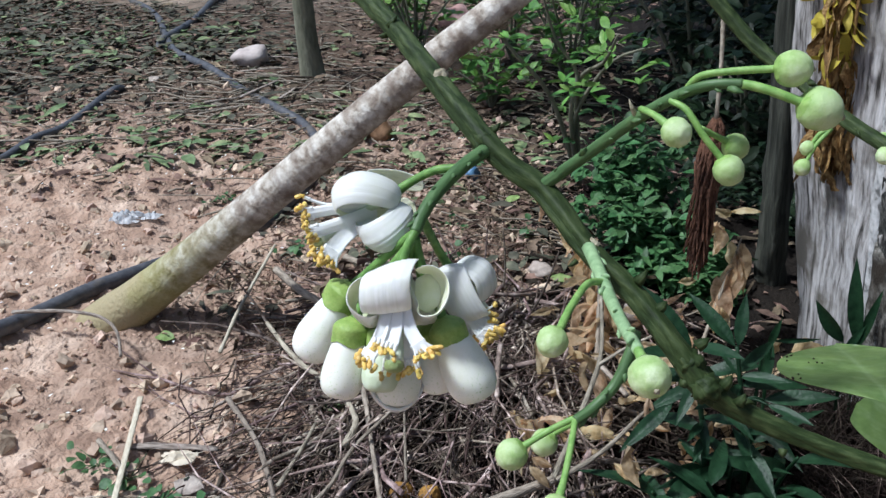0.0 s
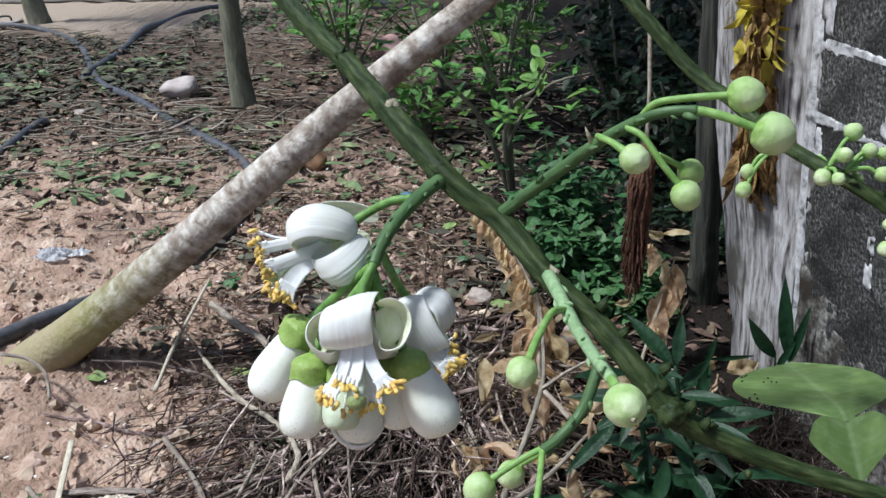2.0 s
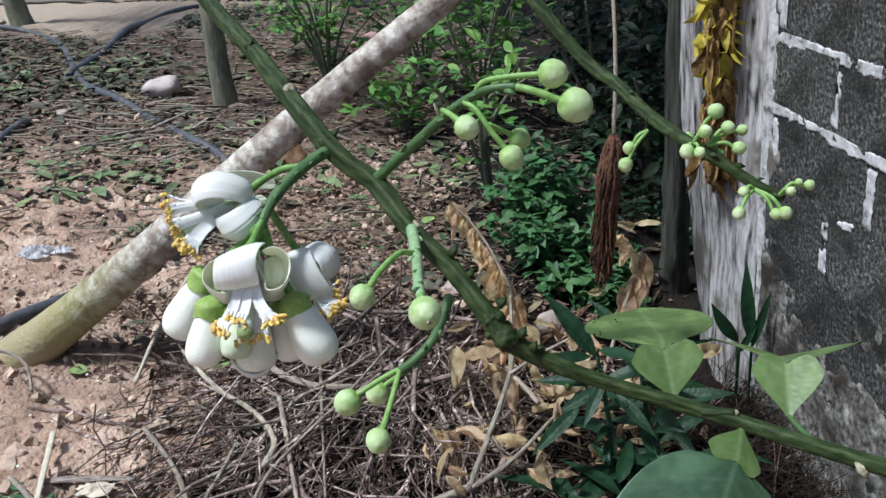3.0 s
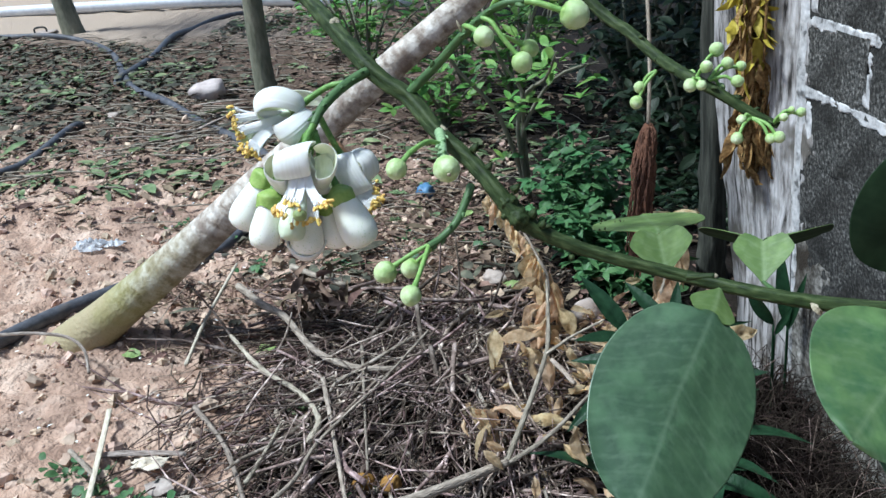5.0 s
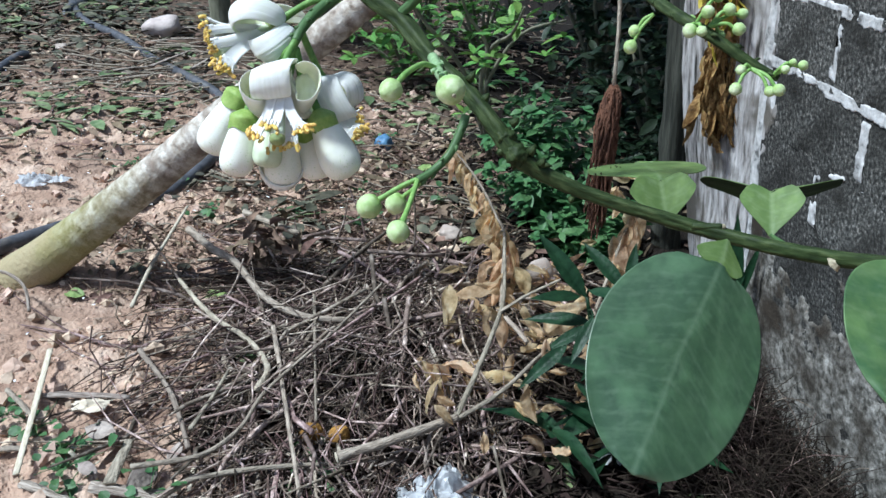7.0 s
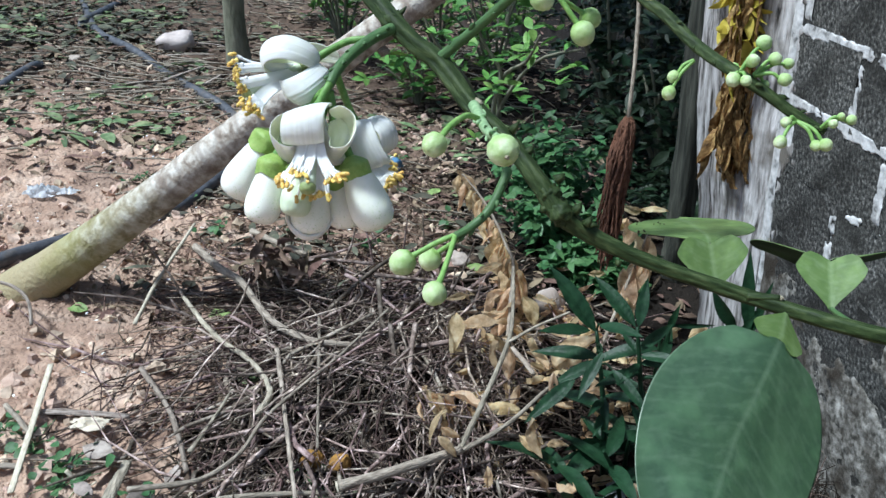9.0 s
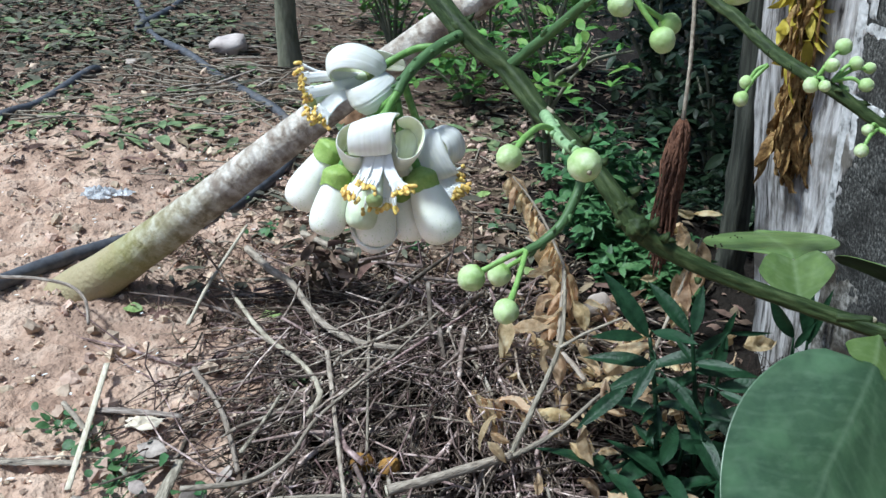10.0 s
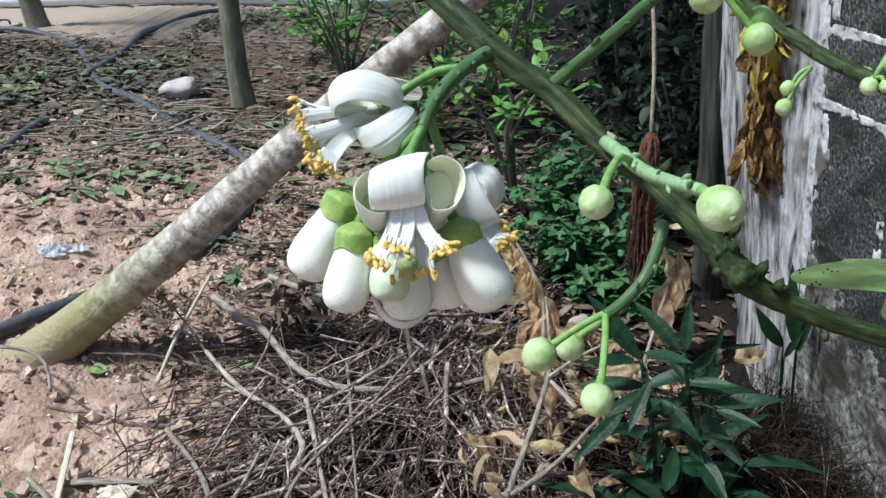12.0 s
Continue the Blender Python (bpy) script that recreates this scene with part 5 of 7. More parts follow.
def tree(x, y, r0, h, label, seed, lean=(0.0, 0.0), crown_r=0.9, leaves=700):
    b = on_ground(x, y, -0.03)
    t = thing("tree", Matrix.Translation(b), label, "tree", "orchard trees")
    pts = [b + Vector((lean[0] * s * h + 0.03 * math.sin(s * 5 + seed), lean[1] * s * h, s * h)) for s in (0, 0.12, 0.35, 0.6, 0.85, 1)]
    part("trunk", Geo().tube(pts, [r0 * 1.25, r0, r0 * 0.92, r0 * 0.85, r0 * 0.75, r0 * 0.6], seg=14, steps=5, rough=0.12), M["tree_bark"], t, m=Matrix.Translation(b))
    r = random.Random(seed)
    crown = Geo()
    for k in range(7):
        a = 6.283 * k / 7 + r.uniform(-0.3, 0.3)
        e = pts[-1] + Vector((math.cos(a) * crown_r * r.uniform(0.6, 1), math.sin(a) * crown_r * r.uniform(0.6, 1), r.uniform(0.3, 1.1)))
        mid = pts[-1].lerp(e, 0.5) + Vector((0, 0, 0.1))
        limb = [pts[-2], mid, e]
        part("limb", Geo().tube(limb, [r0 * 0.45, r0 * 0.3, r0 * 0.12], seg=7, steps=4), M["tree_bark"], t, m=Matrix.Translation(pts[-2]))
        for q in range(leaves // 7):
            p = mid.lerp(e, r.uniform(0, 1.1)) + Vector((r.gauss(0, 0.22), r.gauss(0, 0.22), r.gauss(0, 0.18)))
            a2 = r.uniform(0, 6.28)
            crown.blade(aim(p, (math.cos(a2), math.sin(a2), r.gauss(-0.2, 0.4)), (r.gauss(0, 0.4), r.gauss(0, 0.4), 1)), r.uniform(0.08, 0.14), r.uniform(0.035, 0.06), rows=3, cols=2, droop=0.2)
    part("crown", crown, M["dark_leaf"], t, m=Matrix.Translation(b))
    return t


tree(-1.27, 4.58, 0.058, 2.3, "slim grey-green orchard tree trunk", 3, (0.1, 0.0))
tree(-3.5, 6.75, 0.075, 2.4, "slim dark orchard tree trunk", 8, (-0.05, 0.0))
tree(-1.1, 8.2, 0.07, 2.4, "slim dark orchard tree trunk", 12, (0.0, 0.0))
# the last tree stays out of view, added so its crown shades the undergrowth
tree(1.35, 3.55, 0.1, 1.75, "unseen dense pomelo tree behind the wall, added for its shade", 21, (-0.12, 0.0), 1.5, 5200)
post = thing("old_post", Matrix.Translation(on_ground(0.80, 2.62)), "weathered grey timber post behind the wall's end", "post")
b = on_ground(0.80, 2.62, -0.05)
part("shaft", Geo().tube([b, b + Vector((0.01, 0.0, 0.6)), b + Vector((0.03, 0.02, 1.9))], [0.046, 0.042, 0.04], seg=22, steps=12, ridges=0.1, rough=0.35), M["post_wood"], post)

# ---- hanging husk bundle ----
bundle = thing("hanging_husk", Matrix.Translation((0.56, 2.24, 0.1)), "reddish-brown dried husk bundle hanging on a stem", "husk bundle")
part("cord", Geo().tube([(0.555, 2.24, 0.49), (0.57, 2.28, 0.7), (0.58, 2.4, 1.0), (0.6, 2.6, 1.5), (0.75, 2.9, 1.83)], [0.006, 0.0055, 0.006, 0.006, 0.006], seg=6, steps=4, rough=0.2), M["grey_wood"], bundle, "dry brown stem")
for i in range(90):
    a = rng.uniform(0, 6.28)
    q = rng.uniform(0.004, 0.024)
    ln = rng.uniform(0.25, 0.42)
    p = Vector((0.555 + math.cos(a) * 0.008, 2.24 + math.sin(a) * 0.008, 0.5))
    pts = [p] + [p + Vector((math.cos(a) * q * (0.3 + 0.8 * s ** 0.6 + 0.3 * math.sin(s * 5 + i)) - 0.05 * s + 0.006 * math.sin(i * 7 + s * 9), math.sin(a) * q * (0.3 + 0.7 * s ** 0.6) - 0.09 * s + 0.006 * math.cos(i * 5 + s * 8), -ln * s)) for s in (0.12, 0.4, 0.7, 1.0)]
    part("strip", Geo().tube(pts, [0.0024, 0.0036, 0.004, 0.0036, 0.0016], seg=6, steps=12, rough=1.8, squash=0.7), M["husk"], bundle, m=Matrix.Translation(p))

# ---- yellowing vine on the wall's end ----
vine = thing("withered_vine", Matrix.Translation((0.80, 2.15, 0.35)), "yellowing and browning vine hanging on the wall's end", "vine")
part("stem", Geo().tube([(0.85, 2.05, 1.72), (0.81, 2.01, 1.2), (0.805, 2.0, 0.95), (0.80, 2.0, 0.7)], [0.006, 0.006, 0.005, 0.003], seg=7, steps=6, rough=0.3), M["brown_leaf"], vine)
for i in range(450):
    z = 0.48 + 0.72 * rng.random() ** 0.9
    w = 0.4 + 1.1 * max(0.0, z - 0.72)
    p = Vector((0.845, 2.02, z)).lerp(Vector((0.745, 2.25, z)), min(0.6, max(0.02, 0.2 + rng.gauss(0, 0.17) * w))) + Vector((-0.9, -0.42, 0)) * rng.uniform(0.012, 0.07)
    yellow = z > 0.66 and rng.random() < (z - 0.55) * 2.1
    d = (rng.gauss(-0.03, 0.11), rng.gauss(-0.06, 0.11), -1) if not yellow else (rng.gauss(-0.35, 0.5), rng.gauss(-0.3, 0.4), rng.gauss(-0.6, 0.5))
    ln = rng.uniform(0.04, 0.085) if yellow else rng.uniform(0.05, 0.14)
    gl = Geo().blade(aim(p, d, (-0.9, -0.45, rng.gauss(0, 0.4)), rng.uniform(-1.2, 1.2)), ln, ln * (0.36 if yellow else rng.uniform(0.1, 0.17)), rows=9, cols=4, fold=0.3 if yellow else 1.2, droop=0.25 if yellow else rng.uniform(-0.2, 0.3), twist=0 if yellow else rng.uniform(-3, 3), wave=0.12 if yellow else 1.3, seed=i)
    part("leaf", gl, M["yellow_leaf"] if yellow else M["brown_leaf"], vine, "yellow leaf" if yellow else "curled brown leaf", m=Matrix.Translation(p))

for i in range(12):                              # fresh yellow leaves that stand off the vine
    p = Vector((0.79, 2.12, 0.86 + 0.035 * i)) + Vector((-0.05, -0.03, 0)) * rng.uniform(0.4, 1)
    ln = rng.uniform(0.07, 0.1)
    part("leaf", Geo().blade(aim(p, (-0.55, 0.75, rng.uniform(-0.5, 0.1)), (-0.5, -0.5, 0.7), rng.uniform(-0.5, 0.5)), ln, ln * 0.36, rows=9, cols=4, fold=0.2, droop=0.25, wave=0.08, seed=i), M["yellow_leaf"], vine, "yellow leaf", m=Matrix.Translation(p))

# ---- branch with withered tan leaves ----
dead = thing("withered_branch", Matrix.Translation(on_ground(0.22, 1.75)), "fallen branch with curled tan withered leaves", "branch")
way = [(0.092, 2.35, 0.294), (0.145, 2.3, 0.245), (0.191, 2.24, 0.188), (0.222, 2.18, 0.14), (0.242, 2.12, 0.11), (0.235, 1.98, 0.063), (0.226, 1.88, 0.0), (0.198, 1.75, -0.06)]
part("limb", Geo().tube(way, [0.003, 0.0035, 0.004, 0.0045, 0.005, 0.006, 0.007, 0.008], seg=7, steps=5), M["grey_wood"], dead)
line, _ = smooth([Vector(p) for p in way], [0] * len(way), 10)


def dry_leaf(p, d, ln, i, parent=dead, fold=(0.5, 1.5), width=(0.3, 0.48), up=None, roll=1.0):
    """A curled withered leaf, folded along its rib."""
    lm = aim(p, d, up or (rng.gauss(0, 1), rng.gauss(-0.5, 0.6), rng.gauss(0.4, 0.6)), rng.uniform(-roll, roll))
    return part("leaf", Geo().blade(lm, ln, ln * rng.uniform(*width), rows=10, cols=6, fold=rng.choice((-1, 1)) * rng.uniform(*fold), droop=rng.uniform(-0.3, 0.6), wave=0.5, twist=rng.uniform(-1.2, 1.2), seed=i * 1.3),
                M["dry_leaf"], parent, m=Matrix.Translation(p))


# leaves hang straight down from the arching tip, longer towards its foot
for i in range(28):
    s = i / 27
    p = line[int(44 * s)] + Vector((rng.uniform(-0.016, 0.0), rng.gauss(-0.004, 0.006), -0.002))
    q = Vector((rng.gauss(-0.1, 0.1), rng.gauss(-0.35, 0.12), -1))
    part("petiole", Geo().tube([line[int(44 * s)], p], [0.0016, 0.0012], seg=5), M["grey_wood"], dead)
    dry_leaf(p, q, (0.06 + 0.055 * s) * rng.uniform(0.75, 1.25), i, fold=(0.7, 1.4), width=(0.34, 0.5), up=(rng.gauss(-0.5, 0.5), -0.8, 0.5), roll=0.5)
dry_leaf(line[0] + Vector((-0.02, 0, 0.012)), (0.75, -0.3, -0.7), 0.09, 51, fold=(0.3, 0.5), width=(0.4, 0.5), up=(0.2, -0.6, 0.8))
for i in range(16):                              # curled tufts on the lower half
    p = line[40 + int(28 * i / 16)] + Vector((rng.gauss(-0.01, 0.03), rng.gauss(0, 0.02), rng.uniform(-0.01, 0.02)))
    dry_leaf(p, (rng.choice((-1, 1)) * rng.uniform(0.1, 0.9), rng.gauss(-0.3, 0.3), rng.uniform(-1, -0.2)), rng.uniform(0.06, 0.1), 60 + i)
for i in range(135):
    x, y = rng.gauss(0.36, 0.17), rng.gauss(1.85, 0.3)
    if not (0.05 < x < 0.78 and 1.3 < y < 2.5) or (x > 0.5 and y < 1.62):
        continue
    p = on_ground(x, y, rng.uniform(0.02, 0.11))
    dry_leaf(p, (rng.gauss(0, 1), rng.gauss(0, 1), rng.gauss(-0.4, 0.5)), rng.uniform(0.045, 0.08), 100 + i)
# leaves that lie singly among the twigs, and two that hang from the forked branch
for k, (p, q) in enumerate((((0.041, 1.433, 0.125), (0.047, 1.405, 0.10)), ((0.10, 1.408, 0.125), (0.057, 1.368, 0.105)), ((0.091, 1.359, 0.115), (0.129, 1.358, 0.095)), ((0.086, 1.347, 0.105), (0.122, 1.322, 0.082)),
                            ((0.116, 1.766, 0.125), (0.21, 1.792, 0.145)), ((0.094, 1.797, 0.125), (0.106, 1.718, 0.10)), ((0.188, 1.30, 0.07), (0.188, 1.284, 0.03)), ((0.278, 1.386, 0.125), (0.285, 1.363, 0.055)),
                            ((0.252, 1.399, 0.07), (0.282, 1.368, 0.055)), ((0.307, 1.364, 0.075), (0.354, 1.378, 0.055)), ((0.332, 1.554, 0.135), (0.40, 1.647, 0.155)), ((0.285, 1.741, 0.10), (0.306, 1.706, 0.06)),
                            ((0.207, 1.64, 0.15), (0.19, 1.61, 0.105)), ((0.23, 1.60, 0.16), (0.229, 1.57, 0.095)), ((0.324, 1.462, 0.185), (0.318, 1.448, 0.135)))):
    p, q = Vector(p), Vector(q)
    dry_leaf(p, q - p, (q - p).length * 1.1, 400 + k, fold=(0.5, 1.2), width=(0.34, 0.46), up=(rng.gauss(0, 0.4), -0.7, 0.7))
for i in range(80):
    x, y = rng.uniform(0.1, 0.48), rng.uniform(1.45, 2.15)
    p = on_ground(x, y, rng.uniform(0.03, 0.12))
    dry_leaf(p, (rng.gauss(0, 1), rng.gauss(-0.3, 0.8), rng.gauss(-0.3, 0.6)), rng.uniform(0.03, 0.06), 500 + i, fold=(0.8, 1.9), width=(0.24, 0.42))
for p, q, w in (((0.661, 1.746, 0.1), (0.751, 1.782, 0.105), 0.5), ((0.616, 1.761, 0.09), (0.65, 1.799, 0.1), 0.5)):      # broad leaves by the wall
    p, q = Vector(p), Vector(q)
    dry_leaf(p, q - p, (q - p).length * 1.05, 440, fold=(0.15, 0.25), width=(w, w + 0.05), up=(0, -0.8, 0.8))
stick("stub", [(0.238, 1.73, 0.075), (0.262, 1.69, 0.07), (0.289, 1.64, 0.06)], 0.0065, 0.006, M["grey_wood"], "short pale piece of peeled stick", "stick")
for x, y, z in ((0.6, 2.45, 0.1), (0.63, 2.5, 0.06), (0.66, 2.55, 0.09), (0.06, 1.5, 0.1), (0.1, 1.53, 0.08), (0.04, 1.56, 0.07), (0.09, 1.47, 0.05), (0.07, 1.5, 0.03)):
    for k in range(2):
        dry_leaf(Vector((x, y, max(z, ground_z(x, y) + 0.03))), (rng.gauss(0, 1), rng.gauss(0, 0.6), rng.gauss(-0.2, 0.5)), rng.uniform(0.06, 0.1), 200 + k)

# second withered sprig, below the husk bundle
sprig = thing("withered_sprig", Matrix.Translation(on_ground(0.52, 2.05)), "dead sprig with hanging tan withered leaves", "branch")
way = [tuple(on_ground(0.47, 1.98, 0.01)), (0.55, 2.1, 0.02), (0.6, 2.18, 0.1), (0.63, 2.22, 0.16)]
part("limb", Geo().tube(way, [0.006, 0.005, 0.004, 0.002], seg=7, steps=5), M["grey_wood"], sprig)
line, _ = smooth([Vector(p) for p in way], [0] * 4, 8)
for i in range(18):
    p = line[8 + int(16 * i / 18)] + Vector((rng.gauss(0, 0.012), rng.gauss(0, 0.012), 0))
    dry_leaf(p, (rng.gauss(-0.1, 0.2), rng.gauss(-0.4, 0.2), -0.9), rng.uniform(0.06, 0.1), 300 + i, sprig, (0.5, 1.2), (0.34, 0.5), (rng.gauss(-0.3, 0.4), -0.8, 0.6), 0.4)

# ---- dark long-leaved herb beside the wall ----
def herb_leaf(base, tip, parent, width=0.25, droop=0.12, sd=0.0):
    """A long pointed leaf from base to tip."""
    base, tip = Vector(base), Vector(tip)
    d = tip - base
    return part("leaf", Geo().blade(aim(base, d, (0.1 * math.sin(sd * 3), -0.5, 1)), d.length * 1.08, d.length * width, rows=12, cols=6, widest=0.4, fold=0.3, droop=droop, tip=1.25, wave=0.05, seed=sd, full=0.7), M["herb_leaf"], parent, m=Matrix.Translation(base))


for foot, top, leaves in (((0.44, 1.47), (0.418, 1.55, 0.236), (((0.416, 1.55, 0.233), (0.329, 1.6, 0.358)), ((0.42, 1.52, 0.268), (0.488, 1.44, 0.297)), ((0.403, 1.54, 0.242), (0.303, 1.5, 0.269)), ((0.427, 1.5, 0.214), (0.374, 1.42, 0.159)),
                                                                 ((0.428, 1.5, 0.194), (0.322, 1.45, 0.168)), ((0.368, 1.46, 0.17), (0.269, 1.38, 0.129)), ((0.449, 1.5, 0.17), (0.515, 1.42, 0.122)))),
                          ((0.52, 1.48), (0.504, 1.55, 0.245), (((0.5, 1.55, 0.246), (0.424, 1.62, 0.329)), ((0.508, 1.56, 0.24), (0.526, 1.6, 0.329)), ((0.557, 1.52, 0.134), (0.685, 1.5, 0.158)), ((0.56, 1.5, 0.137), (0.628, 1.44, 0.139)),
                                                                ((0.519, 1.42, 0.069), (0.55, 1.34, 0.036)), ((0.511, 1.55, 0.184), (0.591, 1.62, 0.214))))):
    b = on_ground(*foot)
    herb = thing("herb", Matrix.Translation(b), "dark green herb with long pointed leaves beside the wall", "herb", "herbs by the wall")
    t = Vector(top)
    mid = b.lerp(t, 0.5) + Vector((0.008, 0, 0))
    part("stem", Geo().tube([b, mid, t], [0.007, 0.006, 0.004], seg=8, steps=6), M["herb_leaf"], herb)
    spine = smooth([b, mid, t], [0, 0, 0], 12)[0]
    for k, (p, q) in enumerate(leaves):
        root = min(spine, key=lambda v: (v - Vector(p)).length)
        if (root - Vector(p)).length > 0.02:
            part("petiole", Geo().tube([root, root.lerp(Vector(p), 0.5) + Vector((0, 0, 0.008)), Vector(p)], [0.003, 0.0025, 0.0025], seg=6, steps=4), M["herb_leaf"], herb)
        herb_leaf(p, q, herb, 0.27 if k < 3 else 0.23, 0.08, k * 1.3)
    for k in range(9):                          # older leaves in the shade of the upper ones
        p = spine[rng.randint(3, 21)]
        a = rng.uniform(0, 6.28)
        ln = rng.uniform(0.07, 0.14)
        herb_leaf(p, p + Vector((math.cos(a) * ln, math.sin(a) * ln * 0.8, rng.uniform(-0.06, 0.05))), herb, rng.uniform(0.22, 0.3), rng.uniform(0.1, 0.4), k * 0.9)
for i, (x, y, h, lx, ly) in enumerate(((0.56, 1.64, 0.3, 0.02, 0.03), (0.5, 1.42, 0.2, 0.08, -0.1), (0.36, 1.4, 0.14, -0.04, -0.06), (0.58, 1.5, 0.2, 0.03, -0.06), (0.47, 1.4, 0.2, -0.05, -0.06), (0.49, 1.5, 0.16, 0.0, -0.05))):
    b = on_ground(x, y)
    herb = thing("herb", Matrix.Translation(b), "dark green long-leaved herb growing beside the wall", "herb", "herbs by the wall")
    pts = [b, b + Vector((lx * 0.3, ly * 0.3, h * 0.45)), b + Vector((lx, ly, h * 0.95))]
    part("stem", Geo().tube(pts, [0.006, 0.005, 0.003], seg=6, steps=6), M["herb_leaf"], herb)
    fp, _ = smooth(pts, [0, 0, 0], 10)
    for k in range(9 if h > 0.3 else 5):
        p = fp[5 + int(15 * k / (9 if h > 0.3 else 5))]
        a = k * 2.4 + i
        ln = rng.uniform(0.12, 0.19)
        lm = aim(p, (math.cos(a), math.sin(a), rng.uniform(0.3, 1.5) if h > 0.35 else rng.uniform(0.1, 0.9)), (rng.gauss(0, 0.5), rng.gauss(0, 0.5), 1))
        part("leaf", Geo().blade(lm, ln, ln * 0.24, rows=9, cols=4, widest=0.35, fold=0.3, droop=rng.uniform(0.2, 0.6), tip=1.3, seed=k), M["herb_leaf"], herb, m=Matrix.Translation(p))
# upright blades at the wall's foot
for foot, blades in (((0.835, 1.86), (((0.834, 1.85, 0.05), (0.808, 1.85, 0.262), 0.17), ((0.836, 1.85, 0.04), (0.86, 1.82, 0.2), 0.13))), ((0.785, 1.8), (((0.786, 1.8, 0.09), (0.721, 1.8, 0.19), 0.3), ((0.79, 1.8, 0.06), (0.82, 1.78, 0.14), 0.2))),
                     ((0.60, 1.73), (((0.61, 1.717, 0.15), (0.71, 1.711, 0.152), 0.12), ((0.605, 1.72, 0.13), (0.62, 1.7, 0.21), 0.2)))):
    b = on_ground(*foot)
    sh = thing("shoot", Matrix.Translation(b), "upright dark green leaf shoot at the wall's foot", "shoot", "shoots by the wall")
    for k, (p, q, w) in enumerate(blades):
        p, q = Vector(p), Vector(q)
        part("stem", Geo().tube([b, b.lerp(p, 0.6), p], [0.003, 0.003, 0.0025], seg=6, steps=4), M["herb_leaf"], sh)
        part("leaf", Geo().blade(aim(p, q - p, (-0.6, -1, 0.2)), (q - p).length * 1.05, (q - p).length * w, rows=10, cols=4, droop=0.1, fold=0.35, tip=1.3, full=0.7, seed=k), M["herb_leaf"], sh, m=Matrix.Translation(p))
# dry grass along the wall, the shade there put into its dark colour
grass = Geo()
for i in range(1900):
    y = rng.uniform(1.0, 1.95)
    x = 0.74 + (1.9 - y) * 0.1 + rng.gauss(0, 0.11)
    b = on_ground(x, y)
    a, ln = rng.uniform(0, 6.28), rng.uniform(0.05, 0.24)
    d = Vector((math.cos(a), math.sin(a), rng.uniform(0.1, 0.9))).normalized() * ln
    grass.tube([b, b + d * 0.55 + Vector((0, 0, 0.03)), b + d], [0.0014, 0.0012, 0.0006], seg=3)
part("dry_grass", grass, M["rot_and_shade"], label="tangled dry grass along the wall's foot, coloured dark for the shade there", category="grass", kind="stuff")
stalks = Geo()
for i in range(80):
    y = rng.uniform(1.0, 1.95)
    b = on_ground(0.76 + (1.9 - y) * 0.08 + rng.gauss(0, 0.08), y)
    a, ln = rng.uniform(0, 6.28), rng.uniform(0.08, 0.26)
    d = Vector((math.cos(a), math.sin(a), rng.uniform(0.3, 1.3))).normalized() * ln
    stalks.tube([b, b + d * 0.5 + Vector((0, 0, 0.03)), b + d * 0.85, b + d + Vector((0, 0, -0.02))], [0.0011, 0.001, 0.0008, 0.0005], seg=4, steps=3)
part("thin_stalks", stalks, M["twig_fine"], label="thin pale dry stalks rising along the wall's foot", category="grass", kind="stuff")


# ---- flowering pomelo branch, in its own frame in millimetres: x to the right, y up, z towards the viewer ----
PF = Matrix(((0.98545, 0.03485, 0.16638, 0.1496), (0.13388, 0.44399, -0.88597, 0.2694), (-0.10475, 0.89536, 0.43286, 1.0931), (0, 0, 0, 1)))
MM = 0.001


def leaf_frame(m):
    """A frame given in the branch's millimetres, in the world's metres."""
    m = m.copy()
    m.translation = m.translation * MM
    return PF @ m


def piece(name, geo, mat, parent, label=""):
    return part(name, geo, mat, parent, label, m=PF, unit=MM, local=True)


branch = thing("pomelo_branch", PF @ Matrix.Translation((0.2, -0.07, 0.1)), "flowering pomelo branch with green stems, white blossoms, buds and leaves", "branch")
MAIN = [(-42, 165, -128), (-23.2, 136, -105), (-2.8, 109.3, -80), (12.3, 86.2, -58), (29.6, 60.7, -37.9), (40.2, 48.6, -31.9), (52.2, 38.9, -27), (65.2, 18.6, -13), (79.2, 2.6, -2), (89.2, -12.2, 7),
        (98, -24.5, 9.5), (112, -34, 10), (137, -44.4, 15), (178.5, -58, 29.5), (203, -66, 60), (226, -71, 117), (245, -76, 150), (268, -84, 190)]
RADII = [4.3, 4.2, 4.2, 4.4, 4.4, 4.2, 4.3, 4.0, 3.8, 3.9, 4.5, 3.4, 2.9, 2.9, 2.9, 2.8, 2.7, 2.6]
piece("stem", Geo().tube(MAIN, RADII, seg=44, steps=12, ridges=0.11, rough=0.08), M["stem"], branch, "ridged dark green woody stem")


def scar(p, d, r, parent=branch):
    """A corky round leaf scar with a raised rim."""
    d = Vector(d).normalized()
    r *= 1.05
    rim = piece("scar", Geo().ball(tuple(Vector(p) - d * 0.7), r, d, rows=9, seg=16, lump=0.35, freq=2.2, seed=p[0], profile=lambda u: (1.05 - 0.25 * u if u < 0.7 else (1 - u) / 0.3 * 0.85, -0.5 + 1.1 * min(u, 0.8) - 0.5 * max(u - 0.8, 0))), M["corky"], parent)
    return rim


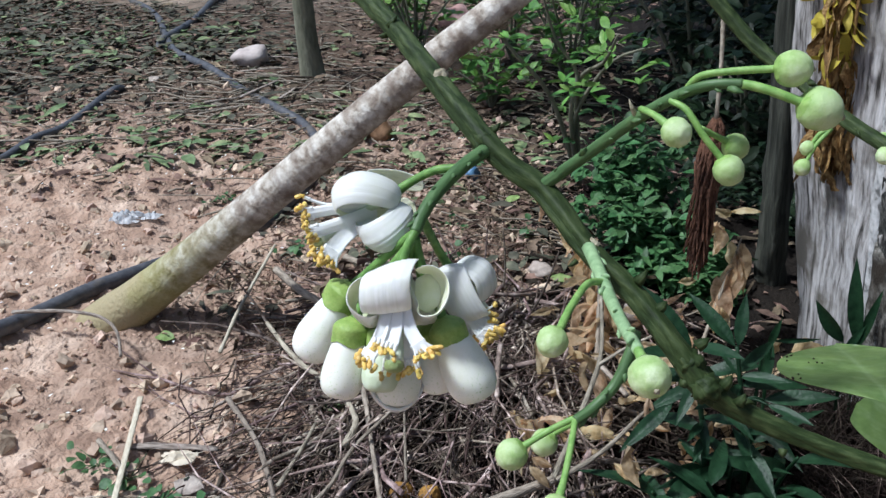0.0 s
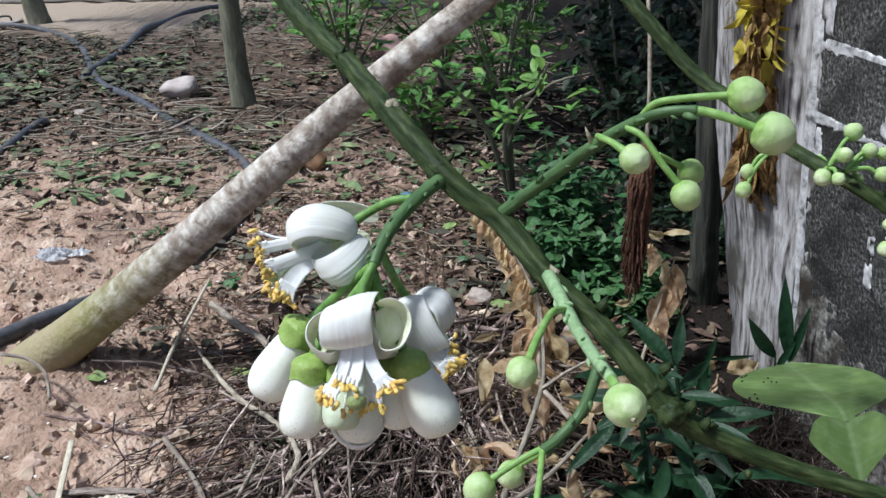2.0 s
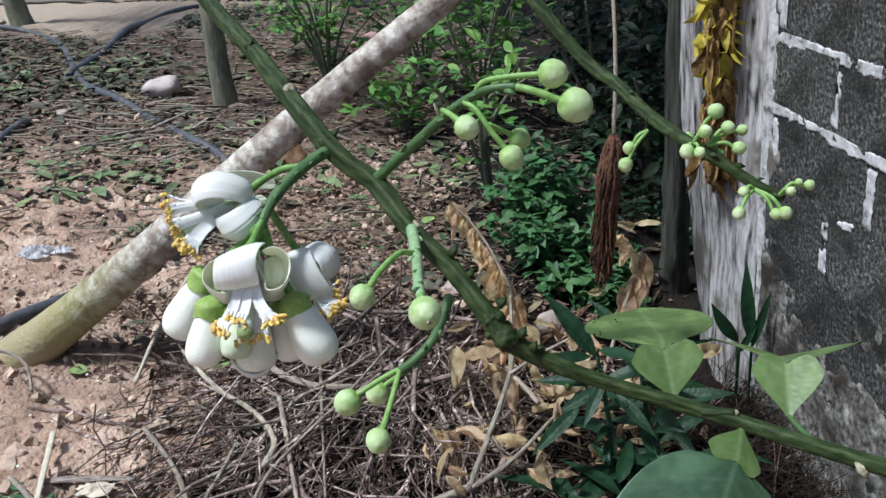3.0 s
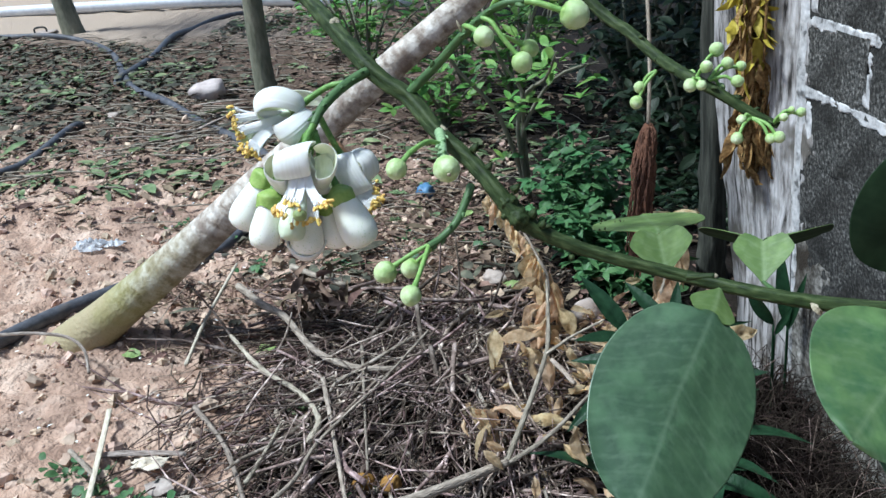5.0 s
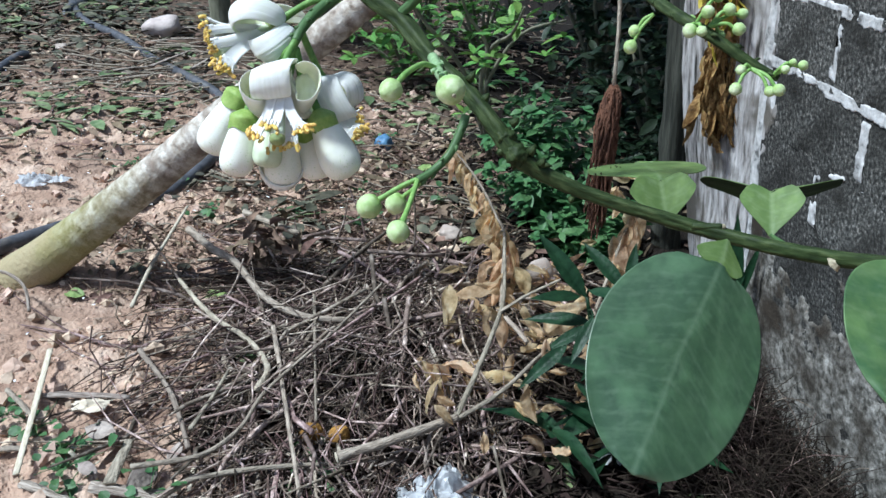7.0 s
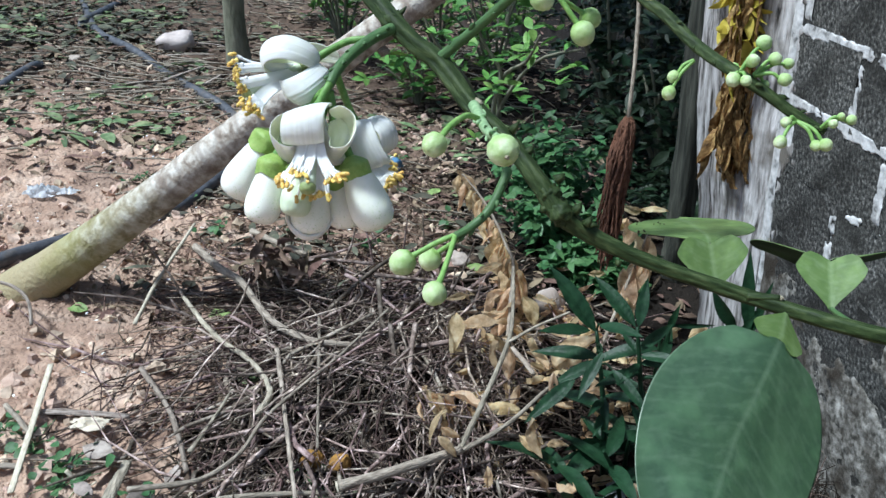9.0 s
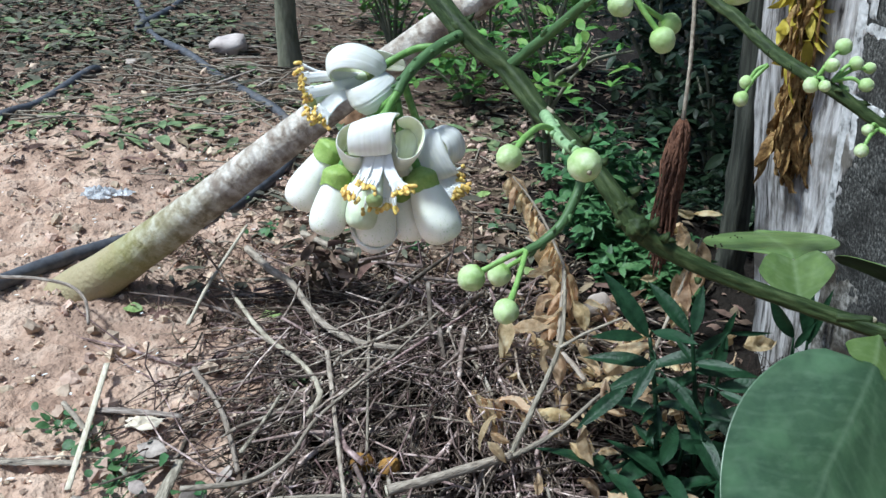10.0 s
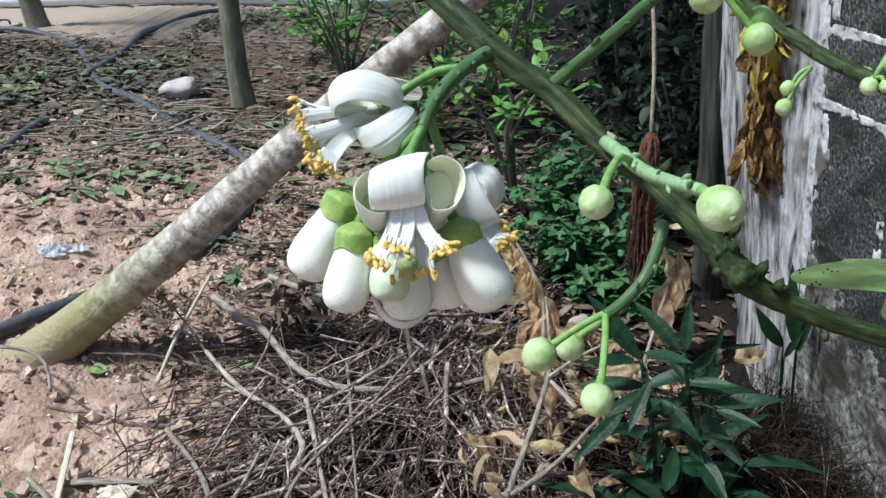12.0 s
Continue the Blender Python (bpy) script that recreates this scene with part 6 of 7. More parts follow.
def thorn(p, d, ln, r, mat="stem", parent=branch):
    p, d = Vector(p), Vector(d).normalized()
    return piece("thorn", Geo().tube([p - d * r * 0.5, p + d * ln * 0.5, p + d * ln + Vector((0, ln * 0.15, 0))], [r, r * 0.7, r * 0.12], seg=6), M[mat], parent)


for p, r, d in (((98.5, -25.5, 11.5), 4.9, (0.3, -0.4, 0.3)), ((94, -18, 9), 4.4, (0.5, -0.7, 0.3)), ((31, 59, -37), 4.75, (0.6, -0.7, 0.4))):
    piece("node", Geo().ball(p, r, d, rows=16, seg=22, lump=0.45, freq=3.0, seed=p[0]), M["stem"], branch, "knobbly swollen node")
scar((14.8, 86, -52.5), (0.1, 0.0, 1), 3.0)
scar((98.5, -26.5, 14.2), (0.2, -0.3, 1), 1.7)
scar((32.5, 55, -35), (0.7, -0.2, 0.6), 2.6)
scar((54, 40, -24.5), (0.5, 0.6, 0.6), 2.4)
scar((66, 19.5, -10), (-0.3, 0.1, 1), 2.6)
scar((206, -68, 68), (0.5, 0.5, 0.6), 2.6)
stub = piece("stub", Geo().tube([(168, -54.6, 26), (173.5, -54.9, 28.6), (178.7, -55.1, 31)], [1.9, 1.7, 1.4], seg=9, steps=4, rough=0.1), M["stem"], branch, "short cut stub on the stem")
piece("cut_end", Geo().ball((178.9, -55.1, 31.1), 1.2, (0.9, -0.1, 0.45), rows=6, seg=10, lump=0.3, seed=4), M["corky"], stub, "pale cut end")
for p, d, ln, r in (((-7, 113, -80), (0.8, 0.7, 0.4), 5, 1.8), ((-9, 109, -82), (-0.9, -0.3, 0.5), 3, 1.6), ((10, 82, -58), (-1, -0.5, 0.3), 4, 1.3), ((34, 62, -36), (0.8, 0.7, 0.3), 4, 1.5), ((80, 8, 0), (0.8, 0.9, 0.2), 4, 2.0),
                    ((61, 14, -12), (-1, -0.8, 0.2), 3.4, 1.1), ((86, -1, 3), (0.9, 0.8, 0.3), 3, 2.2), ((97, -12, 10), (0.9, 0.6, 0.3), 3.2, 2.3), ((104, -24, 13), (0.7, 0.9, 0.3), 3.2, 2.3), ((108, -29, 15), (0.6, 0.9, 0.4), 2.6, 2.0),
                    ((92, -24, 10), (-0.8, -0.7, 0.4), 2.2, 2.2), ((120, -44, 18), (-0.2, -1, 0.3), 2, 1.6)):
    thorn(p, d, ln, r)


def knobs(line, r, n, parent, mat="shoot", size=1.1, sd=1):
    """Small pointed bract bumps along a shoot."""
    q = random.Random(sd)
    pts = [Vector(p) for p in line]
    for i in range(n):
        s = (i + 0.6) / n * (len(pts) - 1)
        k = min(int(s), len(pts) - 2)
        p = pts[k].lerp(pts[k + 1], s - k)
        d = (pts[k + 1] - pts[k]).normalized()
        o = d.cross(Vector((q.gauss(0, 1), q.gauss(0, 1), q.gauss(0, 1)))).normalized()
        if o.z < -0.3:
            o = -o
        z = size * q.uniform(0.6, 1.3)
        piece("bract", Geo().tube([p + o * r * 0.5 - d * z, p + o * (r + z * 0.35) + d * z * 0.3, p + o * (r + z * 0.9) + d * z * 1.7], [z * 1.1, z * 0.8, z * 0.1], seg=7, squash=0.7), M[mat], parent)


SHOOTS = []


def rooted(stalk, reach=9.0):
    """The stalk's line, begun on the middle line of the shoot that it grows from."""
    p = Vector(stalk[0])
    near = min((q for line in SHOOTS for q in line), key=lambda q: (q - p).length, default=None)
    if near is not None and 0.8 < (near - p).length < reach:
        return [tuple(near)] + list(stalk)
    return list(stalk)


def shoot(pts, r0, r1, mat="shoot", n=5, parent=branch, sd=1, size=1.1, ridges=0.05):
    k = len(pts)
    SHOOTS.append(smooth([Vector(p) for p in pts], [0] * k, 12)[0])
    piece("shoot", Geo().tube(pts, [r0 + (r1 - r0) * i / (k - 1) for i in range(k)], seg=12, steps=8, ridges=ridges), M[mat], parent)
    knobs(pts, (r0 + r1) / 2, n, parent, mat, size, sd)


def round_bud(stalk, r, r_stalk, sd=0.0, parent=branch):
    """A young round bud with its green cup, on a curved stalk that ends at the bud's middle."""
    stalk = rooted(stalk)
    r *= 0.9
    c = Vector(stalk[-1])
    d = (c - Vector(stalk[-2])).normalized()
    g = Geo().ball(c, r, d, rows=24, seg=40, lump=0.05, freq=2.4, seed=sd, profile=lambda u: (math.sin(math.pi * u) ** 0.9 * (1.0 + 0.06 * math.cos(math.pi * u)), -math.cos(math.pi * u) * 1.02))
    for i, p in enumerate(g.v):                 # five petals show as faint lobes
        row, k = divmod(i, 40)
        lobe = 0.012 * abs(math.cos(2.5 * (2 * math.pi * k / 40 + sd + 0.5 * row / 24))) * math.sin(math.pi * row / 24)
        g.v[i] = tuple(c + (Vector(p) - c) * (0.992 + lobe))
    bud = piece("bud", g, M["young_bud"], parent, "round pale green bud")
    if r > 4.8:                                  # dried speck where the bud will open
        piece("bud_tip", Geo().ball(tuple(c + d * r * 0.985 + Vector((0.2, -0.2, 0))), r * 0.15, d, rows=6, seg=10, lump=0.6, freq=3, seed=sd), M["corky"], bud, "dry brown tip")
    pts = list(stalk[:-1]) + [tuple(c - d * r * 0.8)]
    k = len(pts)
    piece("stalk", Geo().tube(pts, [r_stalk * 0.82 * (1 + 0.45 * max(0, i - k + 2)) for i in range(k)], seg=10, steps=7), M["stalk"], bud)
    piece("cup", Geo().ball(c, r * 1.01, d, rows=12, seg=30, lump=0.08, freq=2.4, seed=sd, profile=lambda u: (math.sin(0.12 + u * 0.62) ** 0.9 * (1.0 + 0.06 * math.cos(0.12 + u * 0.62)) * (1 - 0.03 * u ** 4), -1.02 * math.cos(0.12 + u * 0.62))), M["bud_cup"], bud)
    return bud


# bud spray that rises from the middle of the stem
RAC1 = [(51.6, 41.3, -26), (66.7, 52.2, -9.9), (78, 60.4, 8.1), (88.4, 65.6, 22.1), (94.7, 66.7, 29), (102.5, 66.3, 33)]
shoot(RAC1, 2.3, 1.5, n=9, sd=4, size=1.2)
thorn((76.5, 61.5, 9), (-0.5, 0.8, 0.4), 4.5, 1.0, "corky")
round_bud([(89, 66.5, 23), (91.8, 69.5, 28), (100, 69.9, 33), (110.3, 69.7, 37), (115.1, 69.5, 38)], 5.8, 1.35, 1)
round_bud([(97.5, 66.7, 30.4), (103, 66, 33.2), (108.8, 63.8, 36), (116.8, 60.2, 38), (122.7, 58, 38)], 6.9, 1.7, 2)
round_bud([(80.1, 61.5, 10.1), (77.5, 62, 14.1), (79.8, 58.7, 22), (84.7, 52.7, 28)], 5.0, 1.3, 3)
round_bud([(85.5, 63.4, 20), (89, 60.3, 23), (93.8, 52.4, 24), (98.8, 46, 24), (101.4, 41.9, 24)], 5.1, 1.3, 4)
round_bud([(93.6, 54.8, 22.1), (100.8, 52.4, 18), (106.2, 50, 16.1)], 4.5, 1.2, 5)
# pale bud spray that hangs towards the viewer
RAC2 = [(65.2, 18.6, -10), (65.3, 11.4, 8), (64.6, 3.7, 30), (63.4, -2.3, 55), (62.8, -6.3, 74)]
shoot(RAC2, 2.4, 1.5, "pale_shoot", n=10, sd=6, size=1.3)
round_bud([RAC2[3], RAC2[4], (63.4, -11.3, 83)], 5.5, 1.5, 6)
round_bud([(64.9, 8.1, 18.1), (58.3, 8, 28.1), (51.2, 2, 42), (47.4, -3, 49), (44.7, -6.5, 52)], 4.7, 1.4, 7)
# lower bud spray
RAC3 = [(78, -9, 3), (76.4, -13.3, 6), (70.9, -24.9, 7), (63.5, -32.3, 8), (57.4, -36, 10)]
shoot(RAC3, 2.0, 1.6, "shoot", n=6, sd=9)
round_bud([(59.8, -34.5, 9), (51.7, -38.1, 9), (43.6, -42.8, 9.1), (37.3, -47.0, 9)], 5.6, 1.3, 8)
round_bud([(57.7, -37.9, 5.1), (52.9, -41.7, 0.1), (48.8, -45.5, -1)], 5.0, 1.2, 9)
round_bud([(57.4, -36, 10), (54.9, -42.3, 18), (51.6, -50.5, 26.1), (48.3, -57.6, 32)], 4.9, 1.3, 10)


# ---- blossoms ----
def petal_geo(line, side, width, seed, cup=0.06, taper=0.35, thick=0.8):
    """A fleshy strap petal along line, from the throat to its tip. side: across it, at the throat and at the tip."""
    pts, _ = smooth([Vector(p) for p in line], [0] * len(line), 6)
    rows, cols = len(pts) - 1, 30
    length = sum((b - a).length for a, b in zip(pts, pts[1:]))
    s0, s1 = Vector(side[0]), Vector(side[1])
    mid = sum(pts, Vector()) / len(pts)
    turned = 0.0                                 # which side lies outside the roll
    for i in range(1, rows):
        turned += s0.lerp(s1, i / rows).cross(pts[i + 1] - pts[i - 1]).dot(pts[i] - mid)
    if turned < 0:
        s0, s1 = -s0, -s1
    verts, faces = [], []
    for layer in (0, 1):
        for i, p in enumerate(pts):
            u = i / rows
            w = width * (0.4 + 0.6 * math.sin(min(u / 0.42, 1) * math.pi / 2))
            if u > 0.62:
                w *= max(0.06, 1 - taper * ((u - 0.62) / 0.38) ** 2 - (1 - taper) * max(0.0, (u - 0.9) / 0.1) ** 3)
            t = (pts[min(i + 1, rows)] - pts[max(i - 1, 0)]).normalized()
            x = s0.lerp(s1, u)
            x = (x - t * x.dot(t)).normalized()
            nrm = x.cross(t)
            for k in range(cols + 1):
                e = 2 * k / cols - 1
                bow = w * cup * (1 - e * e) + 0.25 * noise.noise(Vector((e * 1.6 + seed, u * 3, seed)))
                flute = 0.2 * noise.noise(Vector((e * 7.5 + seed * 3, u * 1.3, seed))) * min(1, u * 4)
                lip = 0.5 * noise.noise(Vector((u * 4, e, seed + 4))) * abs(e) ** 3
                th = (0.5 if layer else -0.5) * thick * (1 - 0.8 * abs(e) ** 5) * (1 - 0.6 * max(0, u - 0.85) / 0.15)
                verts.append(p + x * (e * w / 2 * (1 + 0.04 * noise.noise(Vector((u * 5, e, seed))))) + nrm * (th + flute + bow + lip))
    n, per = cols + 1, (rows + 1) * (cols + 1)
    for li in (1, 0):
        for i in range(rows):
            for k in range(cols):
                a = li * per + i * n + k
                q = (a, a + 1, a + n + 1, a + n)
                faces.append(q[::-1] if li == 0 else q)
    rim = list(range(n)) + [i * n + cols for i in range(1, rows + 1)] + [rows * n + k for k in range(cols - 1, -1, -1)] + [i * n for i in range(rows - 1, 0, -1)]
    for a, b in zip(rim, rim[1:] + rim[:1]):
        faces.append((a, b, b + per, a + per))
    geo = Geo().add(verts, faces)
    geo.along = [((2 * k / cols - 1) * width / 2, seed, 0.06 * length * i / rows) for _ in (0, 1) for i in range(rows + 1) for k in range(cols + 1)]
    return geo, rows * cols


def anther(c, d, fil, q):
    d = (d + Vector((q.gauss(0, 0.55), q.gauss(0, 0.55), q.gauss(0, 0.55)))).normalized()
    k = q.uniform(0.95, 1.45)
    o = d.orthogonal().normalized() * q.uniform(-0.5, 0.5)
    piece("anther", Geo().tube([c - d * 1.7 * k, c - d * 1.3 * k, c - d * 0.4 * k + o * 0.6, c + d * 0.5 * k + o, c + d * 1.3 * k + o * 0.5, c + d * 1.7 * k], [0.34, 0.86, 0.74, 0.88, 0.74, 0.28], seg=8, squash=0.62, rough=0.5, steps=2), M["anther"], fil, "yellow anther")


def stamens(line, side, w0, w1, n, fl, q, reach=2.6, fan=0.5, down=(0, 0, 0)):
    """Fused filaments: a grooved white strap that splits at its end, each tooth with an anther."""
    pts, _ = smooth([Vector(p) for p in line], [0] * len(line), 6)
    x0 = Vector(side)
    cols, verts, faces = 10, [], []
    for i, p in enumerate(pts):
        u = i / (len(pts) - 1)
        t = (pts[min(i + 1, len(pts) - 1)] - pts[max(i - 1, 0)]).normalized()
        x = (x0 - t * x0.dot(t)).normalized()
        nr = x.cross(t)
        w = w0 + (w1 - w0) * u ** 1.5
        for lay in (0.5, -0.5):
            for k in range(cols + 1):
                e = 2 * k / cols - 1
                verts.append(p + x * (e * w / 2) + nr * (lay * 0.7 * (1 - 0.6 * e ** 4) + 0.1 * math.cos(e * 3.1416 * n / 1.5) * (0.3 + u) + 0.12 * w * (1 - e * e)))
    m = cols + 1
    for i in range(len(pts) - 1):
        for k in range(cols):
            a0 = i * 2 * m + k
            faces.append((a0, a0 + 1, a0 + 1 + 2 * m, a0 + 2 * m))
            b0 = a0 + m
            faces.append((b0 + 1, b0, b0 + 2 * m, b0 + 1 + 2 * m))
        for e in (0, cols):
            a0 = i * 2 * m + e
            faces.append((a0, a0 + m, a0 + 3 * m, a0 + 2 * m))
    fil = piece("filament_sheet", Geo().add(verts, faces), M["filament"], fl, "fused white filaments")
    end, t = pts[-1], (pts[-1] - pts[-4]).normalized()
    x = (x0 - t * x0.dot(t)).normalized()
    nr = x.cross(t)
    n = round(n * 1.4) if n > 2 else n
    for b in range(n):
        e = 2 * b / max(n - 1, 1) - 1 if n > 1 else 0.0
        root = end + x * (e * w1 * 0.42)
        d = (t + x * (e * fan + q.gauss(0, 0.12)) + nr * q.gauss(0, 0.3) + Vector(down) * q.uniform(0.3, 1)).normalized()
        tip = root + d * reach * q.uniform(0.1, 1.5)
        piece("filament", Geo().tube([root - t * 1.8, root, tip], [0.8, 0.62, 0.3], seg=7, steps=3), M["filament"], fil)
        anther(tip + d * 0.9, d, fil, q)
    return fil


def flower(base, petals, sheets, stigma, seed, stalk):
    """An open blossom: petals (line, side at throat, side at tip, width), stamen straps, style and stigma, calyx and stalk."""
    base = Vector(base)
    q = random.Random(seed)
    up = (Vector(stalk[-2]) - base).normalized()
    fl = piece("flower", Geo().ball(base, 3.6, up, rows=7, seg=14, lump=0.12, freq=2, seed=seed, profile=lambda u: (math.sin(0.2 + u * 1.6), -0.3 - math.cos(0.3 + u * 1.7) * 0.8)), M["calyx"], branch, "open white pomelo blossom with yellow anthers")
    k = len(stalk)
    piece("stalk", Geo().tube(stalk, [1.6 + 0.35 * (i == k - 1) for i in range(k)], seg=10, steps=7), M["flower_stalk"], fl)
    for i, (line, s0, s1, w, taper, *cup) in enumerate(petals):
        geo, front = petal_geo([base] + line, (s0, s1), w, seed * 3.1 + i, cup[0] if cup else 0.06, taper)
        ob = piece("petal", geo, M["petal"], fl, "fleshy white petal rolled back, yellowish green beneath")
        ob.data.materials.append(M["petal_inner"])
        ob.data.polygons.foreach_set("material_index", [0] * front + [1] * front + [0] * (len(geo.f) - 2 * front))
    tip, r = stigma
    d = (Vector(tip) - base).normalized()
    piece("ovary", Geo().ball(base + d * 4.5, 3.2, d, rows=8, seg=12), M["stigma"], fl, "pale green ovary")
    piece("style", Geo().tube([base + d * 4, base.lerp(Vector(tip), 0.6), Vector(tip) - d * 1.5], [1.6, 2.2, r * 0.97], seg=14, steps=5), M["bud_pale_green"], fl, "pale green style")
    piece("stigma", Geo().ball(Vector(tip) - d * 0.3, r, d, rows=10, seg=16, lump=0.06, profile=lambda u: (math.sin(math.pi * u) ** 0.6, -math.cos(math.pi * u) * 0.75)), M["stigma"], fl, "olive green domed stigma")
    for sh in sheets:
        stamens(*sh[:5], fl, q, *sh[5:])
    return fl


CLUS = [(30.9, 54.3, -32.9), (22.9, 48, -26), (13.8, 38.3, -18), (8.5, 30, -12), (6, 24, -9)]
shoot(CLUS, 2.7, 2.1, "shoot", n=7, sd=15)
# front blossom, hanging and facing the viewer
front = flower((1.4, 12.5, -8.0),
       [([(-0.6, 5, -3.5), (-1.8, 0.3, 0), (-2.6, -1.3, 3.4), (-2.9, 1.4, 6.2), (-3.1, 5.2, 7), (-2.6, 8.8, 5.8), (-1.0, 11.8, 2.2), (0.8, 13.2, -2.8), (1.4, 12.4, -6.2)], (1, 0, 0), (0.93, 0.3, 0.15), 16.6, 0.3),
        ([(5, 2.2, -5), (8.4, -3.6, -2.6), (13.2, -2.2, -1.2), (15.6, 3, -1), (15, 7.8, -1.5), (11.6, 10.6, -2), (7.4, 10.4, -3.4)], (0.22, 0.2, 0.95), (0.28, 0.22, 0.93), 14.5, 0.25),
        ([(-3.4, 2, -6), (-7, -5.0, -3.4), (-11.6, -4.2, -2), (-14.2, -0.4, -2), (-13.6, 4, -2), (-10.4, 6.6, -2.6), (-6.6, 6.4, -4)], (-0.06, 0.34, 0.93), (-0.16, 0.32, 0.93), 14.5, 0.25),
        ([(4.5, 1, -14), (8, -6.5, -15), (10.5, -5.5, -19), (9.5, 1, -21), (6, 7, -19)], (0.85, 0.2, 0.45), (0.9, 0.1, 0.4), 11, 0.3),
        ([(-2.5, 1, -14), (-6, -5.5, -17), (-8, -3.5, -21), (-6, 4, -22), (-3, 9, -19)], (0.85, -0.2, -0.45), (0.9, 0.1, -0.4), 11, 0.3)],
       [([(-0.4, 4, -2), (-1.2, -3, 1.6), (-1.8, -8, 3.2), (-3.4, -13, 4.6)], (1, 0, 0.05), 7.6, 8.6, 4, 1.2, 0.3, (0.1, -0.4, 0.6)),
        ([(-2, 2, -1), (-3.4, -5, 1.6), (-5.4, -11, 3.6), (-8.4, -16, 5)], (1, -0.25, 0.3), 4, 5.0, 6, 1.7, 0.6, (-0.3, -0.3, 0.3)),
        ([(2, 4, -2), (3.6, -3, 1.4), (5.2, -8.4, 3), (8.2, -13.2, 4.6)], (1, 0.3, -0.1), 4.0, 4.8, 7, 2.4, 0.7, (0.5, -0.35, 0.3)),
        ([(2, 2, -4), (3.2, -6, -1.6), (4.2, -13, -0.6), (5.0, -19.5, 0.4)], (1, 0.1, -0.2), 4.6, 6.0, 4, 2.2, 0.35, (0, -0.5, 0.2)),
        ([(0, 2, -6), (-0.4, -8, -4), (-0.6, -15, -2.2), (-1.2, -20, -1)], (1, 0, 0), 5, 6, 3, 2.2, 0.3, (-0.2, -0.5, 0.2))],
       ((-0.3, -19.6, 4.2), 3.3), 1, [(8, 28, -11), (5, 22, -8), (2.6, 17, -8), (1.4, 12.8, -8)])
# cream inner faces of the rolled side petals
for line, w in (([(8.6, -2.5, -7), (10.2, 1.5, -6.6), (10.6, 5.5, -6.6), (9.6, 9.8, -7)], 9.0), ([(-8, -3.2, -7.4), (-9, 0, -7), (-9, 3, -7), (-8, 6, -7.4)], 8.0)):
    piece("petal", petal_geo(line, ((1, 0.1, 0.15), (1, 0.1, 0.15)), w, w, thick=0.6)[0], M["petal_inner"], front, "cream inner face of a rolled petal")
# upper blossom, facing away from the stem
flower((-2.5, 38.5, -33),
       [([(-11, 36.8, -33), (-17, 36.4, -28.5), (-20.4, 37, -23.5), (-19.6, 38.8, -19.2), (-15, 39.8, -17.2), (-9, 39.4, -17.4), (-3.4, 37.8, -19.6), (0.2, 35.8, -23.5)], (0.1, 0.88, -0.46), (0.25, 0.8, -0.54), 14.2, 0.35, 0.2),
        ([(-6, 30.5, -33), (-9.2, 26.6, -29.6), (-10.6, 23.2, -25), (-8.8, 21.8, -20.6), (-4.8, 23, -18), (-0.8, 26.2, -18.6), (2, 30.2, -22), (2.6, 33.2, -26)], (-0.8, 0.55, 0.2), (-0.5, 0.82, 0.2), 13.4, 0.35, 0.2),
        ([(-11, 39, -40), (-15, 42.6, -43), (-12, 45, -45), (-4, 45, -44), (3, 43.6, -42.5), (8.4, 41.8, -41)], (0.2, 0.7, 0.68), (0.1, 0.75, 0.6), 9, 0.5),
        ([(-10, 33, -40), (-13, 29.5, -44), (-9, 28.6, -47), (-2, 31.6, -46.5), (4.6, 35.6, -43)], (-0.4, 0.8, 0.2), (-0.5, 0.8, 0.1), 11, 0.35)],
       [([(-9, 34.5, -31), (-16, 33.4, -27), (-24, 32.4, -24), (-32, 30.8, -21.5)], (0.2, 0.95, 0.1), 3.6, 4.2, 4, 1.8, 0.5),
        ([(-9, 35.5, -32), (-17, 34.8, -28), (-26, 34.2, -25.5), (-33.5, 36.6, -24)], (0.2, 0.95, 0.1), 1.6, 1.0, 1, 1.8, 0.3),
        ([(-9, 32.5, -30), (-16, 29.4, -25), (-22.6, 26.8, -22), (-29.5, 24.4, -19.5)], (-0.3, 0.9, 0.2), 4.4, 4.8, 6, 1.8, 0.5),
        ([(-9, 31, -30), (-15, 26.6, -25), (-20, 22.2, -22), (-24, 16.8, -20)], (0.75, -0.6, -0.1), 4.8, 6.6, 7, 2.4, 0.5, (0.1, -0.4, 0)),
        ([(-9, 31, -33), (-16, 27, -31), (-23, 22, -28), (-27.6, 18, -26)], (0.7, -0.6, -0.1), 4, 5, 4, 2.4, 0.4)],
       ((-29.4, 21.4, -22), 2.7), 2, [(20.9, 47.4, -25.9), (13, 46.8, -28), (5, 43.5, -31.5), (-2, 39, -33)])
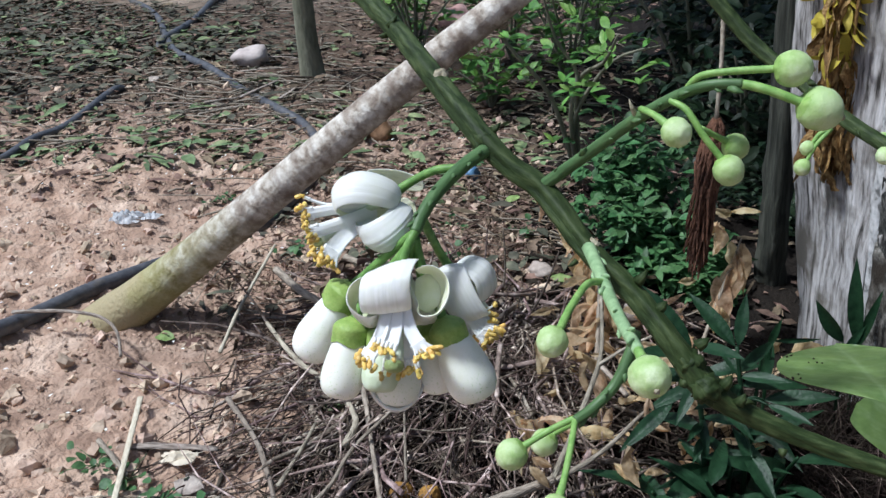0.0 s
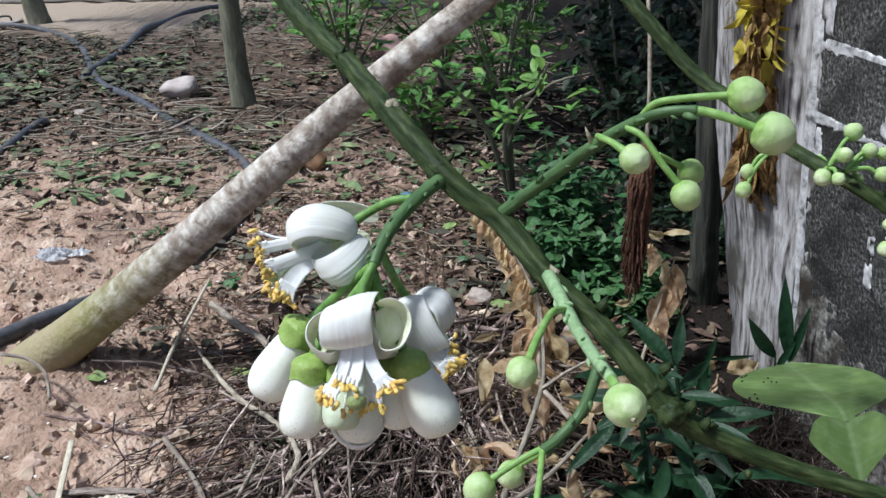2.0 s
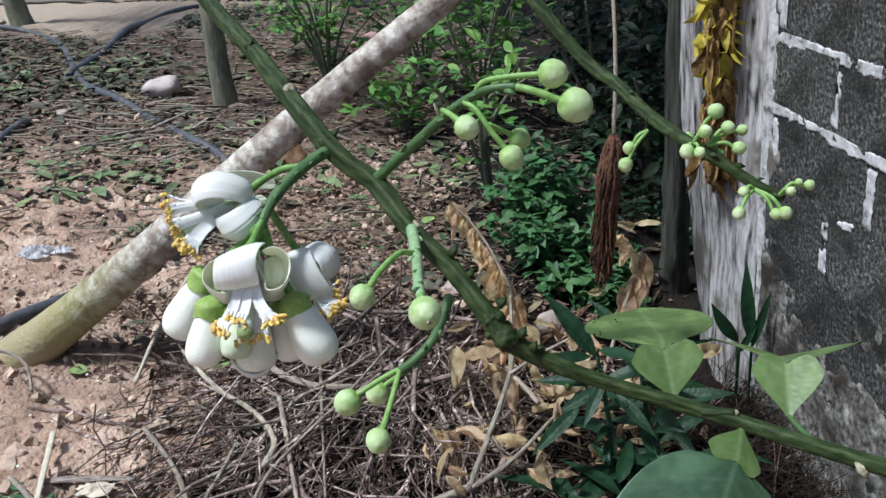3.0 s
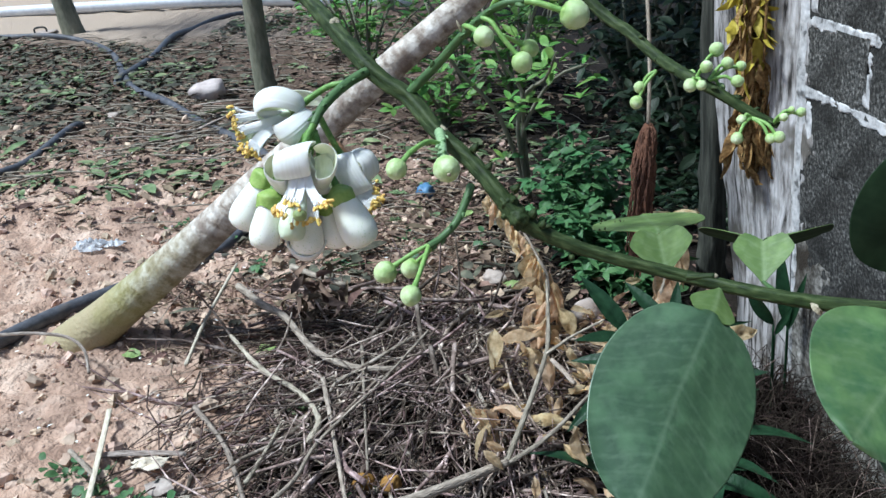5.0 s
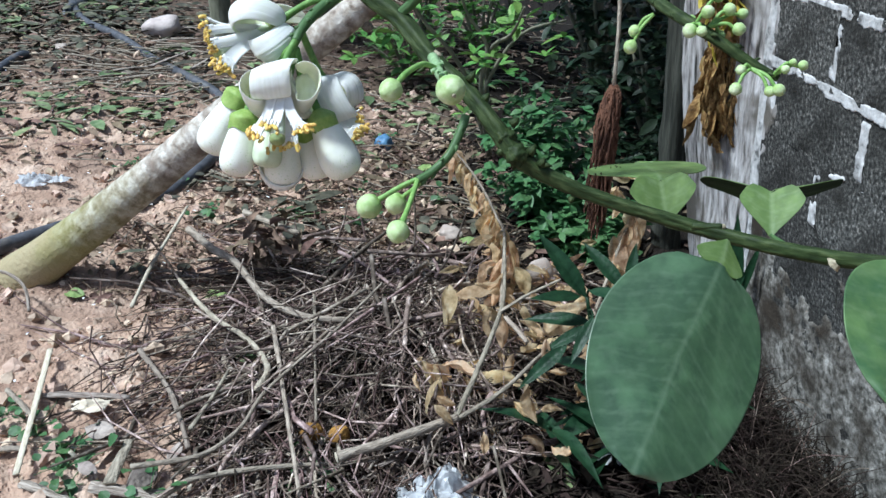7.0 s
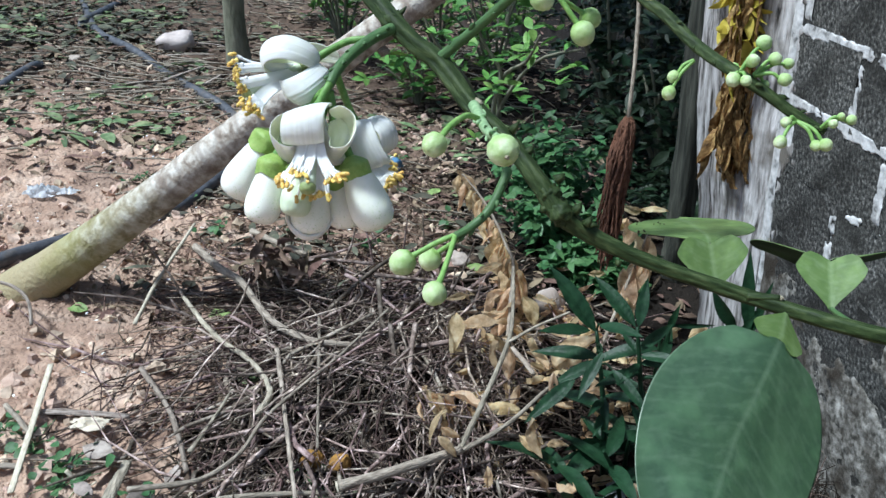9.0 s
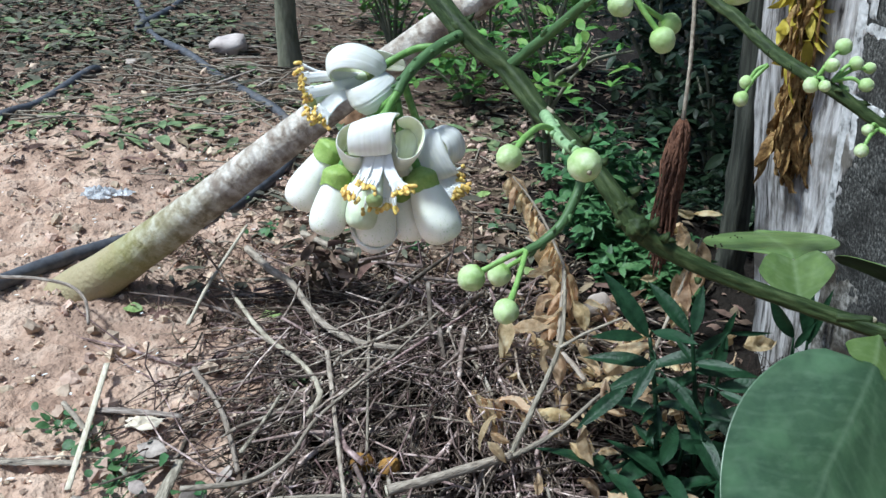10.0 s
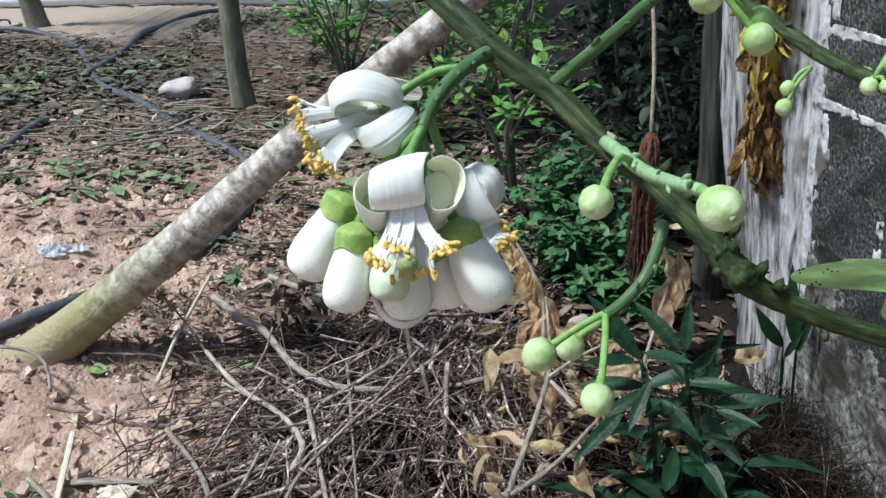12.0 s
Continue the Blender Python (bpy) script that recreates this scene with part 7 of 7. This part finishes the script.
# right-hand blossom, partly behind
flower((19.7, 9, -33),
       [([(22.8, 1.6, -31), (26.5, -4.7, -28), (26.1, -5.9, -24.4), (22.7, -1.1, -22), (19.9, 4.2, -21.4), (18.2, 9.5, -23), (17.6, 12.7, -27)], (0.85, 0.3, 0.3), (0.9, 0.2, 0.1), 12.6, 0.2),
        ([(24.9, 4.2, -32.5), (29.3, 0.6, -31), (31.4, 2.5, -28.6), (31.2, 6.8, -26.6), (28.8, 10.8, -26), (24, 12.7, -27.6), (20.1, 12.1, -30.4)], (-0.78, -0.25, 0.58), (-0.35, -0.6, 0.72), 13.0, 0.25),
        ([(24.4, 4.2, -38), (28.1, 1.6, -42), (29.2, 6.4, -43), (25.4, 11.7, -41)], (0.6, 0.3, 0.7), (0.6, 0.3, 0.7), 11, 0.3),
        ([(17, 2.7, -37), (14.4, -1.6, -39), (12.1, 2.7, -40.5), (13.2, 9, -39)], (0.5, 0.3, 0.8), (0.5, 0.3, 0.8), 10, 0.3)],
       [([(22.8, 2.1, -29), (25.9, -3.2, -27.5), (28.6, -4.9, -26.8), (31.2, -4.9, -26.4)], (0.1, 1, 0), 2.6, 3.4, 3, 2.0, 0.4),
        ([(22.8, 1.1, -28.5), (26.1, -5.3, -26.6), (29, -8.1, -26), (32.2, -8.9, -25.4)], (0.3, 0.9, 0), 3.2, 4.2, 4, 2.2, 0.4),
        ([(22.3, 0, -28.5), (25.2, -6.8, -26.6), (27.6, -10.2, -26), (30.1, -12.7, -25.6)], (0.6, 0.7, 0), 3, 4.0, 4, 1.8, 0.4),
        ([(22.3, 0, -30), (24.4, -6.8, -29), (25.4, -10.2, -28.5), (26.5, -12.3, -28)], (0.8, 0.4, 0), 3, 4.0, 3, 1.6, 0.3)],
       ((31.2, -10, -29), 2.6), 3, [(8.5, 29, -13), (10.8, 24, -20), (14.8, 16.4, -33), (19.3, 9.8, -33)])


def big_bud(base, tip, r, stalk, sd, mat="bud_white", cup=1.0):
    """A swollen closed bud: club-shaped body of overlapping petals, green cup and stalk."""
    b, t = Vector(base), Vector(tip)
    d, ln = (t - b).normalized(), (t - b).length
    prof = [(0.0, 0.0), (0.42, 0.02), (0.62, 0.12), (0.8, 0.3), (0.93, 0.5), (1.0, 0.7), (0.93, 0.84), (0.72, 0.94), (0.36, 0.985), (0.0, 1.0)]

    def profile(u):
        s = u * (len(prof) - 1)
        i = min(int(s), len(prof) - 2)
        f = s - i
        four = [prof[max(0, min(len(prof) - 1, i + k))] for k in (-1, 0, 1, 2)]
        x, y = (0.5 * (2 * b_ + (c_ - a_) * f + (2 * a_ - 5 * b_ + 4 * c_ - d_) * f * f + (3 * b_ - a_ - 3 * c_ + d_) * f ** 3) for a_, b_, c_, d_ in zip(*four))
        return max(x, 0.0), y * ln / r

    g = Geo().ball(b, r, d, rows=36, seg=30, profile=profile, lump=0.025, freq=0.8, seed=sd)
    # seams where the petals overlap
    q = Vector((0, 0, 1)).rotation_difference(d)
    out = []
    for p in g.v:
        l = q.inverted() @ (Vector(p) - b)
        a = math.atan2(l.y, l.x) + 0.35 * l.z / ln
        ph = ((a + sd) / (2 * math.pi) * 4) % 1.0
        k = 1 - 0.03 * max(0.0, 1 - ph / 0.1) + 0.012 * ph
        l.x, l.y = l.x * k, l.y * k
        out.append(tuple(b + q @ l))
    g.v = out
    bud = piece("bud", g, M[mat], branch, "swollen closed white bud in a green cup")
    lobes = Geo().ball(b, r, d, rows=14, seg=34, profile=lambda u: (0.22 + 0.66 * math.sin(min(u / 0.45, 1) * 1.57) ** 1.15 - 0.05 * max(0.0, u - 0.45) / 0.55, -0.42 + 1.22 * u), lump=0.09, freq=1.6, seed=sd)
    res = []
    for p in lobes.v:
        l = q.inverted() @ (Vector(p) - b)
        a = math.atan2(l.y, l.x)
        if l.z > 0.1 * r:
            l.z += 0.09 * r * math.cos(4 * a + sd) * min(1, (l.z / r - 0.1) * 1.6)
        res.append(tuple(b + q @ Vector((l.x * cup, l.y * cup, l.z))))
    lobes.v = res
    piece("calyx", lobes, M["calyx"], bud, "bright green cup-shaped calyx")
    k = len(stalk)
    piece("stalk", Geo().tube(list(stalk) + [tuple(b + d * 1.0)], [1.6] * k + [2.2], seg=10, steps=6), M["flower_stalk"], bud)
    return bud


big_bud((-18.6, 3.6, -26), (-35.0, -21.6, -33), 8.4, [(6, 24, -12), (-2, 18, -20), (-12.6, 9, -26)], 1.0)
big_bud((-15.4, -8, -12.5), (-20.8, -33.4, -15), 7.5, [(6, 22, -11), (-4, 10, -15), (-12.4, -1, -13)], 2.1)
big_bud((16.6, -8, -10.5), (28.4, -33.6, -14), 8.8, [(6, 22, -12), (9, 10, -16), (13.6, -0.5, -12)], 3.3, cup=0.86)
big_bud((10, -10, -24), (14.8, -33.4, -29), 7.9, [(6, 22, -12), (8, 8, -20), (9.4, -2, -23)], 4.2)
big_bud((-0.6, -11, -18), (-0.2, -36.6, -22), 8.3, [(6, 22, -12), (2, 8, -19), (-0.5, -3, -18)], 5.5)
big_bud((-4.6, -10, -9.5), (-6.2, -30.4, -8), 6.3, [(6, 22, -12), (0, 8, -18), (-4, -2, -12)], 0.4, "bud_pale_green")
# outer petal of the middle bud, loosened like a bowl round it
g_shell = Geo().ball((0, 0, 0), 9.3, (-0.12, -0.45, -0.88), rows=22, seg=40, lump=0.05, profile=lambda u: (math.sin(0.02 + 1.62 * u), math.cos(0.02 + 1.62 * u)))
g_shell.v = [(-0.9 + p[0], -27.0 + p[1] * 1.24, -22.5 + p[2]) for p in g_shell.v]
ob = piece("petal", g_shell, M["petal"], branch, "loosened white outer petal of an opening bud")
sol = ob.modifiers.new("thickness", "SOLIDIFY")
sol.thickness = 0.0009
sol.use_rim = True


# ---- leaves of the branch ----
def big_leaf(joint, tip, left, right, mat, wing=None, wing_w=12.0, droop=0.06, fold=0.1, label="", widest=0.45, tipk=0.8, thick=0.3, wave=0.03, sd=0.0, wing_mat=None, full=0.55, under=None, spots=0):
    """A pomelo leaf: its blade, and the winged stalk below the joint where it shows."""
    m, ln, w = frame_of(joint, tip, left, right)
    wm = leaf_frame(m)
    g = Geo().blade(Matrix(), ln * MM, w * MM, rows=26, cols=16, widest=widest, fold=fold, droop=droop, tip=tipk, wave=wave, thick=thick * MM, seed=sd, base=0.1, full=full)
    leaf = part("leaf", g, M[mat], branch, label, m=wm, local=True)
    q = random.Random(sd)
    for i in range(spots):                      # black specks on the blade's upper side
        v = Vector(g.v[q.randint(10, 21) * 17 + q.randint(1, 6)])
        part("speck", Geo().ball(v + Vector((q.gauss(0, 0.8), q.gauss(0, 0.8), 0.1)) * MM, q.uniform(0.3, 0.6) * MM, (0, 0, 1), rows=4, seg=7, lump=0.5, seed=i), M["rot_and_shade"], leaf, "black speck", m=wm, local=True)
    if under:                                   # the lower side's shade is put into a darker material
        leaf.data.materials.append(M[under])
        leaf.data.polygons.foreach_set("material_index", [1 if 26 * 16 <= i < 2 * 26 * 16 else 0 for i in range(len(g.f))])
    if wing is not None:
        b, j = Vector(wing), Vector(joint)
        y = (j - b).normalized()
        x = m.to_3x3() @ Vector((1, 0, 0))
        x = (x - y * x.dot(y)).normalized()
        z = x.cross(y)
        wf = Matrix((x, y, z)).transposed().to_4x4()
        wf.translation = b
        wl = (j - b).length
        verts, faces = [], []
        rows, cols = 14, 10
        for layer in (0, -0.4):
            for i in range(rows + 1):
                u = i / rows
                for k in range(cols + 1):
                    s = 2 * k / cols - 1
                    half = wing_w / 2 * (0.07 + 0.93 * math.sin(min(u * 1.12, 1) * math.pi / 2) ** 1.25)
                    yy = u * wl + (u ** 3) * wl * (0.16 * math.sin(abs(s) * 2.3) - 0.03) - (0.28 * wl * u ** 4) * max(0, abs(s) - 0.72) / 0.28
                    verts.append((s * half * MM, yy * MM, (abs(s) * half * 0.16 + layer) * MM))
        n, per = cols + 1, (rows + 1) * (cols + 1)
        for li in (0, 1):
            for i in range(rows):
                for k in range(cols):
                    a = li * per + i * n + k
                    q = (a, a + 1, a + n + 1, a + n)
                    faces.append(q if li == 0 else q[::-1])
        part("wing", Geo().add(verts, faces), M[wing_mat or mat], leaf, "heart-shaped wing of the leaf stalk", m=leaf_frame(wf), local=True)
    return leaf


big_leaf((171.9, -69.7, 45.0), (124.6, -142.3, 73.3), (118.7, -90.0, 58.8), (179.4, -118.0, 60.6), "leaf_near", (179.4, -60.4, 34.5), 21, 0.1, 0.14, "large oval dark green pomelo leaf", sd=1.0, tipk=0.66, full=0.36, wing_mat="leaf_near_pale")
big_leaf((166.8, -33.9, -7.1), (175, -13, -66), (136.7, -21.5, -26.5), (193.2, -17, -21.5), "leaf_near_pale", (168, -54, -2.6), 29, 0.13, -0.05, "pale green pomelo leaf seen along its blade", sd=2.0, widest=0.58, tipk=0.9, full=0.95, spots=11)
big_leaf((208.2, -39.6, 13.5), (232.5, -43, -42), (181.9, -31.8, -0.2), (242.8, -35.7, 1.8), "leaf_near_pale", (201.7, -58.6, 26.1), 26, 0.02, 0.27, "pale green pomelo leaf, its underside darkened for shade", sd=3.0, tipk=0.6, under="leaf_shaded")
big_leaf((215.6, -74.4, 121.7), (174.2, -105.2, 143.8), (171.4, -75.1, 134.9), (223.3, -95.7, 136.2), "leaf_worn", (226, -68, 117.5), 10, 0.05, 0.1, "broad yellow-green mottled pomelo leaf", sd=4.0, tipk=0.75)
big_leaf((216.6, -55.2, 127.6), (201.6, -16.9, 148.6), (190.9, -35.9, 137.4), (244.1, -34.6, 139.6), "leaf_shaded", (225.3, -67.3, 117.5), 13, 0.05, 0.1, "rounded pomelo leaf against the light, its shade put into the colour", sd=5.0, tipk=0.6)
big_leaf((229.7, -77.3, 117.2), (268.5, -84.8, 118.5), (245, -66, 116), (245, -92, 122), "leaf_near", None, 10, 0.1, 0.2, "glossy dark green pomelo leaf", sd=6.0)
big_leaf((229.1, -92.9, 116.5), (205.4, -133.1, 133.9), (195, -106, 124), (245, -118, 128), "leaf_near", (228, -74, 118), 10, 0.06, 0.1, "drooping dark green pomelo leaf", sd=7.0)
big_leaf((279.5, -6.2, 92.2), (246, 9.5, 91.6), (262, 14, 80), (262, -10, 96), "leaf_near_pale", (268, -30, 105), 10, 0.1, 0.2, "bright green young pomelo leaf", sd=8.0)
piece("leaf_shoot", Geo().tube([(232, -72, 125), (250, -50, 114), (268, -30, 105), (279.5, -6.2, 92.2)], [2.4, 2.0, 1.8, 1.3], seg=8, steps=6), M["shoot"], branch)
piece("leaf_shoot", Geo().tube([(226, -71, 117), (229.5, -80, 117), (229.1, -92.9, 116.5)], [2.0, 1.8, 1.4], seg=8, steps=6), M["shoot"], branch)

piece("petiole", Geo().tube([(168, -54, -2.6), (168.6, -55.4, 12), (169.5, -55.6, 26)], [1.0, 1.2, 1.5], seg=8, steps=5), M["shoot"], branch)
piece("petiole", Geo().tube([(201.7, -58.6, 26.1), (200, -62.5, 42), (198, -64.2, 54)], [1.0, 1.2, 1.5], seg=8, steps=5), M["shoot"], branch)

# ---- thinner branch behind, with clusters of tiny buds ----
thin = thing("budding_branch", PF @ Matrix.Translation((0.143, 0.2, -0.22)), "slender dark green pomelo branch with clusters of tiny buds", "branch")
THIN = [(110, 252, -262), (143.7, 201.7, -220.2), (187.9, 135.3, -198.2), (205.5, 112.9, -182.1), (219.6, 88.3, -161.5), (230.8, 69.8, -137.9), (244.9, 58, -130), (262.4, 43.6, -123.8), (277.2, 33.6, -117.8)]
piece("stem", Geo().tube(THIN, [4.4, 4.2, 3.9, 3.8, 3.8, 3.7, 3.5, 3.1, 2.1], seg=24, steps=8, ridges=0.12, rough=0.05), M["stem"], thin, "ridged dark green stem")
knobs(MAIN[9:12], 3.8, 4, branch, "stem", 1.6, 51)
knobs(THIN[3:], 4.0, 8, thin, "stem", 1.8, 33)


def tiny_bud(root, c, r, sd):
    root, c = Vector(root), Vector(c)
    d = (c - root).normalized()
    bud = piece("bud", Geo().ball(c, r, d, rows=9, seg=12, lump=0.12, freq=1.7, seed=sd), M["young_bud"], thin, "tiny round green bud")
    mid = root.lerp(c, 0.55) + Vector((0, 2.5, 1))
    piece("stalk", Geo().tube([root, mid, c - d * r * 0.7], [1.3, 1.1, 1.0], seg=7, steps=5), M["stalk"], bud)


node = (233, 67.5, -134)
for i, (p, r) in enumerate((((247.4, 86.2, -133.9), 4.7), ((237.2, 73.3, -125.2), 3.9), ((251.2, 75.6, -126.8), 3.9), ((262.1, 74.9, -132.9), 3.3), ((228.2, 63.1, -130), 4.4), ((233, 61.6, -123.9), 3.3), ((255.7, 63.3, -123.9), 3.9), ((248.9, 62.2, -134.5), 3.0), ((235, 74.4, -145.5), 2.5))):
    tiny_bud(node if i not in (2, 3, 6, 7) else (240, 66, -130), p, r, i)
for i, (p, r) in enumerate((((255.3, 38.5, -119.6), 3.2), ((250, 26.6, -115.4), 3.8), ((269.8, 25.3, -113.6), 3.2), ((273.7, 25.6, -110.3), 3.7), ((288.7, 40.3, -111.5), 3.0), ((276.1, 37, -107.7), 2.6), ((283, 42, -112), 2.2))):
    tiny_bud((262, 40, -122) if i < 4 else (274, 35, -118), p, r, 20 + i)
for i, (p, r) in enumerate((((206.7, 71.3, -167.1), 4.0), ((203.8, 61.1, -166.8), 4.5))):
    tiny_bud((217.5, 81, -163), p, r, 40 + i)
